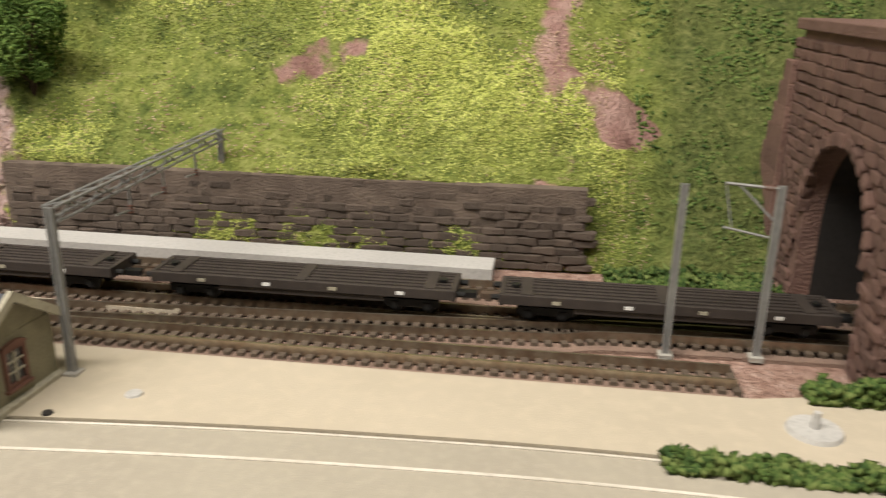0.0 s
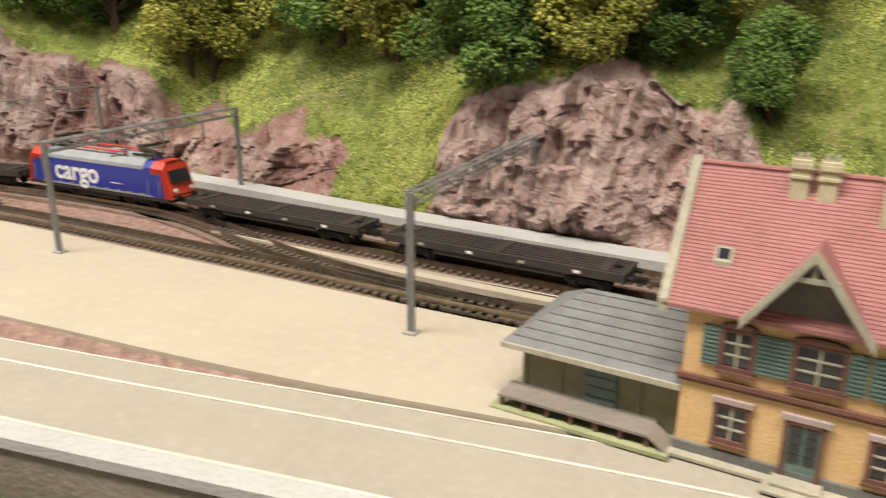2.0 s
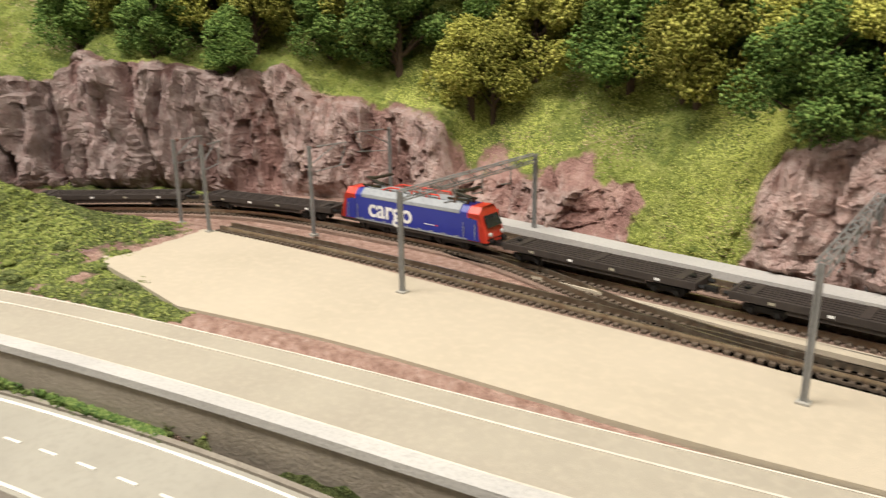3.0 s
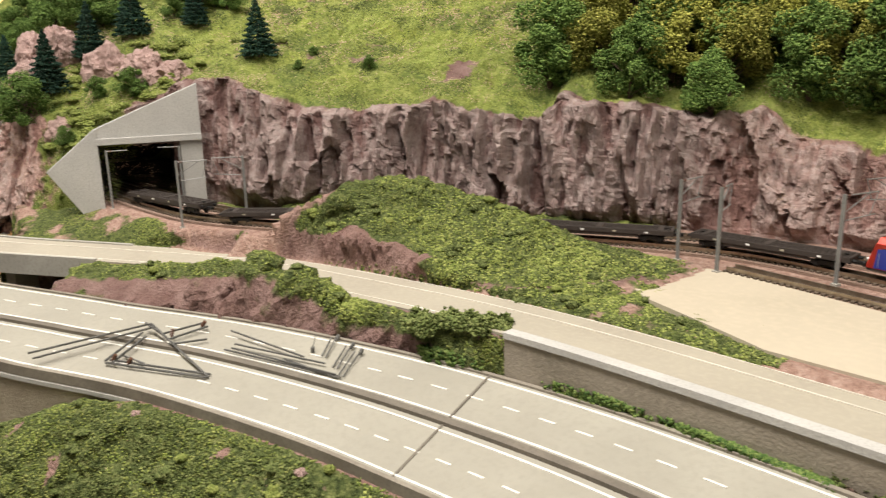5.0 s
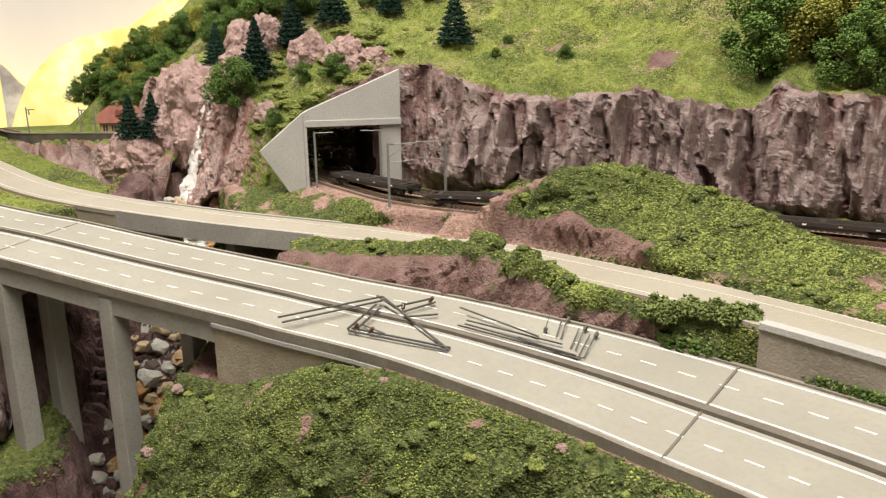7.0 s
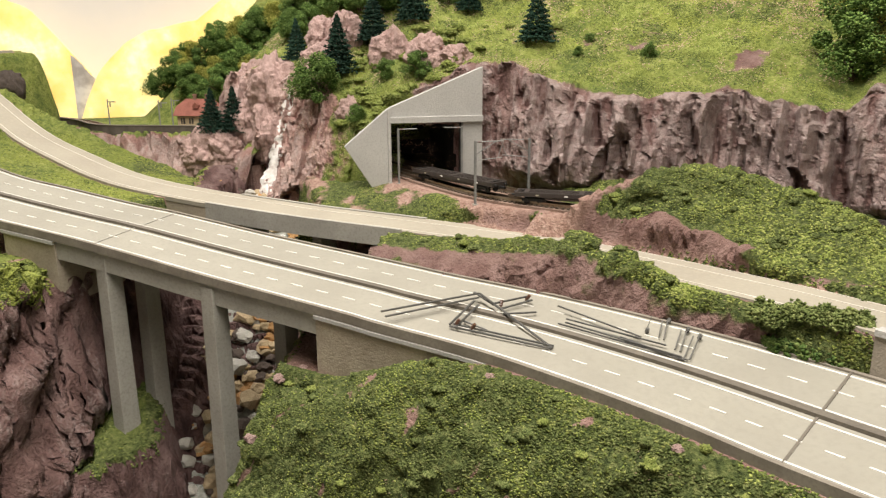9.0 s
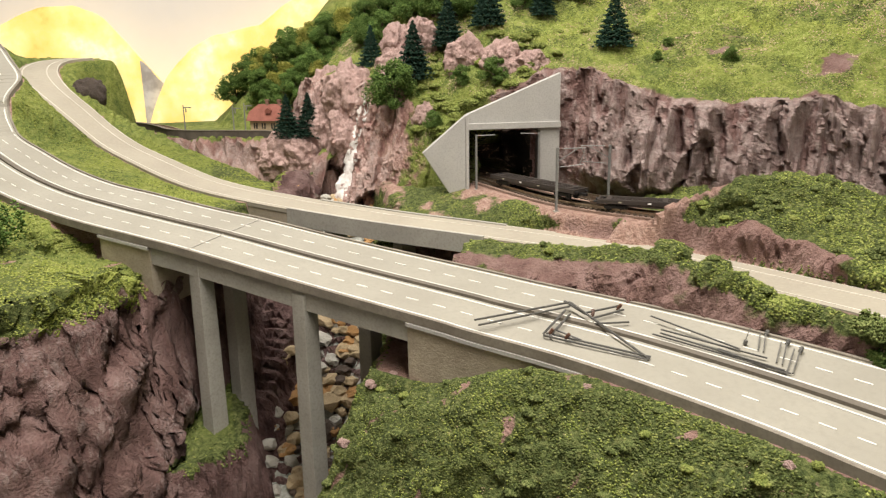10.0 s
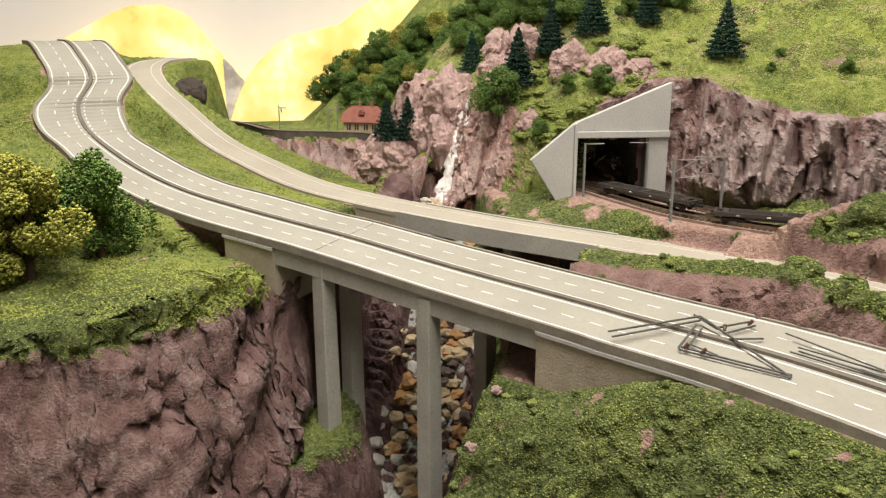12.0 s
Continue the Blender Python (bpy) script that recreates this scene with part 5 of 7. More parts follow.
face([(-0.001, 0.072), (0.0905, 0.072), (0.0905, 0.124), (-0.001, 0.0865)], 0.0, 0.008, "head_wall", "sloping concrete head wall")
face([(0.071, 0.0), (0.0905, 0.0), (0.0905, 0.072), (0.071, 0.072)], 0.0, 0.008, "side_wall")
face([(-0.0025, 0.0), (0.0005, 0.0), (0.0005, 0.087), (-0.0025, 0.0855)], -0.003, 0.011, "corner_post")
part("lintel", Geo().box(-0.001, 0.0905, -0.0035, 0.0, 0.0722, 0.0782, PM), PALE_CONCRETE, west, "projecting lintel beam", bevel=0.0004)
part("wing_wall", Geo().prism([(-0.044, 0.051), (-0.0025, 0.0855), (-0.0025, 0.0), (-0.012, 0.0)], 0.001, 0.008, PM), PALE_CONCRETE, west, "triangular wing wall", bevel=0.0004)
# lining toned dark and closed by an added black sheet, as shade
g = Geo()
g.quad(*[PM @ Vector(p) for p in ((0.0, 0.008, 0), (0.0, 0.2, 0), (0.0, 0.2, 0.072), (0.0, 0.008, 0.072))])
g.quad(*[PM @ Vector(p) for p in ((0.071, 0.008, 0), (0.071, 0.008, 0.072), (0.071, 0.2, 0.072), (0.071, 0.2, 0))])
g.quad(*[PM @ Vector(p) for p in ((0.0, 0.008, 0.072), (0.0, 0.2, 0.072), (0.071, 0.2, 0.072), (0.071, 0.008, 0.072))])
part("bore", g, material("shade_toned_concrete", (0.12, 0.11, 0.10), 0.9), west, "concrete tunnel lining toned grey for the shade inside")
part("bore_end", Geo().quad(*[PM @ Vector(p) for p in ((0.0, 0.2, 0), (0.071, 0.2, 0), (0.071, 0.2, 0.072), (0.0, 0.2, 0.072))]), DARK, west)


# ---------------------------------------------------------------- catenary
def insulator(parent, p, axis=(0, 0, 1)):
    a = Vector(p)
    g = Geo()
    for k in range(3):
        c = a + Vector(axis) * 0.0011 * k
        g.tube(c, c + Vector(axis) * 0.0006, 0.0009, n=8)
    part("insulator", g, TIMBER, parent, "brown insulator")


def mast(x, y, h=0.058, arm=0.022, ang=90.0, label="grey steel catenary mast with a bracket arm", z=0.0, strut=True):
    t = thing("catenary_mast", label, "catenary mast", pose(x, y, z), "catenary masts")
    part("base", Geo().box(-0.0022, 0.0022, -0.0022, 0.0022, 0, 0.0016), CONCRETE, t)
    g = Geo()
    for sx in (-1, 1):
        g.box(sx * 0.0008 - 0.0003, sx * 0.0008 + 0.0003, -0.0008, 0.0008, 0.0, h)
    g.box(-0.0008, 0.0008, -0.0003, 0.0003, 0.0, h)
    part("post", g, STEEL, t)
    if arm:
        m = Matrix.Rotation(math.radians(ang), 4, "Z")
        g = Geo()
        a, b, c = m @ Vector((0, 0, h - 0.001)), m @ Vector((arm, 0, h - 0.0005)), m @ Vector((0, 0, h - 0.012))
        g.tube(a, b, 0.0005, n=6)
        if strut:
            g.tube(c, m @ Vector((arm * 0.75, 0, h - 0.0007)), 0.0004, n=6)
        ar_ = part("bracket_arm", g, STEEL, t)
        if strut:
            part("registration_arm", Geo().tube(m @ Vector((arm * 0.1, 0, h - 0.0165)), m @ Vector((arm * 0.95, 0, h - 0.0145)), 0.0004, n=6).tube(m @ Vector((arm * 0.8, 0, h - 0.0145)), b, 0.0003, n=6), STEEL, ar_)
        insulator(ar_, m @ Vector((0.002, 0, h - 0.001)), m.to_3x3() @ Vector((1, 0, 0)))
    return t


def gantry(a, b, h):
    """A lattice beam across the tracks from the post at a to the post at b."""
    (xa, ya), (xb, yb) = a, b
    t = thing("catenary_gantry", "grey lattice catenary gantry spanning the tracks", "catenary gantry", pose(xa, ya, 0), "catenary gantries")
    v = Vector((xb - xa, yb - ya, 0))
    for k, p in enumerate((Vector((0, 0, 0)), v)):
        g = Geo()
        for sx in (-1, 1):
            g.box(p.x + sx * 0.0009 - 0.0003, p.x + sx * 0.0009 + 0.0003, p.y - 0.0009, p.y + 0.0009, 0, h + 0.002)
        g.box(p.x - 0.0009, p.x + 0.0009, p.y - 0.0003, p.y + 0.0003, 0, h + 0.002)
        part("post", g, STEEL, t)
        part("base", Geo().box(p.x - 0.0024, p.x + 0.0024, p.y - 0.0024, p.y + 0.0024, 0, 0.0016), CONCRETE, t)
    g = Geo()
    d = v.normalized()
    sdv = Vector((-d.y, d.x, 0)) * 0.0019
    up = Vector((0, 0, 0.0022))
    z0 = Vector((0, 0, h))
    for s_ in (-1, 1):
        for u in (-1, 1):
            g.tube(z0 + sdv * s_ + up * u, v + z0 + sdv * s_ + up * u, 0.00045, n=5)
    n_ = 16
    for k in range(n_):
        p, q = v * (k / n_), v * ((k + 1) / n_)
        for s_ in (-1, 1):
            g.tube(z0 + p + sdv * s_ - up * (1 - 2 * (k % 2)), z0 + q + sdv * s_ + up * (1 - 2 * (k % 2)), 0.0003, n=4)
        g.tube(z0 + p + sdv * (1 - 2 * (k % 2)) + up, z0 + q - sdv * (1 - 2 * (k % 2)) + up, 0.0003, n=4)
    part("lattice_beam", g, STEEL, t)
    for fr in (0.35, 0.55, 0.78):
        p = v * fr + z0
        hd = part("drop_bracket", Geo().tube(p - up, p - up - Vector((0, 0, 0.009)), 0.0005, n=6).tube(p - Vector((0, 0, 0.0112)), p - Vector((0, 0, 0.0104)) - d * 0.010, 0.0004, n=6), STEEL, t)
        insulator(hd, p - up - Vector((0, 0, 0.010)))
    return t


gantry((-0.1416, 0.0444), (-0.1474, 0.174), 0.0505)
gantry((-0.3327, 0.0454), (-0.3381, 0.176), 0.0505)
gantry((0.0608, 0.0488), (0.056, 0.178), 0.0505)
mast(-0.5127, 0.0568, ang=110, arm=0.02)
mast(-0.5493, 0.0598, ang=95, arm=0.024)
mast(-0.4511, 0.0926, ang=80, arm=0.028)
mast(-0.47, 0.186, ang=-100, arm=0.03)
mast(0.24, 0.092, ang=95, arm=0.0)
mast(0.269, 0.095, ang=170, arm=0.016)
mast(-0.829, -0.216, ang=75, arm=0.024, z=0.010, h=0.056)
mast(-0.850, -0.155, ang=-105, arm=0.026, z=0.013, h=0.050)
mast(-0.931, -0.2535, ang=75, arm=0.018, z=0.014, h=0.054, strut=False)
mast(-0.924, -0.1915, ang=-105, arm=0.018, z=0.014, h=0.054, strut=False)

# ---------------------------------------------------------------- the train
BLUE = material("blue_paint", (0.018, 0.028, 0.24), 0.3, (0.02, 0.032, 0.26), 60, 900, spec=0.5, colour3=(0.016, 0.025, 0.21))
RED = material("red_paint", (0.62, 0.055, 0.03), 0.32, (0.58, 0.05, 0.028), 60, 900, spec=0.5, colour3=(0.55, 0.05, 0.03))
ROOF_GREY = material("grey_roof_paint", (0.30, 0.32, 0.34), 0.5)
BLACK = material("black_plastic", (0.012, 0.012, 0.012), 0.5)
WAGON_GREY = material("dark_wagon_grey", (0.036, 0.029, 0.026), 0.6, (0.05, 0.04, 0.035), 200, 1500)
BRONZE = material("dark_bronze", (0.05, 0.045, 0.03), 0.4, metal=0.5)
LETTER = material("white_print", (0.82, 0.82, 0.80), 0.5)


def on_track(line, s):
    """The pose of a vehicle whose middle stands at the run s along a track; local x points along the track."""
    run = np.r_[0, np.cumsum(np.linalg.norm(np.diff(line[:, :2], axis=0), axis=1))]
    f_ = lambda u: Vector([float(np.interp(u, run, line[:, k])) for k in range(3)])
    a, b = f_(s - 0.035), f_(s + 0.035)
    d = b - a
    return Matrix.Translation((a + b) / 2 + Vector((0, 0, 0.0042))) @ Matrix.Rotation(math.atan2(d.y, d.x), 4, "Z")


def run_at(line, x):
    run = np.r_[0, np.cumsum(np.linalg.norm(np.diff(line[:, :2], axis=0), axis=1))]
    return float(np.interp(-x, -line[:, 0], run))


def bogie(parent, x, axles, wheel_r=0.0034, half=0.0062):
    b = part("bogie", Geo().box(x - axles - 0.004, x + axles + 0.004, -half - 0.001, -half + 0.0004, 0.0026, 0.0056).box(x - axles - 0.004, x + axles + 0.004, half - 0.0004, half + 0.001, 0.0026, 0.0056)
             .box(x - 0.004, x + 0.004, -half, half, 0.003, 0.006), BLACK, parent, "black bogie frame", bevel=0.0003)
    for a in (-axles, axles):
        for sy in (-1, 1):
            part("wheel", Geo().tube((x + a, sy * 0.0038, wheel_r), (x + a, sy * 0.0052, wheel_r), wheel_r, n=18), BLACK, b, smooth=False)
            part("axle_box", Geo().box(x + a - 0.0012, x + a + 0.0012, sy * (half + 0.0012) - 0.0005, sy * (half + 0.0012) + 0.0005, 0.0022, 0.0046), BLACK, b)
    return b


def text_mesh(body, size, name):
    cu = bpy.data.curves.new(name, "FONT")
    cu.body, cu.size, cu.extrude, cu.align_x, cu.offset = body, size, 0.00012, "CENTER", size * 0.018
    tmp = bpy.data.objects.new(name, cu)
    scene.collection.objects.link(tmp)
    bpy.context.view_layer.update()
    me = bpy.data.meshes.new_from_object(tmp.evaluated_get(bpy.context.evaluated_depsgraph_get()))
    bpy.data.objects.remove(tmp)
    me.materials.clear()
    me.materials.append(LETTER)
    return me


def locomotive(m):
    t = thing("locomotive", "blue and red electric freight locomotive with white lettering", "locomotive", m)
    L, Wd = 0.0568, 0.0093          # half length and half width
    z0, z1, z2 = 0.0072, 0.0232, 0.0268

    def loft(secs):
        g = Geo()
        n = len(secs[0])
        for sec in secs:
            g.v += [Vector(p) for p in sec]
        for i in range(len(secs) - 1):
            for k in range(n):
                a, b = i * n + k, i * n + (k + 1) % n
                g.f.append((a, b, b + n, a + n))
        g.f += [tuple(range(n - 1, -1, -1)), tuple(range((len(secs) - 1) * n, len(secs) * n))]
        return g

    def section(x, w=1.0, top=z1, roof=z2, rw=0.62, lean=0.0):
        return [(x, -Wd * w, z0), (x, Wd * w, z0), (x + lean * 0.2, Wd * w, z0 + 0.006), (x + lean * 0.9, Wd * w * 0.985, top), (x + lean * 1.1, Wd * rw * w, roof), (x + lean * 1.1, -Wd * rw * w, roof), (x + lean * 0.9, -Wd * w * 0.985, top), (x + lean * 0.2, -Wd * w, z0 + 0.006)]

    part("body", loft([section(-0.0440), section(0.0440)]), BLUE, t, "glossy blue body sides", bevel=0.0005)
    part("side_roof", loft([[(x, -Wd * 1.01, z1 - 0.0012), (x, Wd * 1.01, z1 - 0.0012), (x, Wd * 0.985, z1 + 0.001), (x, Wd * 0.66, z2 + 0.0006), (x, -Wd * 0.66, z2 + 0.0006), (x, -Wd * 0.985, z1 + 0.001)] for x in (-0.0385, 0.0385)]), ROOF_GREY, t, "grey ribbed roof side", bevel=0.0003)
    for sg in (-1, 1):
        cab = part("cab", loft([section(sg * 0.0440, 1.0), section(sg * 0.0520, 1.0, lean=0), section(sg * 0.0575, 0.93, lean=-sg * 0.0062)][::sg]), RED, t, "red cab end", bevel=0.0006)
        x_ = lambda z: sg * (0.0579 - max(0, (z - 0.0132)) * 0.50)
        part("windscreen", Geo().quad(*[(x_(z) + sg * 0.0002, y, z) for y, z in ((-0.0074, 0.0156), (0.0074, 0.0156), (0.0070, 0.0222), (-0.0070, 0.0222))][::sg]), GLASS, cab, "dark sloping windscreen")
        for sy in (-1, 1):
            part("cab_side_window", Geo().box(sg * 0.0468 - 0.0013, sg * 0.0468 + 0.0013, sy * (Wd - 0.0004), sy * (Wd + 0.00015), 0.0165, 0.0208), GLASS, cab)
            part("side_flash", slab([(sg * 0.0442, sy * (Wd + 0.0001), z1), (sg * 0.0525, sy * (Wd + 0.0001), z1), (sg * 0.0565, sy * (Wd + 0.0001), z0), (sg * 0.0535, sy * (Wd + 0.0001), z0)], 0.0, I4), RED, cab)
            part("blue_panel", Geo().prism([(sg * 0.0438, z0 + 0.0004), (sg * 0.0525, z0 + 0.0004), (sg * 0.0508, 0.0198), (sg * 0.0438, 0.0206)], sy * (Wd - 0.001), sy * (Wd + 0.0002)), BLUE, cab)
            part("headlamp", Geo().tube((sg * 0.0572, sy * 0.0058, 0.0118), (sg * 0.0584, sy * 0.0058, 0.0118), 0.0012, n=10), LETTER, cab, "round headlamp")
            bf = part("buffer", Geo().tube((sg * 0.0565, sy * 0.0058, 0.0080), (sg * 0.0592, sy * 0.0058, 0.0080), 0.0008, n=8).tube((sg * 0.0592, sy * 0.0058, 0.0080), (sg * 0.0598, sy * 0.0058, 0.0080), 0.0018, n=12), BLACK, cab)
            for xx in (0.0415, 0.0496):
                part("handrail", Geo().tube((sg * xx, sy * (Wd + 0.0006), 0.0085), (sg * xx, sy * (Wd + 0.0006), 0.0175), 0.00025, n=5), ROOF_GREY, cab)
        part("buffer_beam", Geo().box(sg * 0.0560 - 0.0012, sg * 0.0560 + 0.0012, -0.0085, 0.0085, 0.0055, 0.0092), BLACK, cab)
        part("coupler", Geo().box(sg * 0.0600 - 0.0032, sg * 0.0600 + 0.0032, -0.0018, 0.0018, 0.0048, 0.0070), BLACK, t)
        bogie(t, sg * 0.0305, 0.0085, 0.0040)
    part("underframe", Geo().box(-0.0545, 0.0545, -0.0090, 0.0090, 0.0055, 0.0073), WAGON_GREY, t, "dark underframe")
    part("transformer", Geo().box(-0.016, 0.016, -0.0080, 0.0080, 0.0022, 0.0056), BLACK, t, bevel=0.0004)
    part("sill_stripe", Geo().box(-0.044, 0.044, -Wd - 0.00015, Wd + 0.00015, 0.0074, 0.0083), ROOF_GREY, t)
    top = part("roof_equipment", Geo().box(-0.036, 0.036, -0.0050, 0.0050, z2, z2 + 0.0012).box(-0.012, -0.004, -0.004, 0.004, z2 + 0.001, z2 + 0.0026), ROOF_GREY, t, bevel=0.0002)
    for sy in (-1, 1):
        g = Geo().tube((-0.021, sy * 0.0056, z2 + 0.0030), (0.017, sy * 0.0056, z2 + 0.0030), 0.0005, n=6)
        for xx in (-0.021, -0.0115, 0.0, 0.009, 0.017):
            g.tube((xx, sy * 0.0056, z2), (xx, sy * 0.0056, z2 + 0.0030), 0.0004, n=6)
        g.tube((0.017, sy * 0.0056, z2 + 0.003), (0.024, sy * 0.0050, z2 + 0.0006), 0.0005, n=6)
        part("roof_rail", g, RED, top, "red roof busbar rail")
    for xc in (-0.034, 0.034):
        p = part("pantograph", Geo().box(xc - 0.0075, xc + 0.0075, -0.0046, -0.0036, z2 + 0.0016, z2 + 0.0026).box(xc - 0.0075, xc + 0.0075, 0.0036, 0.0046, z2 + 0.0016, z2 + 0.0026)
                 .tube((xc - 0.0065, 0, z2 + 0.003), (xc + 0.0075, 0, z2 + 0.0058), 0.0009, n=6).tube((xc + 0.0075, 0, z2 + 0.0058), (xc - 0.007, 0, z2 + 0.0078), 0.0008, n=6), BRONZE, t, "folded dark pantograph")
        part("collector", Geo().box(xc - 0.0078, xc - 0.0066, -0.0085, 0.0085, z2 + 0.0076, z2 + 0.0086).box(xc - 0.0058, xc - 0.0048, -0.0085, 0.0085, z2 + 0.0076, z2 + 0.0086), BRONZE, p)
        for dx, dy in ((-0.006, -0.003), (-0.006, 0.003), (0.006, -0.003), (0.006, 0.003)):
            part("insulator", Geo().tube((xc + dx, dy, z2), (xc + dx, dy, z2 + 0.0018), 0.0009, n=8), TIMBER, p)
    me = text_mesh("cargo", 0.0160, "lettering")
    for sy in (-1, 1):
        ob = part("lettering", me, LETTER, t, "large white word cargo")
        # the word stands near the leading end on the side that faces the platform
        ob.matrix_local = Matrix.Translation((0.0148 if sy > 0 else -0.0148, sy * (Wd + 0.0001), 0.0108)) @ Matrix.Rotation(math.pi if sy > 0 else 0, 4, "Z") @ Matrix.Rotation(math.pi / 2, 4, "X")
        part("small_print", Geo().box(sy * -0.0195 - 0.0005, sy * -0.0195 + 0.0068, sy * Wd - 0.0001, sy * Wd + 0.0001, 0.0122, 0.0126), LETTER, t)
        part("emblem", Geo().box(sy * -0.0195 - 0.0028, sy * -0.0195 - 0.0010, sy * Wd - 0.0001, sy * Wd + 0.0001, 0.0121, 0.0128), RED, t, "small red emblem")
        g = Geo()
        for k in range(9):
            xx = -0.038 + k * 0.0094
            g.box(xx, xx + 0.0028, sy * (Wd + 0.0001) - 0.00005, sy * (Wd + 0.0001) + 0.0001, 0.0086, 0.0090)
        tagged(part("data_marks", g, ROOF_GREY, t), kind="stuff")
    return t


def flat_wagon(m):
    t = thing("flat_wagon", "empty dark grey container flat wagon", "wagon", m, "flat wagons")
    hl = 0.0552
    for sy in (-1, 1):
        part("side_sill", Geo().box(-hl, hl, sy * 0.0086 - 0.0007, sy * 0.0086 + 0.0007, 0.0068, 0.0104).box(-0.03, 0.03, sy * 0.0082 - 0.0004, sy * 0.0082 + 0.0004, 0.0046, 0.0068), WAGON_GREY, t, "dark steel side sill", bevel=0.0002)
        for k in range(4):
            xx = -0.036 + k * 0.024
            part("data_plate", Geo().box(xx - 0.0014, xx + 0.0014, sy * 0.0094 - 0.0001, sy * 0.0094 + 0.0001, 0.0078, 0.0090), STONE_TRIM if k % 2 else LETTER, t)
    deck = part("deck", Geo().box(-hl, hl, -0.0080, 0.0080, 0.0085, 0.0099), WAGON_GREY, t, "dark slatted deck")
    for k in range(5):
        y = -0.006 + k * 0.003
        part("deck_rib", Geo().box(-hl + 0.002, hl - 0.002, y - 0.0005, y + 0.0005, 0.0099, 0.0104), WAGON_GREY, deck)
    for x in (-0.046, 0.0, 0.046):
        part("cross_beam", Geo().box(x - 0.002, x + 0.002, -0.0085, 0.0085, 0.0099, 0.0107), WAGON_GREY, deck)
    for x in (-0.05, 0.05):
        part("hand_wheel", Geo().tube((x, 0, 0.0104), (x, 0, 0.0112), 0.0016, n=12), BLACK, t)
        part("headstock", Geo().box(x + math.copysign(0.0045, x) - 0.0008, x + math.copysign(0.0045, x) + 0.0008, -0.0085, 0.0085, 0.0062, 0.0104), WAGON_GREY, t)
        bogie(t, math.copysign(0.0395, x), 0.0058, 0.0030)
        part("coupler", Geo().box(x + math.copysign(0.0085, x) - 0.0035, x + math.copysign(0.0085, x) + 0.0035, -0.0016, 0.0016, 0.0052, 0.0072), BARK if x > 0 else BLACK, t)
        for sy in (-1, 1):
            part("buffer", Geo().tube((x + math.copysign(0.005, x), sy * 0.0058, 0.0080), (x + math.copysign(0.0082, x), sy * 0.0058, 0.0080), 0.0011, n=8), BLACK, t)
    return t


S_LOCO = run_at(TRACK_A, -0.386)
loco = locomotive(on_track(TRACK_A, S_LOCO))
PITCH = 0.1255
wagon = flat_wagon(on_track(TRACK_A, S_LOCO - 0.1245))
for k in range(1, 6):
    copy_thing(wagon, on_track(TRACK_A, S_LOCO - 0.1245 - PITCH * k))
for k in range(0, 5):
    copy_thing(wagon, on_track(TRACK_A, S_LOCO + 0.1245 + PITCH * k))

# ---------------------------------------------------------------- trees
rt = np.random.default_rng(11)


def blob_template(seed, n_seg=5):
    """A small ragged lump of foam, about one unit across."""
    bm = bmesh.new()
    bmesh.ops.create_icosphere(bm, subdivisions=1, radius=0.5)
    r = random.Random(seed)
    for v in bm.verts:
        v.co *= r.uniform(0.6, 1.35)
    v = np.array([tuple(x.co) for x in bm.verts])
    f = np.array([[x.index for x in q.verts] for q in bm.faces])
    bm.free()
    return v, f


BLOBS = [blob_template(s) for s in range(6)]
TETRA_V = np.array([(0.5, 0, -0.25), (-0.25, 0.45, -0.25), (-0.25, -0.45, -0.25), (0, 0, 0.55)])
TETRA_F = np.array([(0, 2, 1), (0, 1, 3), (1, 2, 3), (2, 0, 3)])


def scatter(name, places, sizes, mat, seed=0, templates=None, flat=1.0):
    """One mesh of many small lumps at the places."""
    r = np.random.default_rng(seed)
    templates = templates or BLOBS
    vs, fs, off = [], [], 0
    pick = r.integers(0, len(templates), len(places))
    for t, (tv, tf) in enumerate(templates):
        idx = np.where(pick == t)[0]
        if not len(idx):
            continue
        q = r.normal(size=(len(idx), 4))
        q /= np.linalg.norm(q, axis=1)[:, None]
        w, x, y, z = q.T
        R = np.stack([1 - 2 * (y * y + z * z), 2 * (x * y - z * w), 2 * (x * z + y * w), 2 * (x * y + z * w), 1 - 2 * (x * x + z * z), 2 * (y * z - x * w),
                      2 * (x * z - y * w), 2 * (y * z + x * w), 1 - 2 * (x * x + y * y)], 1).reshape(-1, 3, 3)
        v = np.einsum("nij,kj->nki", R, tv) * np.asarray(sizes)[idx][:, None, None]
        v[..., 2] *= flat
        v += np.asarray(places)[idx][:, None, :]
        f = tf[None] + (np.arange(len(idx)) * len(tv))[:, None, None] + off
        vs.append(v.reshape(-1, 3)), fs.append(f.reshape(-1, tf.shape[1]))
        off += len(idx) * len(tv)
    V, F = np.concatenate(vs), np.concatenate(fs)
    me = bpy.data.meshes.new(name)
    me.vertices.add(len(V))
    me.vertices.foreach_set("co", V.astype(np.float32).ravel())
    me.loops.add(F.size)
    me.loops.foreach_set("vertex_index", F.astype(np.int32).ravel())
    me.polygons.add(len(F))
    me.polygons.foreach_set("loop_start", np.arange(0, F.size, F.shape[1], dtype=np.int32))
    me.materials.append(mat)
    me.update(calc_edges=True)
    return me


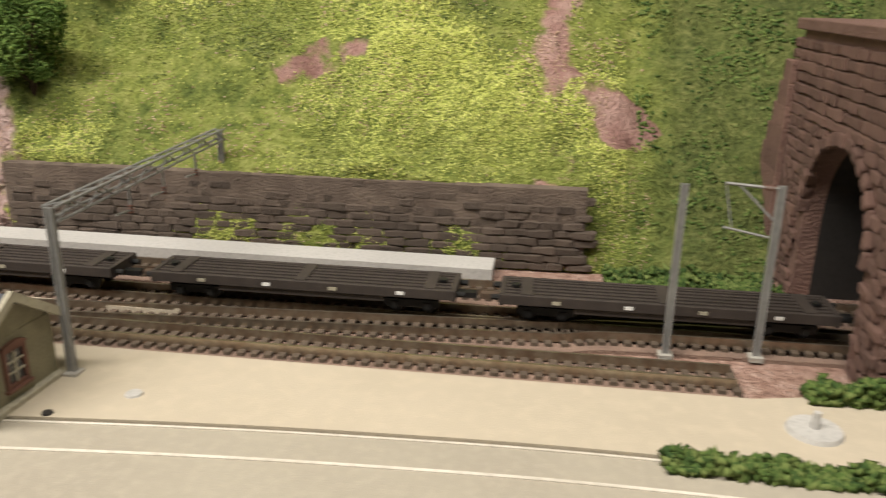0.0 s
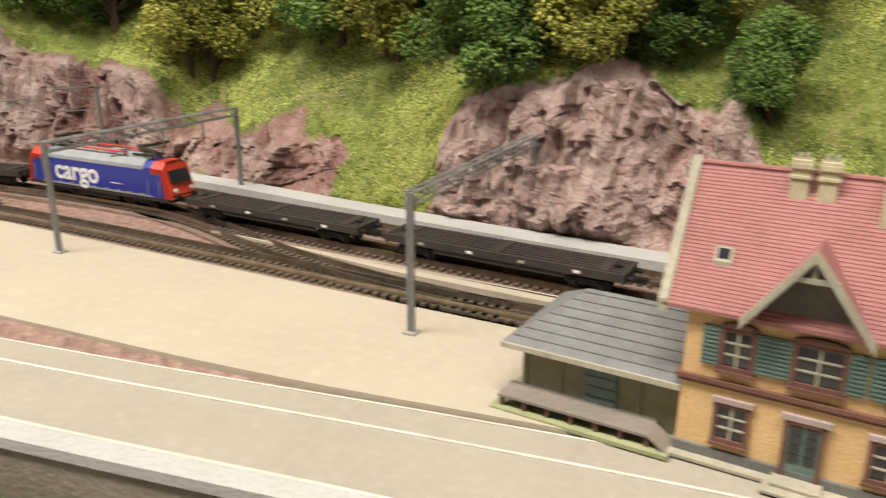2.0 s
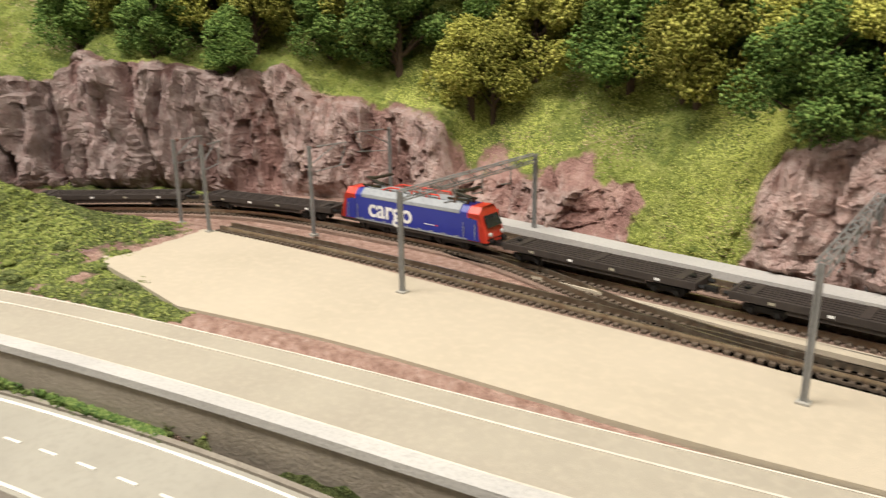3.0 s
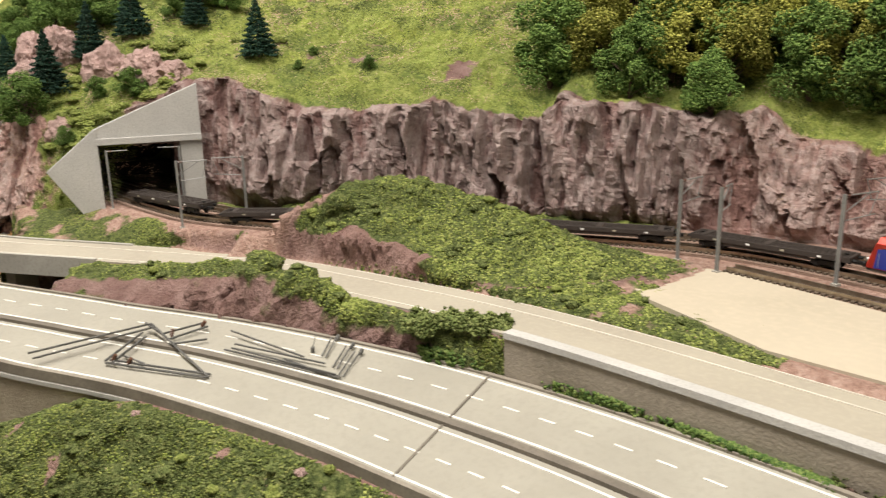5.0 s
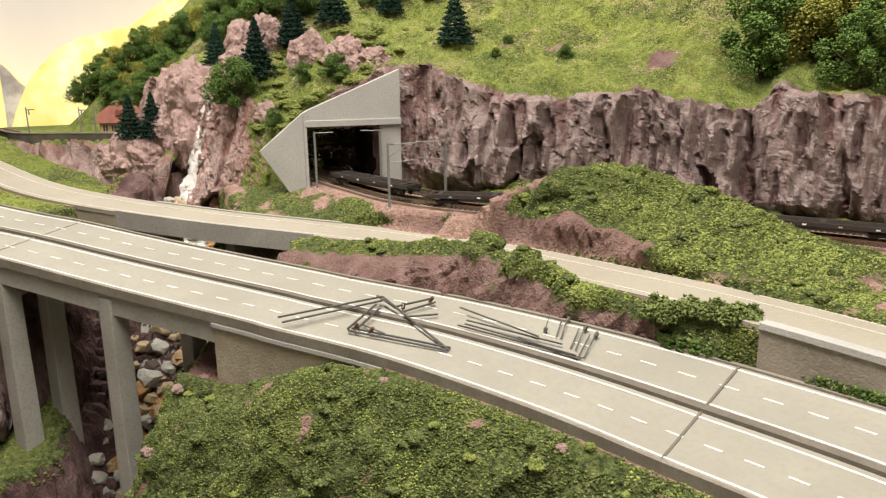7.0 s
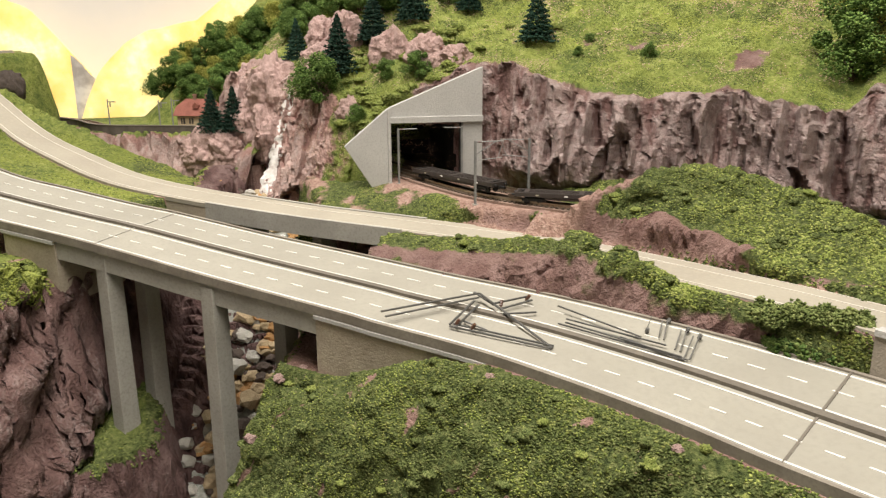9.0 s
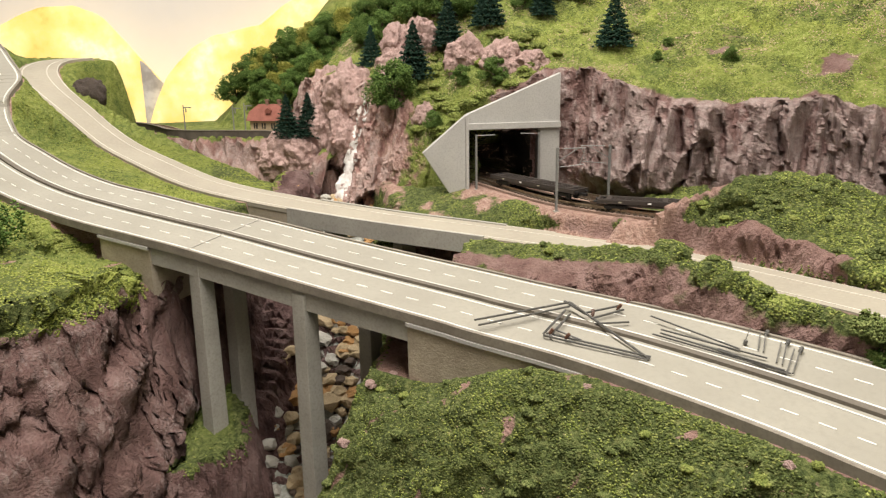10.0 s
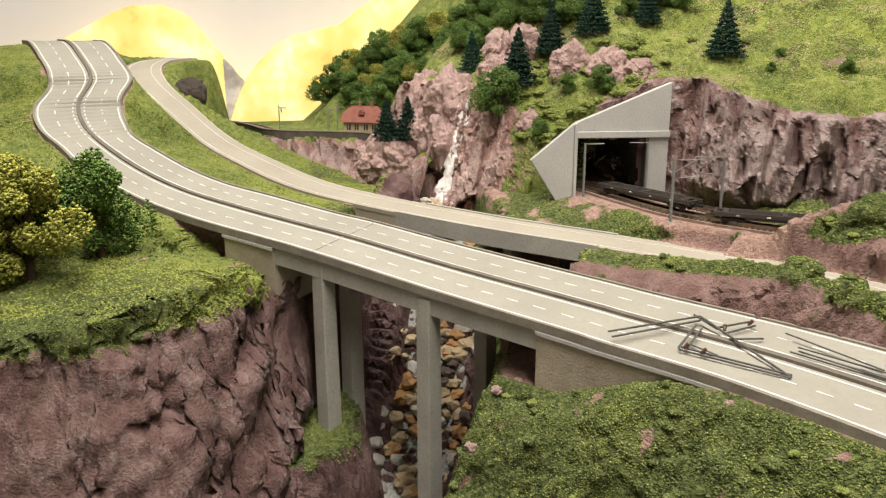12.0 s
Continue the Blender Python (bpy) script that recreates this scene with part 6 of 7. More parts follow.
def foliage_material(name, dark, mid, light):
    """Leaf foam whose single flakes differ in shade."""
    m = bpy.data.materials.new(name)
    m.use_nodes = True
    n, l = m.node_tree.nodes, m.node_tree.links
    b = n["Principled BSDF"]
    b.inputs["Roughness"].default_value, b.inputs["Specular IOR Level"].default_value = 0.9, 0.15
    g = n.new("ShaderNodeNewGeometry")
    r = n.new("ShaderNodeValToRGB")
    e = r.color_ramp.elements
    e[0].position, e[0].color, e[1].position, e[1].color = 0.0, (*dark, 1), 1.0, (*light, 1)
    e.new(0.5).color = (*mid, 1)
    l.new(g.outputs["Random Per Island"], r.inputs[0])
    o = n.new("ShaderNodeObjectInfo")
    h = n.new("ShaderNodeHueSaturation")
    a = n.new("ShaderNodeMapRange")
    a.inputs[3].default_value, a.inputs[4].default_value = 0.8, 1.25
    l.new(o.outputs["Random"], a.inputs[0])
    l.new(a.outputs[0], h.inputs["Value"])
    l.new(r.outputs[0], h.inputs["Color"])
    l.new(h.outputs[0], b.inputs["Base Color"])
    return m


LEAF_A = foliage_material("leaf_deep_green", (0.042, 0.085, 0.020), (0.108, 0.180, 0.042), (0.205, 0.295, 0.080))
LEAF_B = foliage_material("leaf_olive", (0.135, 0.148, 0.026), (0.31, 0.315, 0.064), (0.50, 0.48, 0.125))
LEAF_C = foliage_material("needle_green", (0.006, 0.02, 0.012), (0.016, 0.042, 0.028), (0.04, 0.075, 0.05))
TUFT_A = foliage_material("tuft_green", (0.050, 0.066, 0.020), (0.112, 0.142, 0.045), (0.215, 0.240, 0.090))
TUFT_B = foliage_material("tuft_yellow", (0.125, 0.165, 0.036), (0.205, 0.245, 0.058), (0.32, 0.345, 0.108))
TUFT_C = foliage_material("tuft_olive", (0.105, 0.135, 0.033), (0.180, 0.215, 0.056), (0.28, 0.300, 0.092))
TUFT_F = foliage_material("tuft_meadow", (0.225, 0.275, 0.055), (0.32, 0.365, 0.082), (0.42, 0.44, 0.135))
TUFT_G = foliage_material("tuft_sunny", (0.30, 0.35, 0.075), (0.44, 0.475, 0.125), (0.57, 0.575, 0.20))
TUFT_D = foliage_material("tuft_dry", (0.25, 0.165, 0.115), (0.40, 0.28, 0.20), (0.54, 0.42, 0.32))


def broadleaf(seed, leaf):
    """A tree of unit height: trunk, limbs, and a crown of foam lumps built from flakes."""
    r = np.random.default_rng(seed)
    g = Geo()
    g.tube((0, 0, -0.05), (0.01, 0.0, 0.45), 0.035, 0.02, 8)
    lobes = []
    for k in range(20):
        a, u = r.uniform(0, 6.28), r.uniform(0, 1)
        zc = 0.20 + 0.62 * u + r.uniform(-0.05, 0.05)
        rad = (0.27 + 0.09 * r.normal()) * (1 - 0.55 * abs(u - 0.35) ** 1.2)
        c = np.array([math.cos(a) * rad, math.sin(a) * rad, zc])
        lobes.append((c, r.uniform(0.085, 0.19)))
        g.tube((0, 0, max(0.1, zc - 0.22)), tuple(c * np.array([0.7, 0.7, 1]) - np.array([0, 0, 0.03])), 0.012, 0.006, 5)
    lobes.append((np.array([0, 0, 0.86]), 0.14))
    pts, sz = [], []
    for c, rad in lobes:
        n_ = 380
        d = r.normal(size=(n_, 3))
        d /= np.linalg.norm(d, axis=1)[:, None]
        q = c + d * rad * (r.uniform(0.55, 1.08, (n_, 1)))
        pts.append(q)
        sz.append(r.uniform(0.014, 0.036, n_))
    pts, sz = np.concatenate(pts), np.concatenate(sz)
    keep = pts[:, 2] > 0.03
    me_c = scatter("crown", pts[keep], sz[keep] * 1.15, leaf, seed, [(TETRA_V, TETRA_F), (TETRA_V * np.array([1.5, 0.8, 0.7]), TETRA_F)] )
    return g.mesh("trunk", BARK), me_c


def conifer(seed):
    r = np.random.default_rng(seed)
    g = Geo().tube((0, 0, -0.05), (0, 0, 0.95), 0.022, 0.004, 7)
    pts, sz = [], []
    for k in range(2600):
        u = r.uniform(0, 1) ** 0.7
        zc = 0.98 - 0.9 * u
        tier = 0.82 + 0.18 * math.cos(u * 11 * 6.28)
        rad = 0.29 * (u * 0.95 + 0.05) * tier * math.sqrt(r.uniform(0.15, 1.0))
        a = r.uniform(0, 6.28)
        pts.append((math.cos(a) * rad, math.sin(a) * rad, zc - 0.12 * rad))
        sz.append(r.uniform(0.018, 0.038) * (0.6 + 0.5 * u))
    me_c = scatter("crown", np.array(pts), np.array(sz) * 1.2, LEAF_C, seed, [(TETRA_V * np.array([1.6, 0.9, 0.6]), TETRA_F)])
    return g.mesh("trunk", BARK), me_c


TREES = {"d": [broadleaf(s, LEAF_A) for s in (1, 2, 3)], "o": [broadleaf(s, LEAF_B) for s in (4, 5, 6)], "c": [conifer(s) for s in (7, 8)]}
WORDS = {"d": ("broadleaf_tree", "dense dark green foam-foliage tree on the hillside", "tree"), "o": ("broadleaf_tree", "bushy olive-green foam-foliage tree on the hillside", "tree"),
         "c": ("conifer", "small dark blue-green conifer on the hillside", "conifer")}


def tree(kind, x, y, z, h, wide=1.0, k=0):
    nm, lab, cat = WORDS[kind]
    t = thing(nm, lab, cat, pose(x, y, z, 0, 0, (k * 77) % 360) @ Matrix.Diagonal((h * wide, h * wide, h, 1)), "trees on the slopes")
    tm, cm = TREES[kind][k % len(TREES[kind])]
    part("trunk", tm, BARK, t), part("crown", cm, None, t)
    return t


def hill_at(x, y):
    """Height of the hillside over a place, from its own mesh."""
    d = (HILL[..., 0] - x) ** 2 + (HILL[..., 1] - y) ** 2
    k = np.unravel_index(np.argmin(d), d.shape)
    return float(HILL[k][2])


def ground_at(x, y):
    d = (GROUND[..., 0] - x) ** 2 + (GROUND[..., 1] - y) ** 2
    k = np.unravel_index(np.argmin(d), d.shape)
    return float(GROUND[k][2])


# x, y, height of the trees on the long hillside; kind by letter
ROW_D = [(-0.047, 0.203, 0.046), (-0.095, 0.215, 0.05), (-0.185, 0.198, 0.066), (-0.335, 0.262, 0.06), (-0.666, 0.124, 0.06), (-0.504, 0.236, 0.085), (-0.317, 0.258, 0.075),
         (-0.748, 0.104, 0.075), (-0.642, 0.217, 0.085), (-0.669, 0.175, 0.075), (-0.14, 0.23, 0.06), (-0.22, 0.25, 0.07), (-0.45, 0.28, 0.08), (-0.56, 0.27, 0.085), (-0.70, 0.22, 0.085), (-0.61, 0.158, 0.05), (-0.57, 0.225, 0.07), (-0.64, 0.28, 0.09), (-0.25, 0.275, 0.07), (-0.16, 0.25, 0.06), (-0.48, 0.30, 0.08), (-0.78, 0.21, 0.085), (-0.05, 0.25, 0.05)]
ROW_O = [(-0.127, 0.203, 0.052), (-0.277, 0.250, 0.062), (-0.419, 0.245, 0.062), (-0.60, 0.238, 0.075), (-0.434, 0.238, 0.066), (-0.396, 0.265, 0.075), (-0.266, 0.246, 0.078),
         (-0.162, 0.210, 0.066), (-0.59, 0.255, 0.07), (-0.718, 0.135, 0.072), (-0.66, 0.182, 0.075), (-0.08, 0.225, 0.05), (-0.36, 0.285, 0.08), (-0.52, 0.28, 0.08), (-0.775, 0.16, 0.08), (-0.545, 0.245, 0.07), (-0.68, 0.25, 0.085), (-0.62, 0.19, 0.07), (-0.40, 0.30, 0.08), (-0.20, 0.235, 0.065), (-0.11, 0.245, 0.055), (-0.73, 0.18, 0.08), (-0.30, 0.28, 0.075)]
for kind, row in (("d", ROW_D), ("o", ROW_O)):
    for k, (x, y, h) in enumerate(row):
        tree(kind, x, y, hill_at(x, y) - 0.004, h * 1.14, 1.06, k)
# the far hill by the waterfall
def far_at(x, y):
    return float(far_height(np.array([[x]]), np.array([[y]]))[0][0, 0])


for k, (x, y, h) in enumerate([(-0.955, -0.098, 0.060), (-1.06, -0.280, 0.066), (-1.08, -0.235, 0.06), (-1.06, -0.195, 0.062), (-1.14, -0.31, 0.05), (-1.06, -0.13, 0.05)]):
    tree("c", x, y, hill_at(x, y) - 0.003, h, 1.35, k)
for k, (x, y, h) in enumerate([(-1.160, -0.384, 0.056), (-1.172, -0.408, 0.054)]):
    tree("c", x, y, 0.045, h, 1.35, k)
for k, (x, y, h) in enumerate([(-1.043, -0.305, 0.060), (-1.12, -0.24, 0.05), (-1.15, -0.26, 0.05), (-1.10, -0.20, 0.05), (-1.17, -0.29, 0.045), (-1.08, -0.12, 0.05), (-1.13, -0.16, 0.06), (-1.11, -0.215, 0.05), (-1.075, -0.145, 0.032), (-1.06, -0.095, 0.042), (-1.24, -0.27, 0.048), (-1.27, -0.25, 0.048), (-1.20, -0.25, 0.05), (-1.16, -0.235, 0.05),
                                (-1.30, -0.25, 0.045), (-1.22, -0.30, 0.042), (-1.27, -0.29, 0.042), (-0.985, -0.215, 0.03), (-0.879, -0.014, 0.017), (-0.936, -0.047, 0.012), (-0.91, -0.075, 0.012), (-0.99, -0.28, 0.02), (-1.005, -0.245, 0.022)]):
    tree("d", x, y, hill_at(x, y) - 0.003, h, 1.15, k)
rf = np.random.default_rng(3)
for k in range(64):
    y = -0.448 + 0.30 * (k % 23) / 22 + rf.uniform(-0.008, 0.008)
    x = (-1.475, -1.43, -1.39, -1.35)[k // 23] + 0.20 * (k % 23) / 22 + rf.uniform(-0.015, 0.015)
    if y + 0.487 - 0.97 * (x + 1.45) > 0.03:
        tree("do"[k % 4 == 3], x, y, far_at(x, y) - 0.006, rf.uniform(0.042, 0.058), 1.15, k)
# bushes by the highway on the west bank
tree("o", -0.875, -0.738, ground_at(-0.875, -0.738) - 0.004, 0.100, 1.10, 1)
tree("o", -0.90, -0.765, ground_at(-0.90, -0.765) - 0.004, 0.098, 1.05, 2)
tree("d", -0.905, -0.690, ground_at(-0.905, -0.69) - 0.004, 0.094, 1.0, 0)
tree("d", -0.86, -0.772, ground_at(-0.86, -0.772) - 0.004, 0.05, 1.1, 2)
tree("d", -1.24, -0.875, ground_at(-1.24, -0.875), 0.05, 1.2, 1)
tree("o", -1.17, -0.855, ground_at(-1.17, -0.855), 0.04, 1.2, 2)

# ---------------------------------------------------------------- foam grass
def sample_mesh(p, weight, count, seed):
    """Random places on a grid of points, as often as the weight says."""
    r = np.random.default_rng(seed)
    e1 = np.linalg.norm(np.diff(p, axis=0)[:, :-1], axis=-1)
    e2 = np.linalg.norm(np.diff(p, axis=1)[:-1], axis=-1)
    w = np.clip(weight[:-1, :-1], 0, None) * e1 * e2
    c = np.cumsum(w.ravel())
    k = np.searchsorted(c, r.uniform(0, c[-1], count))
    i, j = np.unravel_index(np.clip(k, 0, w.size - 1), w.shape)
    u, v = r.uniform(0, 1, (2, count, 1))
    return p[i, j] * (1 - u) * (1 - v) + p[i + 1, j] * u * (1 - v) + p[i, j + 1] * (1 - u) * v + p[i + 1, j + 1] * u * v


def foam(name, p, green, count, size, mat, seed, label, lump=40, thresh=0.55, gain=1.9):
    q = fbm(p, lump, 3)
    w = (green > thresh) * np.clip((0.3 if gain < 3 else -0.2) + gain * q, 0.02, 1.4)
    pts = sample_mesh(p, w, count, seed)
    r = np.random.default_rng(seed)
    me = scatter(name, pts, r.uniform(0.6, 1.4, count) * size, mat, seed, [(TETRA_V * np.array([1.3, 1.0, 0.8]), TETRA_F), (TETRA_V * np.array([0.9, 1.4, 0.7]), TETRA_F)], 0.75)
    tagged(part(name, me, mat, None), label, "foliage", kind="stuff")


gx0 = (GROUND[..., 0] > -1.5) & (GROUND[..., 0] < -0.3)
near = gx0 & (GROUND[..., 0] > -1.02)
bankm = gx0 & (GROUND[..., 0] <= -0.80) & (GROUND[..., 1] < -0.42)
kn = np.where(near & ~bankm, GROUND_GREEN, 0)
foam("foam_foliage", GROUND, kn, 150000, 0.0023, TUFT_A, 21, "green ground foam on the knolls", 55)
foam("foam_foliage", GROUND, kn, 60000, 0.0022, TUFT_C, 22, "yellow-green ground foam on the knolls", 15)
foam("foam_foliage", GROUND, kn, 36000, 0.0020, TUFT_B, 61, "pale green patches of ground foam on the knolls", 28, gain=4.0)
foam("dry_scrub", GROUND, np.where(near & ~bankm & (GROUND_GREEN > 0.1), 1.0, 0), 40000, 0.0018, TUFT_D, 28, "dry pinkish scrub on the knolls", 24, gain=3.2)
foam("foam_foliage", GROUND, np.where(bankm, GROUND_GREEN, 0), 22000, 0.0024, TUFT_C, 23, "green ground foam on the bank", 22)
foam("foam_foliage", GROUND, np.where(bankm, GROUND_GREEN, 0), 12000, 0.0026, TUFT_A, 24, "dark green ground foam on the bank", 30)
foam("foam_foliage", GROUND, np.where(bankm & (GROUND[..., 2] > -0.1), GROUND_GREEN, 0), 110000, 0.0020, TUFT_F, 38, "yellow-green ground foam on the bank", 12)
hn = kn * (near_line(GROUND[..., 0], GROUND[..., 1], HIGHWAY)[1] < 0)
foam("foam_foliage", GROUND, hn, 26000, 0.0022, TUFT_C, 29, "yellow-green ground foam between the roads", 16)
hm = (HILL[..., 2] < 0.24) & (HILL[..., 0] < 0.245)
foam("foam_foliage", HILL, np.where(hm, HILL_GREEN, 0), 34000, 0.0024, TUFT_A, 25, "dark green ground foam on the hillside", 26, gain=3.5)
foam("foam_foliage", HILL, np.where(hm, HILL_GREEN, 0), 110000, 0.0020, TUFT_B, 26, "yellow-green ground foam on the hillside", 14, gain=3.0)
foam("foam_foliage", HILL, np.where(hm, HILL_GREEN, 0), 70000, 0.0021, TUFT_C, 34, "olive ground foam on the hillside", 24, gain=3.5)
foam("foam_foliage", HILL, np.where(hm & (HILL[..., 0] < -0.72), HILL_GREEN, 0), 40000, 0.0021, TUFT_A, 59, "dark green patches of ground foam above the cliffs", 34, gain=4.0)
foam("dry_scrub", HILL, np.where(hm & (HILL[..., 0] < -0.72) & (HILL_GREEN > 0.3), 1.0, 0), 9000, 0.0020, TUFT_D, 60, "brown scrub above the cliffs", 30, gain=4.5)
foam("foam_foliage", HILL, np.where(hm & (HILL[..., 0] < -0.50), HILL_GREEN, 0), 60000, 0.0019, TUFT_F, 58, "bright yellow-green ground foam above the cliffs", 22, gain=4.0)
foam("foam_foliage", HILL, np.where(hm & (HILL[..., 0] > -0.50) & (HILL[..., 0] < 0.235), HILL_GREEN, 0), 120000, 0.0020, TUFT_G, 57, "bright yellow-green ground foam behind the station", 12)
foam("dry_scrub", HILL, np.where(hm & (HILL_GREEN > 0.2), 1.0, 0), 26000, 0.0020, TUFT_D, 27, "dry pinkish scrub on the hillside", 20, gain=3.5)
# low bushes along the foot of the retaining wall
wl = HIGHWAY[(HIGHWAY[:, 0] < -0.33) & (HIGHWAY[:, 0] > -0.53)]
rb = np.random.default_rng(31)
ii = rb.integers(0, len(wl), 17000)
off_ = -(HALF + 0.001 + 0.006 * rb.uniform(0, 1, 17000) ** 1.5 * (1 + 0.6 * np.sin(ii * 0.9)))
keep = np.sin(ii * 0.55) + np.sin(ii * 0.23 + 1) + 0.1 > rb.uniform(-0.9, 1.1, 17000)
sd_ = side(wl)[ii]
pt = np.stack([wl[ii, 0] + sd_[:, 0] * off_ + rb.normal(0, 0.003, 17000), wl[ii, 1] + sd_[:, 1] * off_, wl[ii, 2] + HALF * wl[ii, 3] + 0.0002 + 0.0065 * rb.uniform(0, 1, 17000) ** 2 * smooth01((-wl[ii, 0] - 0.30) / 0.15)], 1)[keep]
TUFT_E = foliage_material("tuft_bush", (0.03, 0.06, 0.018), (0.075, 0.12, 0.03), (0.15, 0.19, 0.06))
me = scatter("verge_foliage", pt, rb.uniform(0.0018, 0.0036, len(pt)), TUFT_E, 32, [(TETRA_V * np.array([1.3, 1.0, 0.8]), TETRA_F)])
tagged(part("verge_foliage", me, TUFT_E, None), "dark green bushes along the foot of the retaining wall", "foliage", kind="stuff")
# dark bushes round the stone portal and on the platform's edge
foam("portal_foliage", HILL, np.where(HILL[..., 0] > 0.238, 1.0, 0), 34000, 0.0040, TUFT_E, 33, "dark green ground foam beside the stone portal", 40)


def bush_strip(name, n_, xa, xb, ya, yb, z, high, seed, label):
    r = np.random.default_rng(seed)
    x, y = r.uniform(xa, xb, n_), r.uniform(ya, yb, n_)
    hh = high * np.clip(0.4 + 1.2 * fbm(np.stack([x, y, 0 * x], -1), 60, 2), 0.05, 1)
    pts = np.stack([x, y, z + hh * r.uniform(0, 1, n_)], 1)
    me = scatter(name, pts, r.uniform(0.0018, 0.0038, n_), TUFT_E, seed, [(TETRA_V * np.array([1.3, 1.0, 0.8]), TETRA_F)])
    tagged(part(name, me, TUFT_E, None), label, "foliage", kind="stuff")


def clump(name, spots, mat, seed, label):
    """Low rounded shrubs of foam flakes; a spot is x, y, z, breadth, height."""
    r = np.random.default_rng(seed)
    pts, sz = [], []
    for x, y, z, w, h in spots:
        n_ = int(150 + 2.4e6 * w * h)
        d = r.normal(size=(n_, 3))
        d /= np.linalg.norm(d, axis=1)[:, None]
        d[:, 2] = np.abs(d[:, 2])
        bump_ = 1 + 0.35 * fbm(d + x * 90, 2.2, 2)
        pts.append(np.array([x, y, z]) + d * np.array([w, w, h]) * (bump_ * r.uniform(0.6, 1.0, n_))[:, None])
        sz.append(r.uniform(0.0014, 0.0030, n_))
    pts, sz = np.concatenate(pts), np.concatenate(sz)
    me = scatter(name, pts, sz, mat, seed, [(TETRA_V * np.array([1.3, 1.0, 0.8]), TETRA_F)])
    tagged(part(name, me, mat, None), label, "foliage", kind="stuff")


rc = np.random.default_rng(51)
spots_end = [(-0.512 - 0.048 * u + rc.normal(0, 0.002), -0.116 - 0.030 * u + rc.normal(0, 0.004), ground_at(-0.512 - 0.048 * u, -0.116 - 0.030 * u) - 0.001, rc.uniform(0.004, 0.008), rc.uniform(0.005, 0.011)) for u in rc.uniform(0, 1, 26)]
clump("bush_foliage", spots_end, TUFT_A, 52, "green bushes at the end of the retaining wall")
i_, j_ = np.where((HILL_GREEN > 0.55) & (HILL[..., 0] < -0.965) & (HILL[..., 0] > -1.08) & (HILL[..., 2] < 0.165) & (HILL[..., 2] > 0.05) & (HILL[..., 1] < 0.0))
pick = rc.choice(len(i_), 90, replace=False)
hill_spots = [(*HILL[i_[k], j_[k]], rc.uniform(0.004, 0.011), rc.uniform(0.0025, 0.006)) for k in pick]
clump("bush_foliage", hill_spots[:30], TUFT_C, 53, "low green shrubs on the slope above the tunnel")
clump("bush_foliage", hill_spots[30:70], TUFT_B, 54, "low yellow-green shrubs on the slope above the tunnel")
i_, j_ = np.where((GROUND_GREEN > 0.7) & (GROUND[..., 0] < -0.45) & (GROUND[..., 0] > -0.80) & (GROUND[..., 1] < -0.02) & (GROUND[..., 2] > -0.14))
pick = rc.choice(len(i_), 110, replace=False)
knoll_spots = [(*GROUND[i_[k], j_[k]], rc.uniform(0.002, 0.0045), rc.uniform(0.001, 0.0028)) for k in pick]
clump("bush_foliage", knoll_spots[:80], TUFT_A, 55, "small tufts of green foam foliage on the knolls")
clump("bush_foliage", knoll_spots[80:], TUFT_C, 56, "small tufts of yellow-green foam foliage on the knolls")
bush_strip("bush_foliage", 3000, 0.278, 0.36, 0.066, 0.076, 0.0005, 0.012, 35, "dark bushes at the foot of the stone portal")
bush_strip("bush_foliage", 1600, 0.232, 0.36, 0.0255, 0.0335, 0.0005, 0.005, 36, "low green bushes on the edge of the platform")
bush_strip("bush_foliage", 1500, 0.225, 0.292, 0.148, 0.170, 0.0, 0.008, 37, "green bushes beside the portal track")
base = thing("lamp_base", "pale grey round concrete lamp base on the platform", "lamp base", pose(0.274, 0.051, 0.0008))
part("disc", Geo().tube((0, 0, 0), (0, 0, 0.0012), 0.0075, 0.007, 24), PALE_CONCRETE, base)
part("stub", Geo().tube((0, 0, 0.001), (0, 0, 0.006), 0.0012, 0.0010, 10), PALE_CONCRETE, base)
for x, y, r_, m_, lb, nm in ((0.0674, 0.0263, 0.0016, DARK, "small dark drain cover set in the platform", "drain_cover"), (0.085, 0.040, 0.0026, PALE_CONCRETE, "white paint chip on the sand platform", "paint_mark")):
    ob = part(nm, Geo().tube((x, y, 0.0008), (x, y, 0.0013), r_, r_ * 0.9, 12), m_, None)
    tagged(ob, lb, nm.replace("_", " "))

# ---------------------------------------------------------------- rocks and water
def rock_mesh(name, seed, mat, squash=0.8, rough=0.35, sub=3):
    """A knobbly stone, about one unit across."""
    bm = bmesh.new()
    bmesh.ops.create_icosphere(bm, subdivisions=sub, radius=0.5)
    v = np.array([tuple(q.co) for q in bm.verts])
    u = v / np.linalg.norm(v, axis=1)[:, None]
    r = 0.5 * (1 + rough * fbm(u + seed * 3.7, 1.6, 3) + 0.12 * facets(u + seed, 1.5) + 0.06 * facets(u + seed, 3.6, seed=3) + 0.05 * fbm(u + seed, 7, 3, True))
    v = u * r[:, None] * np.array([1, 0.85, squash])
    f = [[q.index for q in fc.verts] for fc in bm.faces]
    bm.free()
    return mesh_from(name, v, f, mat, False)


PINK_ROCK = material("pink_rock", (0.50, 0.34, 0.31), 0.9, (0.36, 0.235, 0.215), 18, 260, 0.7, 300, colour3=(0.62, 0.50, 0.46))
ROCKS = [rock_mesh("rock_outcrop", s, PINK_ROCK, 0.95, 0.4, 5) for s in range(4)]
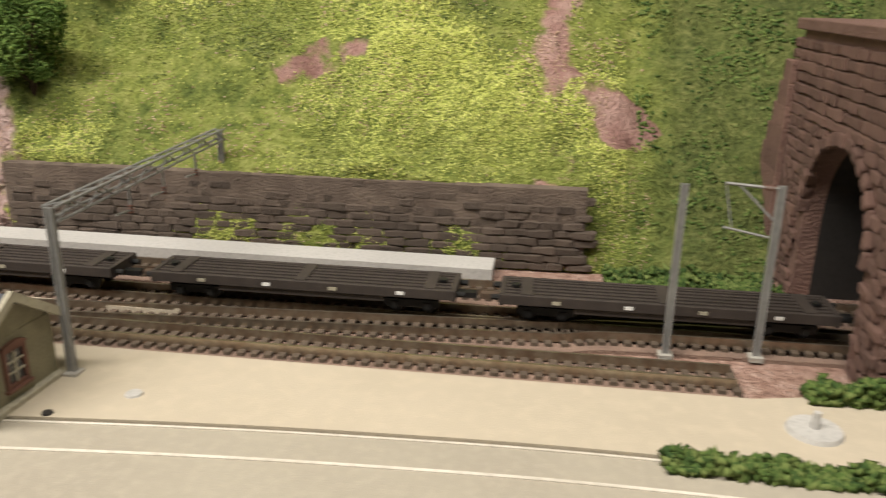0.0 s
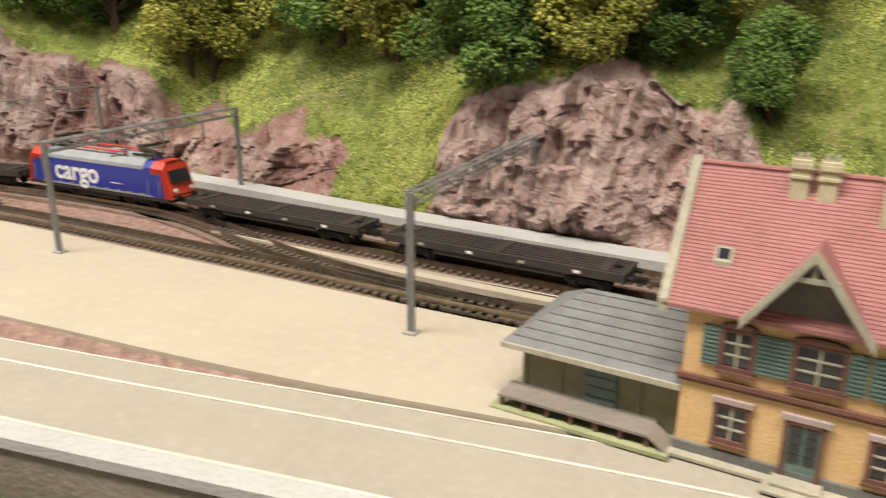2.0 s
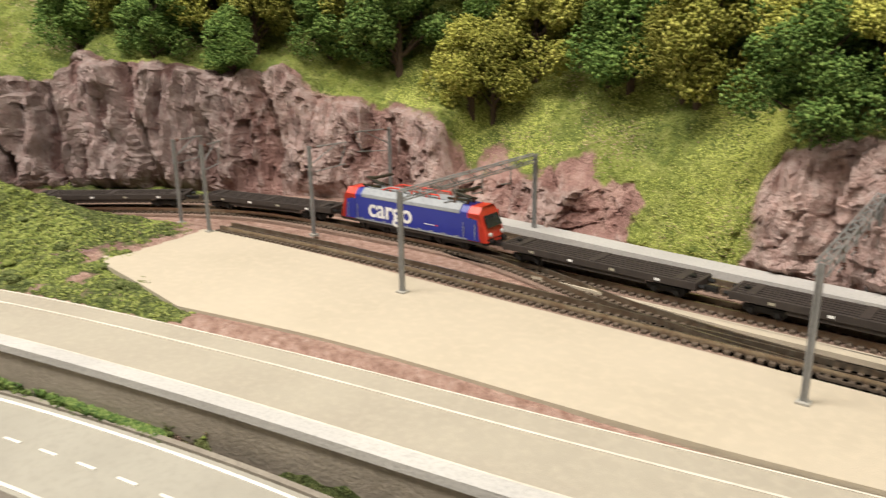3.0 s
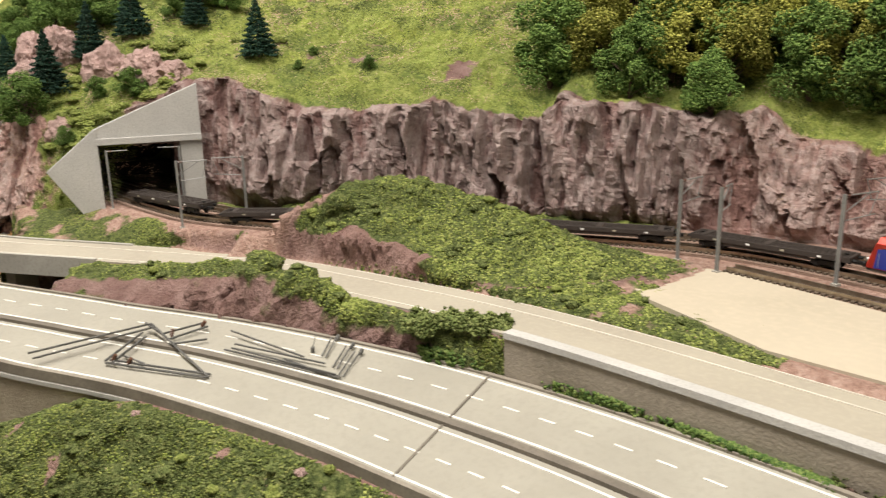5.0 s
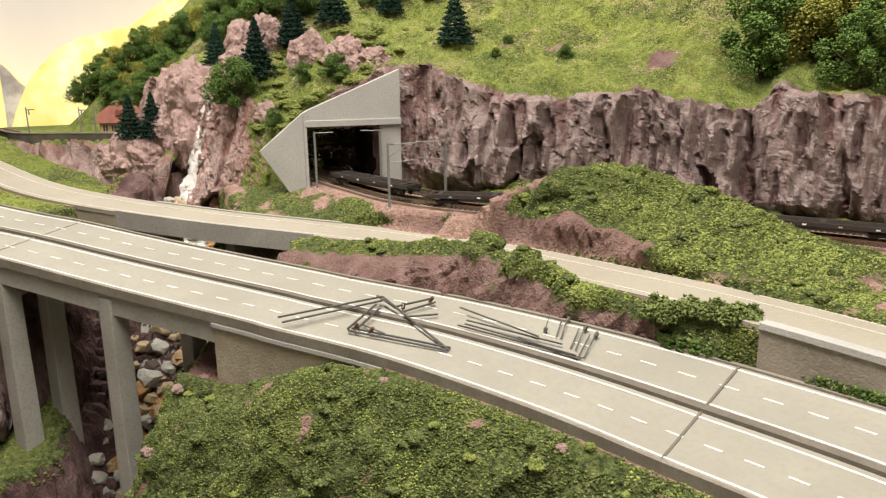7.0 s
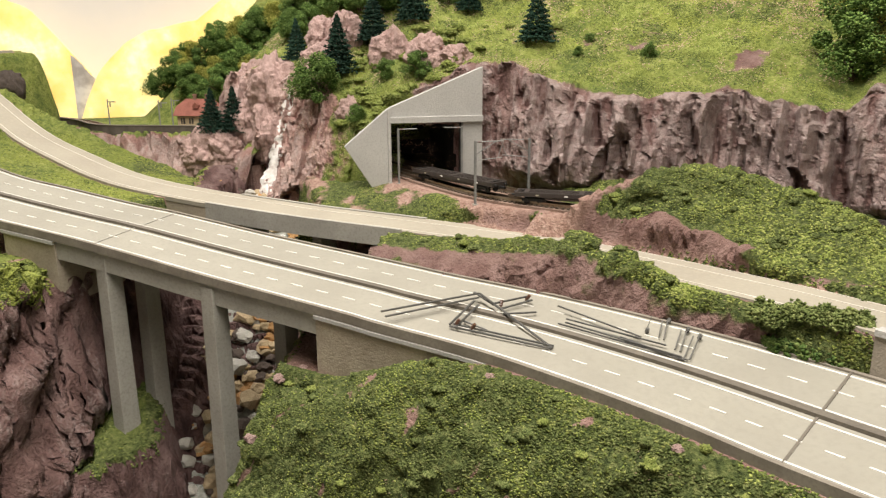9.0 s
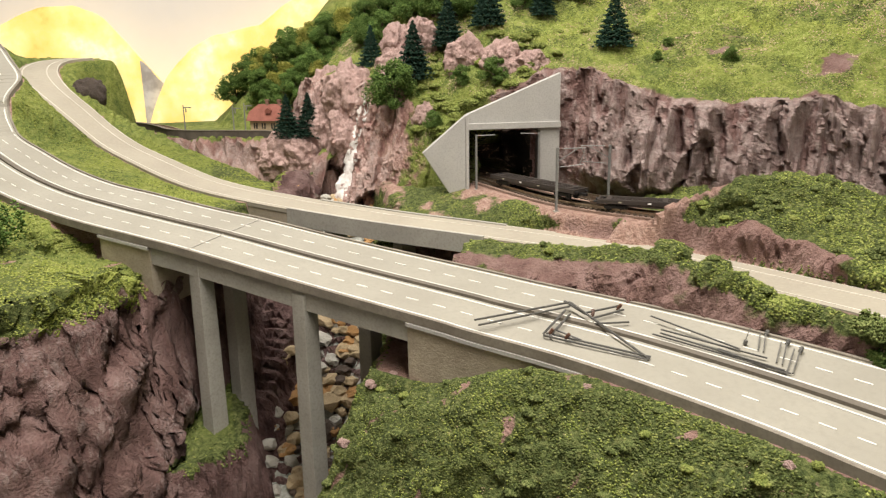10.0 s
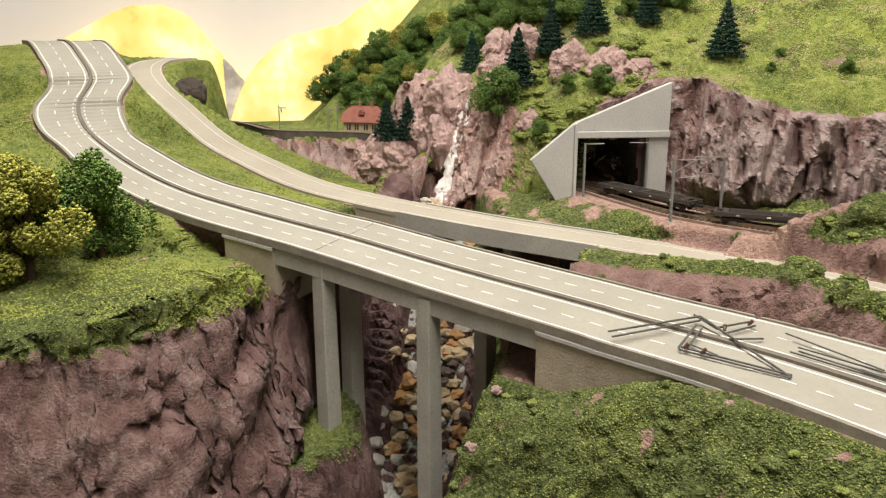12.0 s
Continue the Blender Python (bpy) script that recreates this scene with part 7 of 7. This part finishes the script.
# x, y, z, breadth, height of the outcrops above the waterfall and the tunnel
for k, (x, y, z, w, h) in enumerate([(-1.196, -0.350, 0.085, 0.062, 0.075), (-1.135, -0.335, 0.090, 0.066, 0.085), (-1.160, -0.352, 0.055, 0.06, 0.08), (-1.096, -0.290, 0.122, 0.05, 0.052),
                                     (-1.040, -0.228, 0.136, 0.042, 0.050), (-1.008, -0.196, 0.132, 0.050, 0.046), (-0.985, -0.172, 0.128, 0.036, 0.034), (-1.095, -0.262, 0.156, 0.040, 0.050), (-1.118, -0.285, 0.150, 0.040, 0.046), (-1.020, -0.280, 0.078, 0.030, 0.030),
                                     (-1.115, -0.345, 0.045, 0.05, 0.07), (-1.172, -0.390, 0.020, 0.066, 0.066), (-1.185, -0.408, 0.014, 0.074, 0.076)]):
    ob = part("rock_outcrop", ROCKS[k % 4], PINK_ROCK, None)
    ob.matrix_world = pose(x, y, z, 0, 0, k * 67) @ Matrix.Diagonal((w, w, h, 1))
    tagged(ob, "rounded pink plaster rock outcrop on the hillside", "rock", "rock outcrops by the waterfall")
# pale stones set in the grass
for k, (x, y, w) in enumerate([(-0.716, -0.405, 0.017), (-0.70, -0.427, 0.02), (-0.678, -0.44, 0.022), (-0.654, -0.452, 0.018), (-0.722, -0.388, 0.014), (-0.60, -0.30, 0.012), (-0.573, -0.262, 0.011),
                               (-0.52, -0.232, 0.012), (-0.50, -0.245, 0.013), (-0.66, -0.345, 0.010), (-0.63, -0.30, 0.009)]):
    ob = part("boulder", ROCKS[(k + 1) % 4], PINK_ROCK, None)
    ob.matrix_world = pose(x, y, ground_at(x, y) - 0.001, 0, 0, k * 51) @ Matrix.Diagonal((w * 0.55, w * 0.5, w * 0.35, 1))
    tagged(ob, "small pale pink boulder set in the ground foam", "rock", "boulders on the knoll")

WATER = material("stream_water", (0.36, 0.36, 0.32), 0.12, (0.16, 0.17, 0.15), 45, 300, 0.5, 160, colour3=(0.68, 0.69, 0.66), spec=0.6)
FALL = material("white_water", (0.82, 0.81, 0.79), 0.35, (0.58, 0.53, 0.50), 110, 500, 0.8, 250, colour3=(0.86, 0.86, 0.84))
bed = ribbon(GORGE, 0.034, -0.034, 0.004, -0.01)
stream = structure("water", bed, WATER, "rushing mountain stream between orange stones in the gorge", "stream")
STONE_TONES = [material("stone_orange", (0.52, 0.29, 0.11), 0.75, (0.36, 0.20, 0.085), 30, 400, 0.5, 500), material("stone_tan", (0.56, 0.44, 0.28), 0.75, (0.42, 0.32, 0.19), 30, 400, 0.5, 500),
               material("stone_white", (0.60, 0.58, 0.52), 0.7, (0.42, 0.40, 0.36), 30, 400, 0.5, 500), material("stone_dark", (0.14, 0.105, 0.085), 0.7, (0.08, 0.06, 0.05), 30, 400, 0.5, 500)]
STONES = [rock_mesh("stone", s + 20, STONE_TONES[s % 4], 0.65, 0.6, 2) for s in range(8)]
rw_ = np.random.default_rng(9)
gs = side(GORGE)
for k in range(290):
    i = int(rw_.uniform(0, 1) ** 1.3 * 44)
    o = rw_.uniform(-0.048, 0.048)
    p = GORGE[i]
    w = rw_.uniform(0.008, 0.020) * (1.0 if k % 5 else 1.4)
    ob = part("stone", STONES[int(rw_.integers(0, 8))] if k % 3 else STONES[k % 2], None, stream)
    ob.matrix_world = pose(p[0] + gs[i, 0] * o, p[1] + gs[i, 1] * o, p[2] + 0.006 + 2.0 * max(0, abs(o) - 0.034), rw_.uniform(-25, 25), rw_.uniform(-25, 25), rw_.uniform(0, 360)) @ Matrix.Diagonal((w, w, w, 1))


def fall_ribbon(pts, widths):
    """White water that clings to the rock face."""
    line = spline(pts, 0.003)
    wd = np.interp(np.linspace(0, 1, len(line)), np.linspace(0, 1, len(widths)), widths)
    g = Geo()
    n = 7
    d = np.array([0.80, -0.55])
    for i, p in enumerate(line):
        for j in range(n):
            u = (j / (n - 1) - 0.5) * 2
            e = wd[i] * (1 + 0.12 * math.sin(i * 1.9) + 0.25 * math.sin(i * 0.7 + 2))
            q = np.array([p[0] + 0.55 * e * u, p[1] + 0.80 * e * u, p[2]])
            hid = (HILL[..., 0] - q[0]) ** 2 + (HILL[..., 1] - q[1]) ** 2 + (HILL[..., 2] - q[2]) ** 2
            a = HILL[np.unravel_index(np.argmin(hid), hid.shape)]
            t = max(0.0, float((a[:2] - q[:2]) @ d)) + 0.0035 * (1 - u * u) + 0.0012 * math.sin(i * 2.3 + j * 1.7)
            g.v.append(Vector((q[0] + d[0] * t, q[1] + d[1] * t, q[2])))
    for i in range(len(line) - 1):
        for j in range(n - 1):
            g.f.append((i * n + j, i * n + j + 1, (i + 1) * n + j + 1, (i + 1) * n + j))
    return g


structure("waterfall", fall_ribbon([(-1.100, -0.318, 0.102), (-1.098, -0.326, 0.085), (-1.096, -0.333, 0.066), (-1.092, -0.342, 0.046), (-1.088, -0.350, 0.022), (-1.084, -0.357, 0.0), (-1.075, -0.366, -0.03)],
                                   (0.004, 0.008, 0.010, 0.007, 0.007, 0.010, 0.012)), FALL, "white waterfall running down the pink rock face", "waterfall", smooth=True)

# ---------------------------------------------------------------- fallen steelwork on the highway
WRECK = material("wreck_steel", (0.12, 0.12, 0.115), 0.55, (0.17, 0.165, 0.155), 90, 700, metal=0.35)
BROWN_GLASS = material("insulator_brown", (0.12, 0.06, 0.04), 0.3)


def road_z(x, y):
    k = np.argmin((HIGHWAY[:, 0] - x) ** 2 + (HIGHWAY[:, 1] - y) ** 2)
    off = float(((x - HIGHWAY[k, 0]), (y - HIGHWAY[k, 1])) @ side(HIGHWAY)[k])
    return float(HIGHWAY[k, 2] - off * HIGHWAY[k, 3])


def channel(a, b, za, zb, w=0.0013, h=0.0010):
    """A rolled channel bar lying between two places: a web and two flanges."""
    pa, pb = Vector((a[0], a[1], road_z(*a) + za)), Vector((b[0], b[1], road_z(*b) + zb))
    d = pb - pa
    m = Matrix.Translation(pa) @ d.to_track_quat("X", "Z").to_matrix().to_4x4()
    L = d.length
    return Geo().box(0, L, -w / 2, w / 2, 0, 0.0005, m).box(0, L, -w / 2, -w / 2 + 0.0004, 0, h, m).box(0, L, w / 2 - 0.0004, w / 2, 0, h, m)


def insulator(x, y, z, lean=(0.0, 0.0), h=0.010):
    g = Geo()
    base = Vector((x, y, road_z(x, y) + z))
    top = base + Vector((lean[0], lean[1], h))
    g.tube(base, top, 0.0006, 0.0006, 8)
    for k in range(4):
        c = base.lerp(top, 0.25 + 0.2 * k)
        g.tube(c, c + (top - base).normalized() * 0.0008, 0.0013, 0.0011, 10)
    return g


wreck = thing("fallen_gantry", "collapsed dark grey steel catenary gantry lying on the highway", "steel gantry")
for a, b, za, zb in (((-0.670, -0.345), (-0.679, -0.274), 0.008, 0.006), ((-0.668, -0.343), (-0.677, -0.275), 0.005, 0.004), ((-0.679, -0.274), (-0.601, -0.260), 0.006, 0.001), ((-0.682, -0.277), (-0.664, -0.270), 0.006, 0.003),
                     ((-0.648, -0.307), (-0.601, -0.261), 0.002, 0.001), ((-0.650, -0.304), (-0.603, -0.258), 0.002, 0.001), ((-0.648, -0.307), (-0.671, -0.281), 0.003, 0.005), ((-0.645, -0.304), (-0.666, -0.280), 0.002, 0.004),
                     ((-0.664, -0.271), (-0.666, -0.244), 0.004, 0.004), ((-0.659, -0.268), (-0.662, -0.243), 0.002, 0.003), ((-0.650, -0.270), (-0.646, -0.248), 0.003, 0.002)):
    part("channel_bar", channel(a, b, za, zb), WRECK, wreck, bevel=0.0001)
part("brace", Geo().tube((-0.652, -0.296, road_z(-0.652, -0.296) + 0.002), (-0.634, -0.288, road_z(-0.634, -0.288) + 0.003), 0.0006), WRECK, wreck)
for x, y, lx in ((-0.666, -0.246, 0.002), (-0.662, -0.266, -0.003), (-0.648, -0.303, 0.001), (-0.640, -0.296, 0.002)):
    part("insulator", insulator(x, y, 0.002, (lx, 0.002), 0.004), BROWN_GLASS, wreck, "small ribbed brown insulator")
wreck2 = thing("fallen_gantry", "heap of dark grey steel gantry arms with insulators on the highway", "steel gantry")
for a, b, za, zb in (((-0.645, -0.233), (-0.589, -0.207), 0.004, 0.002), ((-0.626, -0.243), (-0.556, -0.198), 0.002, 0.001), ((-0.628, -0.236), (-0.574, -0.200), 0.003, 0.002), ((-0.622, -0.240), (-0.559, -0.200), 0.004, 0.002),
                     ((-0.596, -0.217), (-0.557, -0.200), 0.001, 0.001)):
    part("channel_bar", channel(a, b, za, zb, 0.0011, 0.0008), WRECK, wreck2, bevel=0.0001)
for (xa, ya), (xb, yb) in (((-0.556, -0.197), (-0.572, -0.179)), ((-0.566, -0.196), (-0.582, -0.180)), ((-0.582, -0.196), (-0.597, -0.183))):
    for o in (0.0, 0.0032):
        part("bracket_arm", channel((xa - o, ya - 0.4 * o), (xb - o, yb - 0.4 * o), 0.001, 0.0025, 0.0007, 0.0007), WRECK, wreck2)
    part("insulator", insulator(xb, yb, 0.0016, (-0.002, 0.003), 0.0022), WRECK, wreck2, "dark ribbed insulator")
part("insulator", insulator(-0.595, -0.199, 0.0, (0.0005, 0.0), 0.0035), WRECK, wreck2, "dark ribbed insulator")
foot_z = road_z(-0.595, -0.199)
part("wire", Geo().tube((-0.595, -0.199, foot_z + 0.003), (-0.596, -0.1955, foot_z + 0.0105), 0.0003, n=5), WRECK, wreck2)

# ---------------------------------------------------------------- far station
FAR_ROOF = material("far_roof_red", (0.26, 0.095, 0.07), 0.8, (0.20, 0.07, 0.05), 120, 700, 0.4, 900)
FAR_WALL = material("far_wall_cream", (0.52, 0.42, 0.27), 0.85)
FAR_DARK = material("far_window_dark", (0.05, 0.045, 0.04), 0.4)
TZ = 0.036
M = pose(-1.345, -0.412, TZ - 0.001, 0, 0, 61)
far = thing("station_house", "small far cream station house with a red-brown half-hipped roof", "house", M)
part("wall", Geo().box(-0.027, 0.027, -0.014, 0.014, 0, 0.020), FAR_WALL, far, bevel=0.0002)
part("plinth", Geo().box(-0.0275, 0.0275, -0.0145, 0.0145, 0, 0.003), material("far_plinth", (0.25, 0.21, 0.17), 0.9), far)
roof_far = Geo()
e, r = 0.0315, 0.0185
roof_far.v = [Vector(p) for p in ((-e, -r, 0.018), (e, -r, 0.018), (e, r, 0.018), (-e, r, 0.018), (-0.030, -0.009, 0.030), (0.030, -0.009, 0.030), (0.030, 0.009, 0.030), (-0.030, 0.009, 0.030), (-0.019, 0, 0.040), (0.019, 0, 0.040))]
roof_far.f = [(0, 1, 5, 4), (2, 3, 7, 6), (4, 5, 9, 8), (6, 7, 8, 9), (4, 8, 7), (5, 6, 9), (0, 4, 7, 3), (1, 2, 6, 5), (0, 3, 2, 1)]
rf_ = part("roof", roof_far, FAR_ROOF, far, "red-brown half-hipped roof", bevel=0.0004)
for x in (-0.006, 0.012):
    part("chimney", Geo().box(x - 0.002, x + 0.002, -0.002, 0.002, 0.034, 0.046).box(x - 0.0026, x + 0.0026, -0.0026, 0.0026, 0.044, 0.0455), material("far_chimney", (0.30, 0.17, 0.13), 0.9), rf_)
part("dormer", Geo().prism([(-0.004, 0.028), (0.004, 0.028), (0.004, 0.032), (0, 0.036), (-0.004, 0.032)], -0.014, 0.0), FAR_ROOF, rf_)
for x in (-0.019, -0.007, 0.007, 0.019):
    w_ = part("window", Geo().box(x - 0.003, x + 0.003, -0.0145, -0.0138, 0.007, 0.015), FAR_DARK, far, "dark arched window")
    part("window_frame", Geo().box(x - 0.0036, x + 0.0036, -0.0149, -0.0139, 0.0058, 0.0070).box(x - 0.0036, x + 0.0036, -0.0149, -0.0139, 0.015, 0.0162).box(x - 0.0004, x + 0.0004, -0.0149, -0.0139, 0.007, 0.015), FAR_WALL, w_)
deck = stretch(TERRACE, -1.25, -1.70)
far_track = structure("far_track", ribbon(deck, 0.030, 0.002, 0.0014, -0.004), BALLAST, "dark far railway line on the terrace edge", "railway track")
for o in (0.0125, 0.0215):
    part("rail", ribbon(deck, o + 0.0005, o - 0.0005, 0.0044, 0.0014), RAIL, far_track)
part("guard_wall", ribbon(deck, 0.0012, -0.0012, 0.0065, -0.006), material("guard_wall_dark", (0.075, 0.062, 0.052), 0.85, (0.12, 0.10, 0.085), 80, 600), far_track, "dark low lattice parapet")
part("guard_cap", ribbon(deck, 0.0018, -0.0018, 0.0076, 0.0066), material("guard_cap", (0.22, 0.19, 0.16), 0.8), far_track)
for x, y in ((-1.385, -0.53), (-1.335, -0.465), (-1.375, -0.448)):
    ms = thing("catenary_mast", "thin grey far catenary mast with a short bracket", "mast", pose(x, y, TZ - 0.001, 0, 0, 60), "far catenary masts")
    part("post", Geo().tube((0, 0, 0), (0, 0, 0.040), 0.0010, 0.0008, 6), STEEL, ms)
    part("bracket", Geo().box(0, 0.012, -0.0006, 0.0006, 0.036, 0.0372).box(0.003, 0.0042, -0.0006, 0.0006, 0.030, 0.037), STEEL, ms)
# dark rock with a tunnel mouth beside the pass road
DARK_ROCK = material("dark_rock", (0.055, 0.042, 0.035), 0.9, (0.11, 0.085, 0.07), 40, 300, 0.8, 260)
cr = part("dark_rock", rock_mesh("dark_rock", 44, DARK_ROCK, 0.8, 0.25, 4), DARK_ROCK, None)
cr.matrix_world = pose(-1.395, -0.652, 0.090, 0, 0, 20) @ Matrix.Diagonal((0.05, 0.055, 0.062, 1))
tagged(cr, "dark brown rock block beside the pass road", "rock")

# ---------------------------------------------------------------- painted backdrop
# paint that also emits, standing in for light falling on the backdrop
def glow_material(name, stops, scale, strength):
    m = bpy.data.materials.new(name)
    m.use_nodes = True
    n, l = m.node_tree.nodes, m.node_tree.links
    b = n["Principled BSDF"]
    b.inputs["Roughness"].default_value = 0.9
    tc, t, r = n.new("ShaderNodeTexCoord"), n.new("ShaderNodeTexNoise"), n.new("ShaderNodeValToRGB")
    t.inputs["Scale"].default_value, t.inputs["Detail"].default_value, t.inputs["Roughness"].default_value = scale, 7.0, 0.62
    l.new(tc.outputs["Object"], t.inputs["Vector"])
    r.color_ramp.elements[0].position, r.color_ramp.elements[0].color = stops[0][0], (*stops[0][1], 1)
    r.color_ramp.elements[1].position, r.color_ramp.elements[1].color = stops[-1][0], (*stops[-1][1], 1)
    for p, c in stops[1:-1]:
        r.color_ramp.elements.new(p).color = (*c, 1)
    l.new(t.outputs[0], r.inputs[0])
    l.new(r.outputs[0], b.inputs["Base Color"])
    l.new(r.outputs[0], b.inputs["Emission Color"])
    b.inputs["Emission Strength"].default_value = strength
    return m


YELLOW_HILL = glow_material("glowing_yellow_paint", [(0.30, (0.95, 0.60, 0.14)), (0.44, (1.0, 0.76, 0.24)), (0.55, (1.0, 0.87, 0.38)), (0.66, (1.0, 0.95, 0.66))], 9.0, 0.42)
GREY_FLANK = glow_material("glowing_grey_paint", [(0.35, (0.36, 0.32, 0.28)), (0.6, (0.62, 0.58, 0.52))], 26.0, 0.25)
PALE_SKY = glow_material("glowing_sky_paint", [(0.4, (0.66, 0.63, 0.62)), (0.6, (0.71, 0.68, 0.67))], 1.5, 0.20)
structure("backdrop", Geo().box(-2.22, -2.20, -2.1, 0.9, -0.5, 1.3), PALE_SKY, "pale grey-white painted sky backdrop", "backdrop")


def painted_hill(name, profile, x, mat, label, seed):
    y0, y1 = profile[0][0], profile[-1][0]
    ys = np.linspace(y0, y1, 120)
    zs = np.interp(ys, [p[0] for p in profile], [p[1] for p in profile])
    zs = zs + 0.007 * fbm(np.stack([ys, 0 * ys + seed, 0 * ys], -1), 14, 4)
    g = Geo()
    pts = [(a, b) for a, b in zip(ys, zs)] + [(y1, -0.4), (y0, -0.4)]
    n = len(pts)
    for dx in (0.0, -0.008):
        g.v += [Vector((x + dx, a, b)) for a, b in pts]
    g.f = [tuple(range(n)), tuple(range(2 * n - 1, n - 1, -1))] + [(i, n + i, n + (i + 1) % n, (i + 1) % n) for i in range(n)]
    structure(name, g, mat, label, "backdrop")


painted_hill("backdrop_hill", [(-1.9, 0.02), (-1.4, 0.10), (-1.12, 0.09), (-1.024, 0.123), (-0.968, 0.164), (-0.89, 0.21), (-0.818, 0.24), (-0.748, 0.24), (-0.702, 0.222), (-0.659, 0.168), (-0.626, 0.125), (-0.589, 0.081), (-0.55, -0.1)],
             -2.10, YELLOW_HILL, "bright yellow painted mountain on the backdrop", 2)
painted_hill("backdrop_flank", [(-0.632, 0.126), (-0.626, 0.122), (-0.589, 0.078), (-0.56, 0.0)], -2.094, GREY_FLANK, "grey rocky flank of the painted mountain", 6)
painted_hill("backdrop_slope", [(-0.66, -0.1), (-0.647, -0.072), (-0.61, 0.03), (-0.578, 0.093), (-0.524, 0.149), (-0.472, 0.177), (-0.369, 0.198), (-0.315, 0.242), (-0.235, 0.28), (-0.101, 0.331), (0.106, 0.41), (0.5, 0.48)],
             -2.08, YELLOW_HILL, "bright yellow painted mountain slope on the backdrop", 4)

# ---------------------------------------------------------------- the room round the layout
ROOM = material("room_plaster", (0.72, 0.69, 0.64), 0.9, (0.68, 0.65, 0.60), 3, 60)
FLOORING = material("room_floor", (0.22, 0.19, 0.16), 0.6, (0.18, 0.155, 0.13), 4, 80)
structure("floor", Geo().box(-2.5, 2.0, -2.6, 1.4, -1.02, -0.98), FLOORING, "dark grey-brown room floor")
structure("ceiling", Geo().box(-2.5, 2.0, -2.6, 1.4, 1.50, 1.54), ROOM, "plain white room ceiling")
structure("wall_west", Geo().box(-2.44, -2.40, -2.6, 1.4, -0.98, 1.50), ROOM, "plain pale room wall")
structure("wall_east", Geo().box(1.90, 1.94, -2.6, 1.4, -0.98, 1.50), ROOM, "plain pale room wall")
structure("wall_north", Geo().box(-2.40, 1.90, 1.30, 1.34, -0.98, 1.50), ROOM, "plain pale room wall")
structure("wall_south", Geo().box(-2.40, 1.90, -2.54, -2.50, -0.98, 1.50), ROOM, "plain pale room wall")
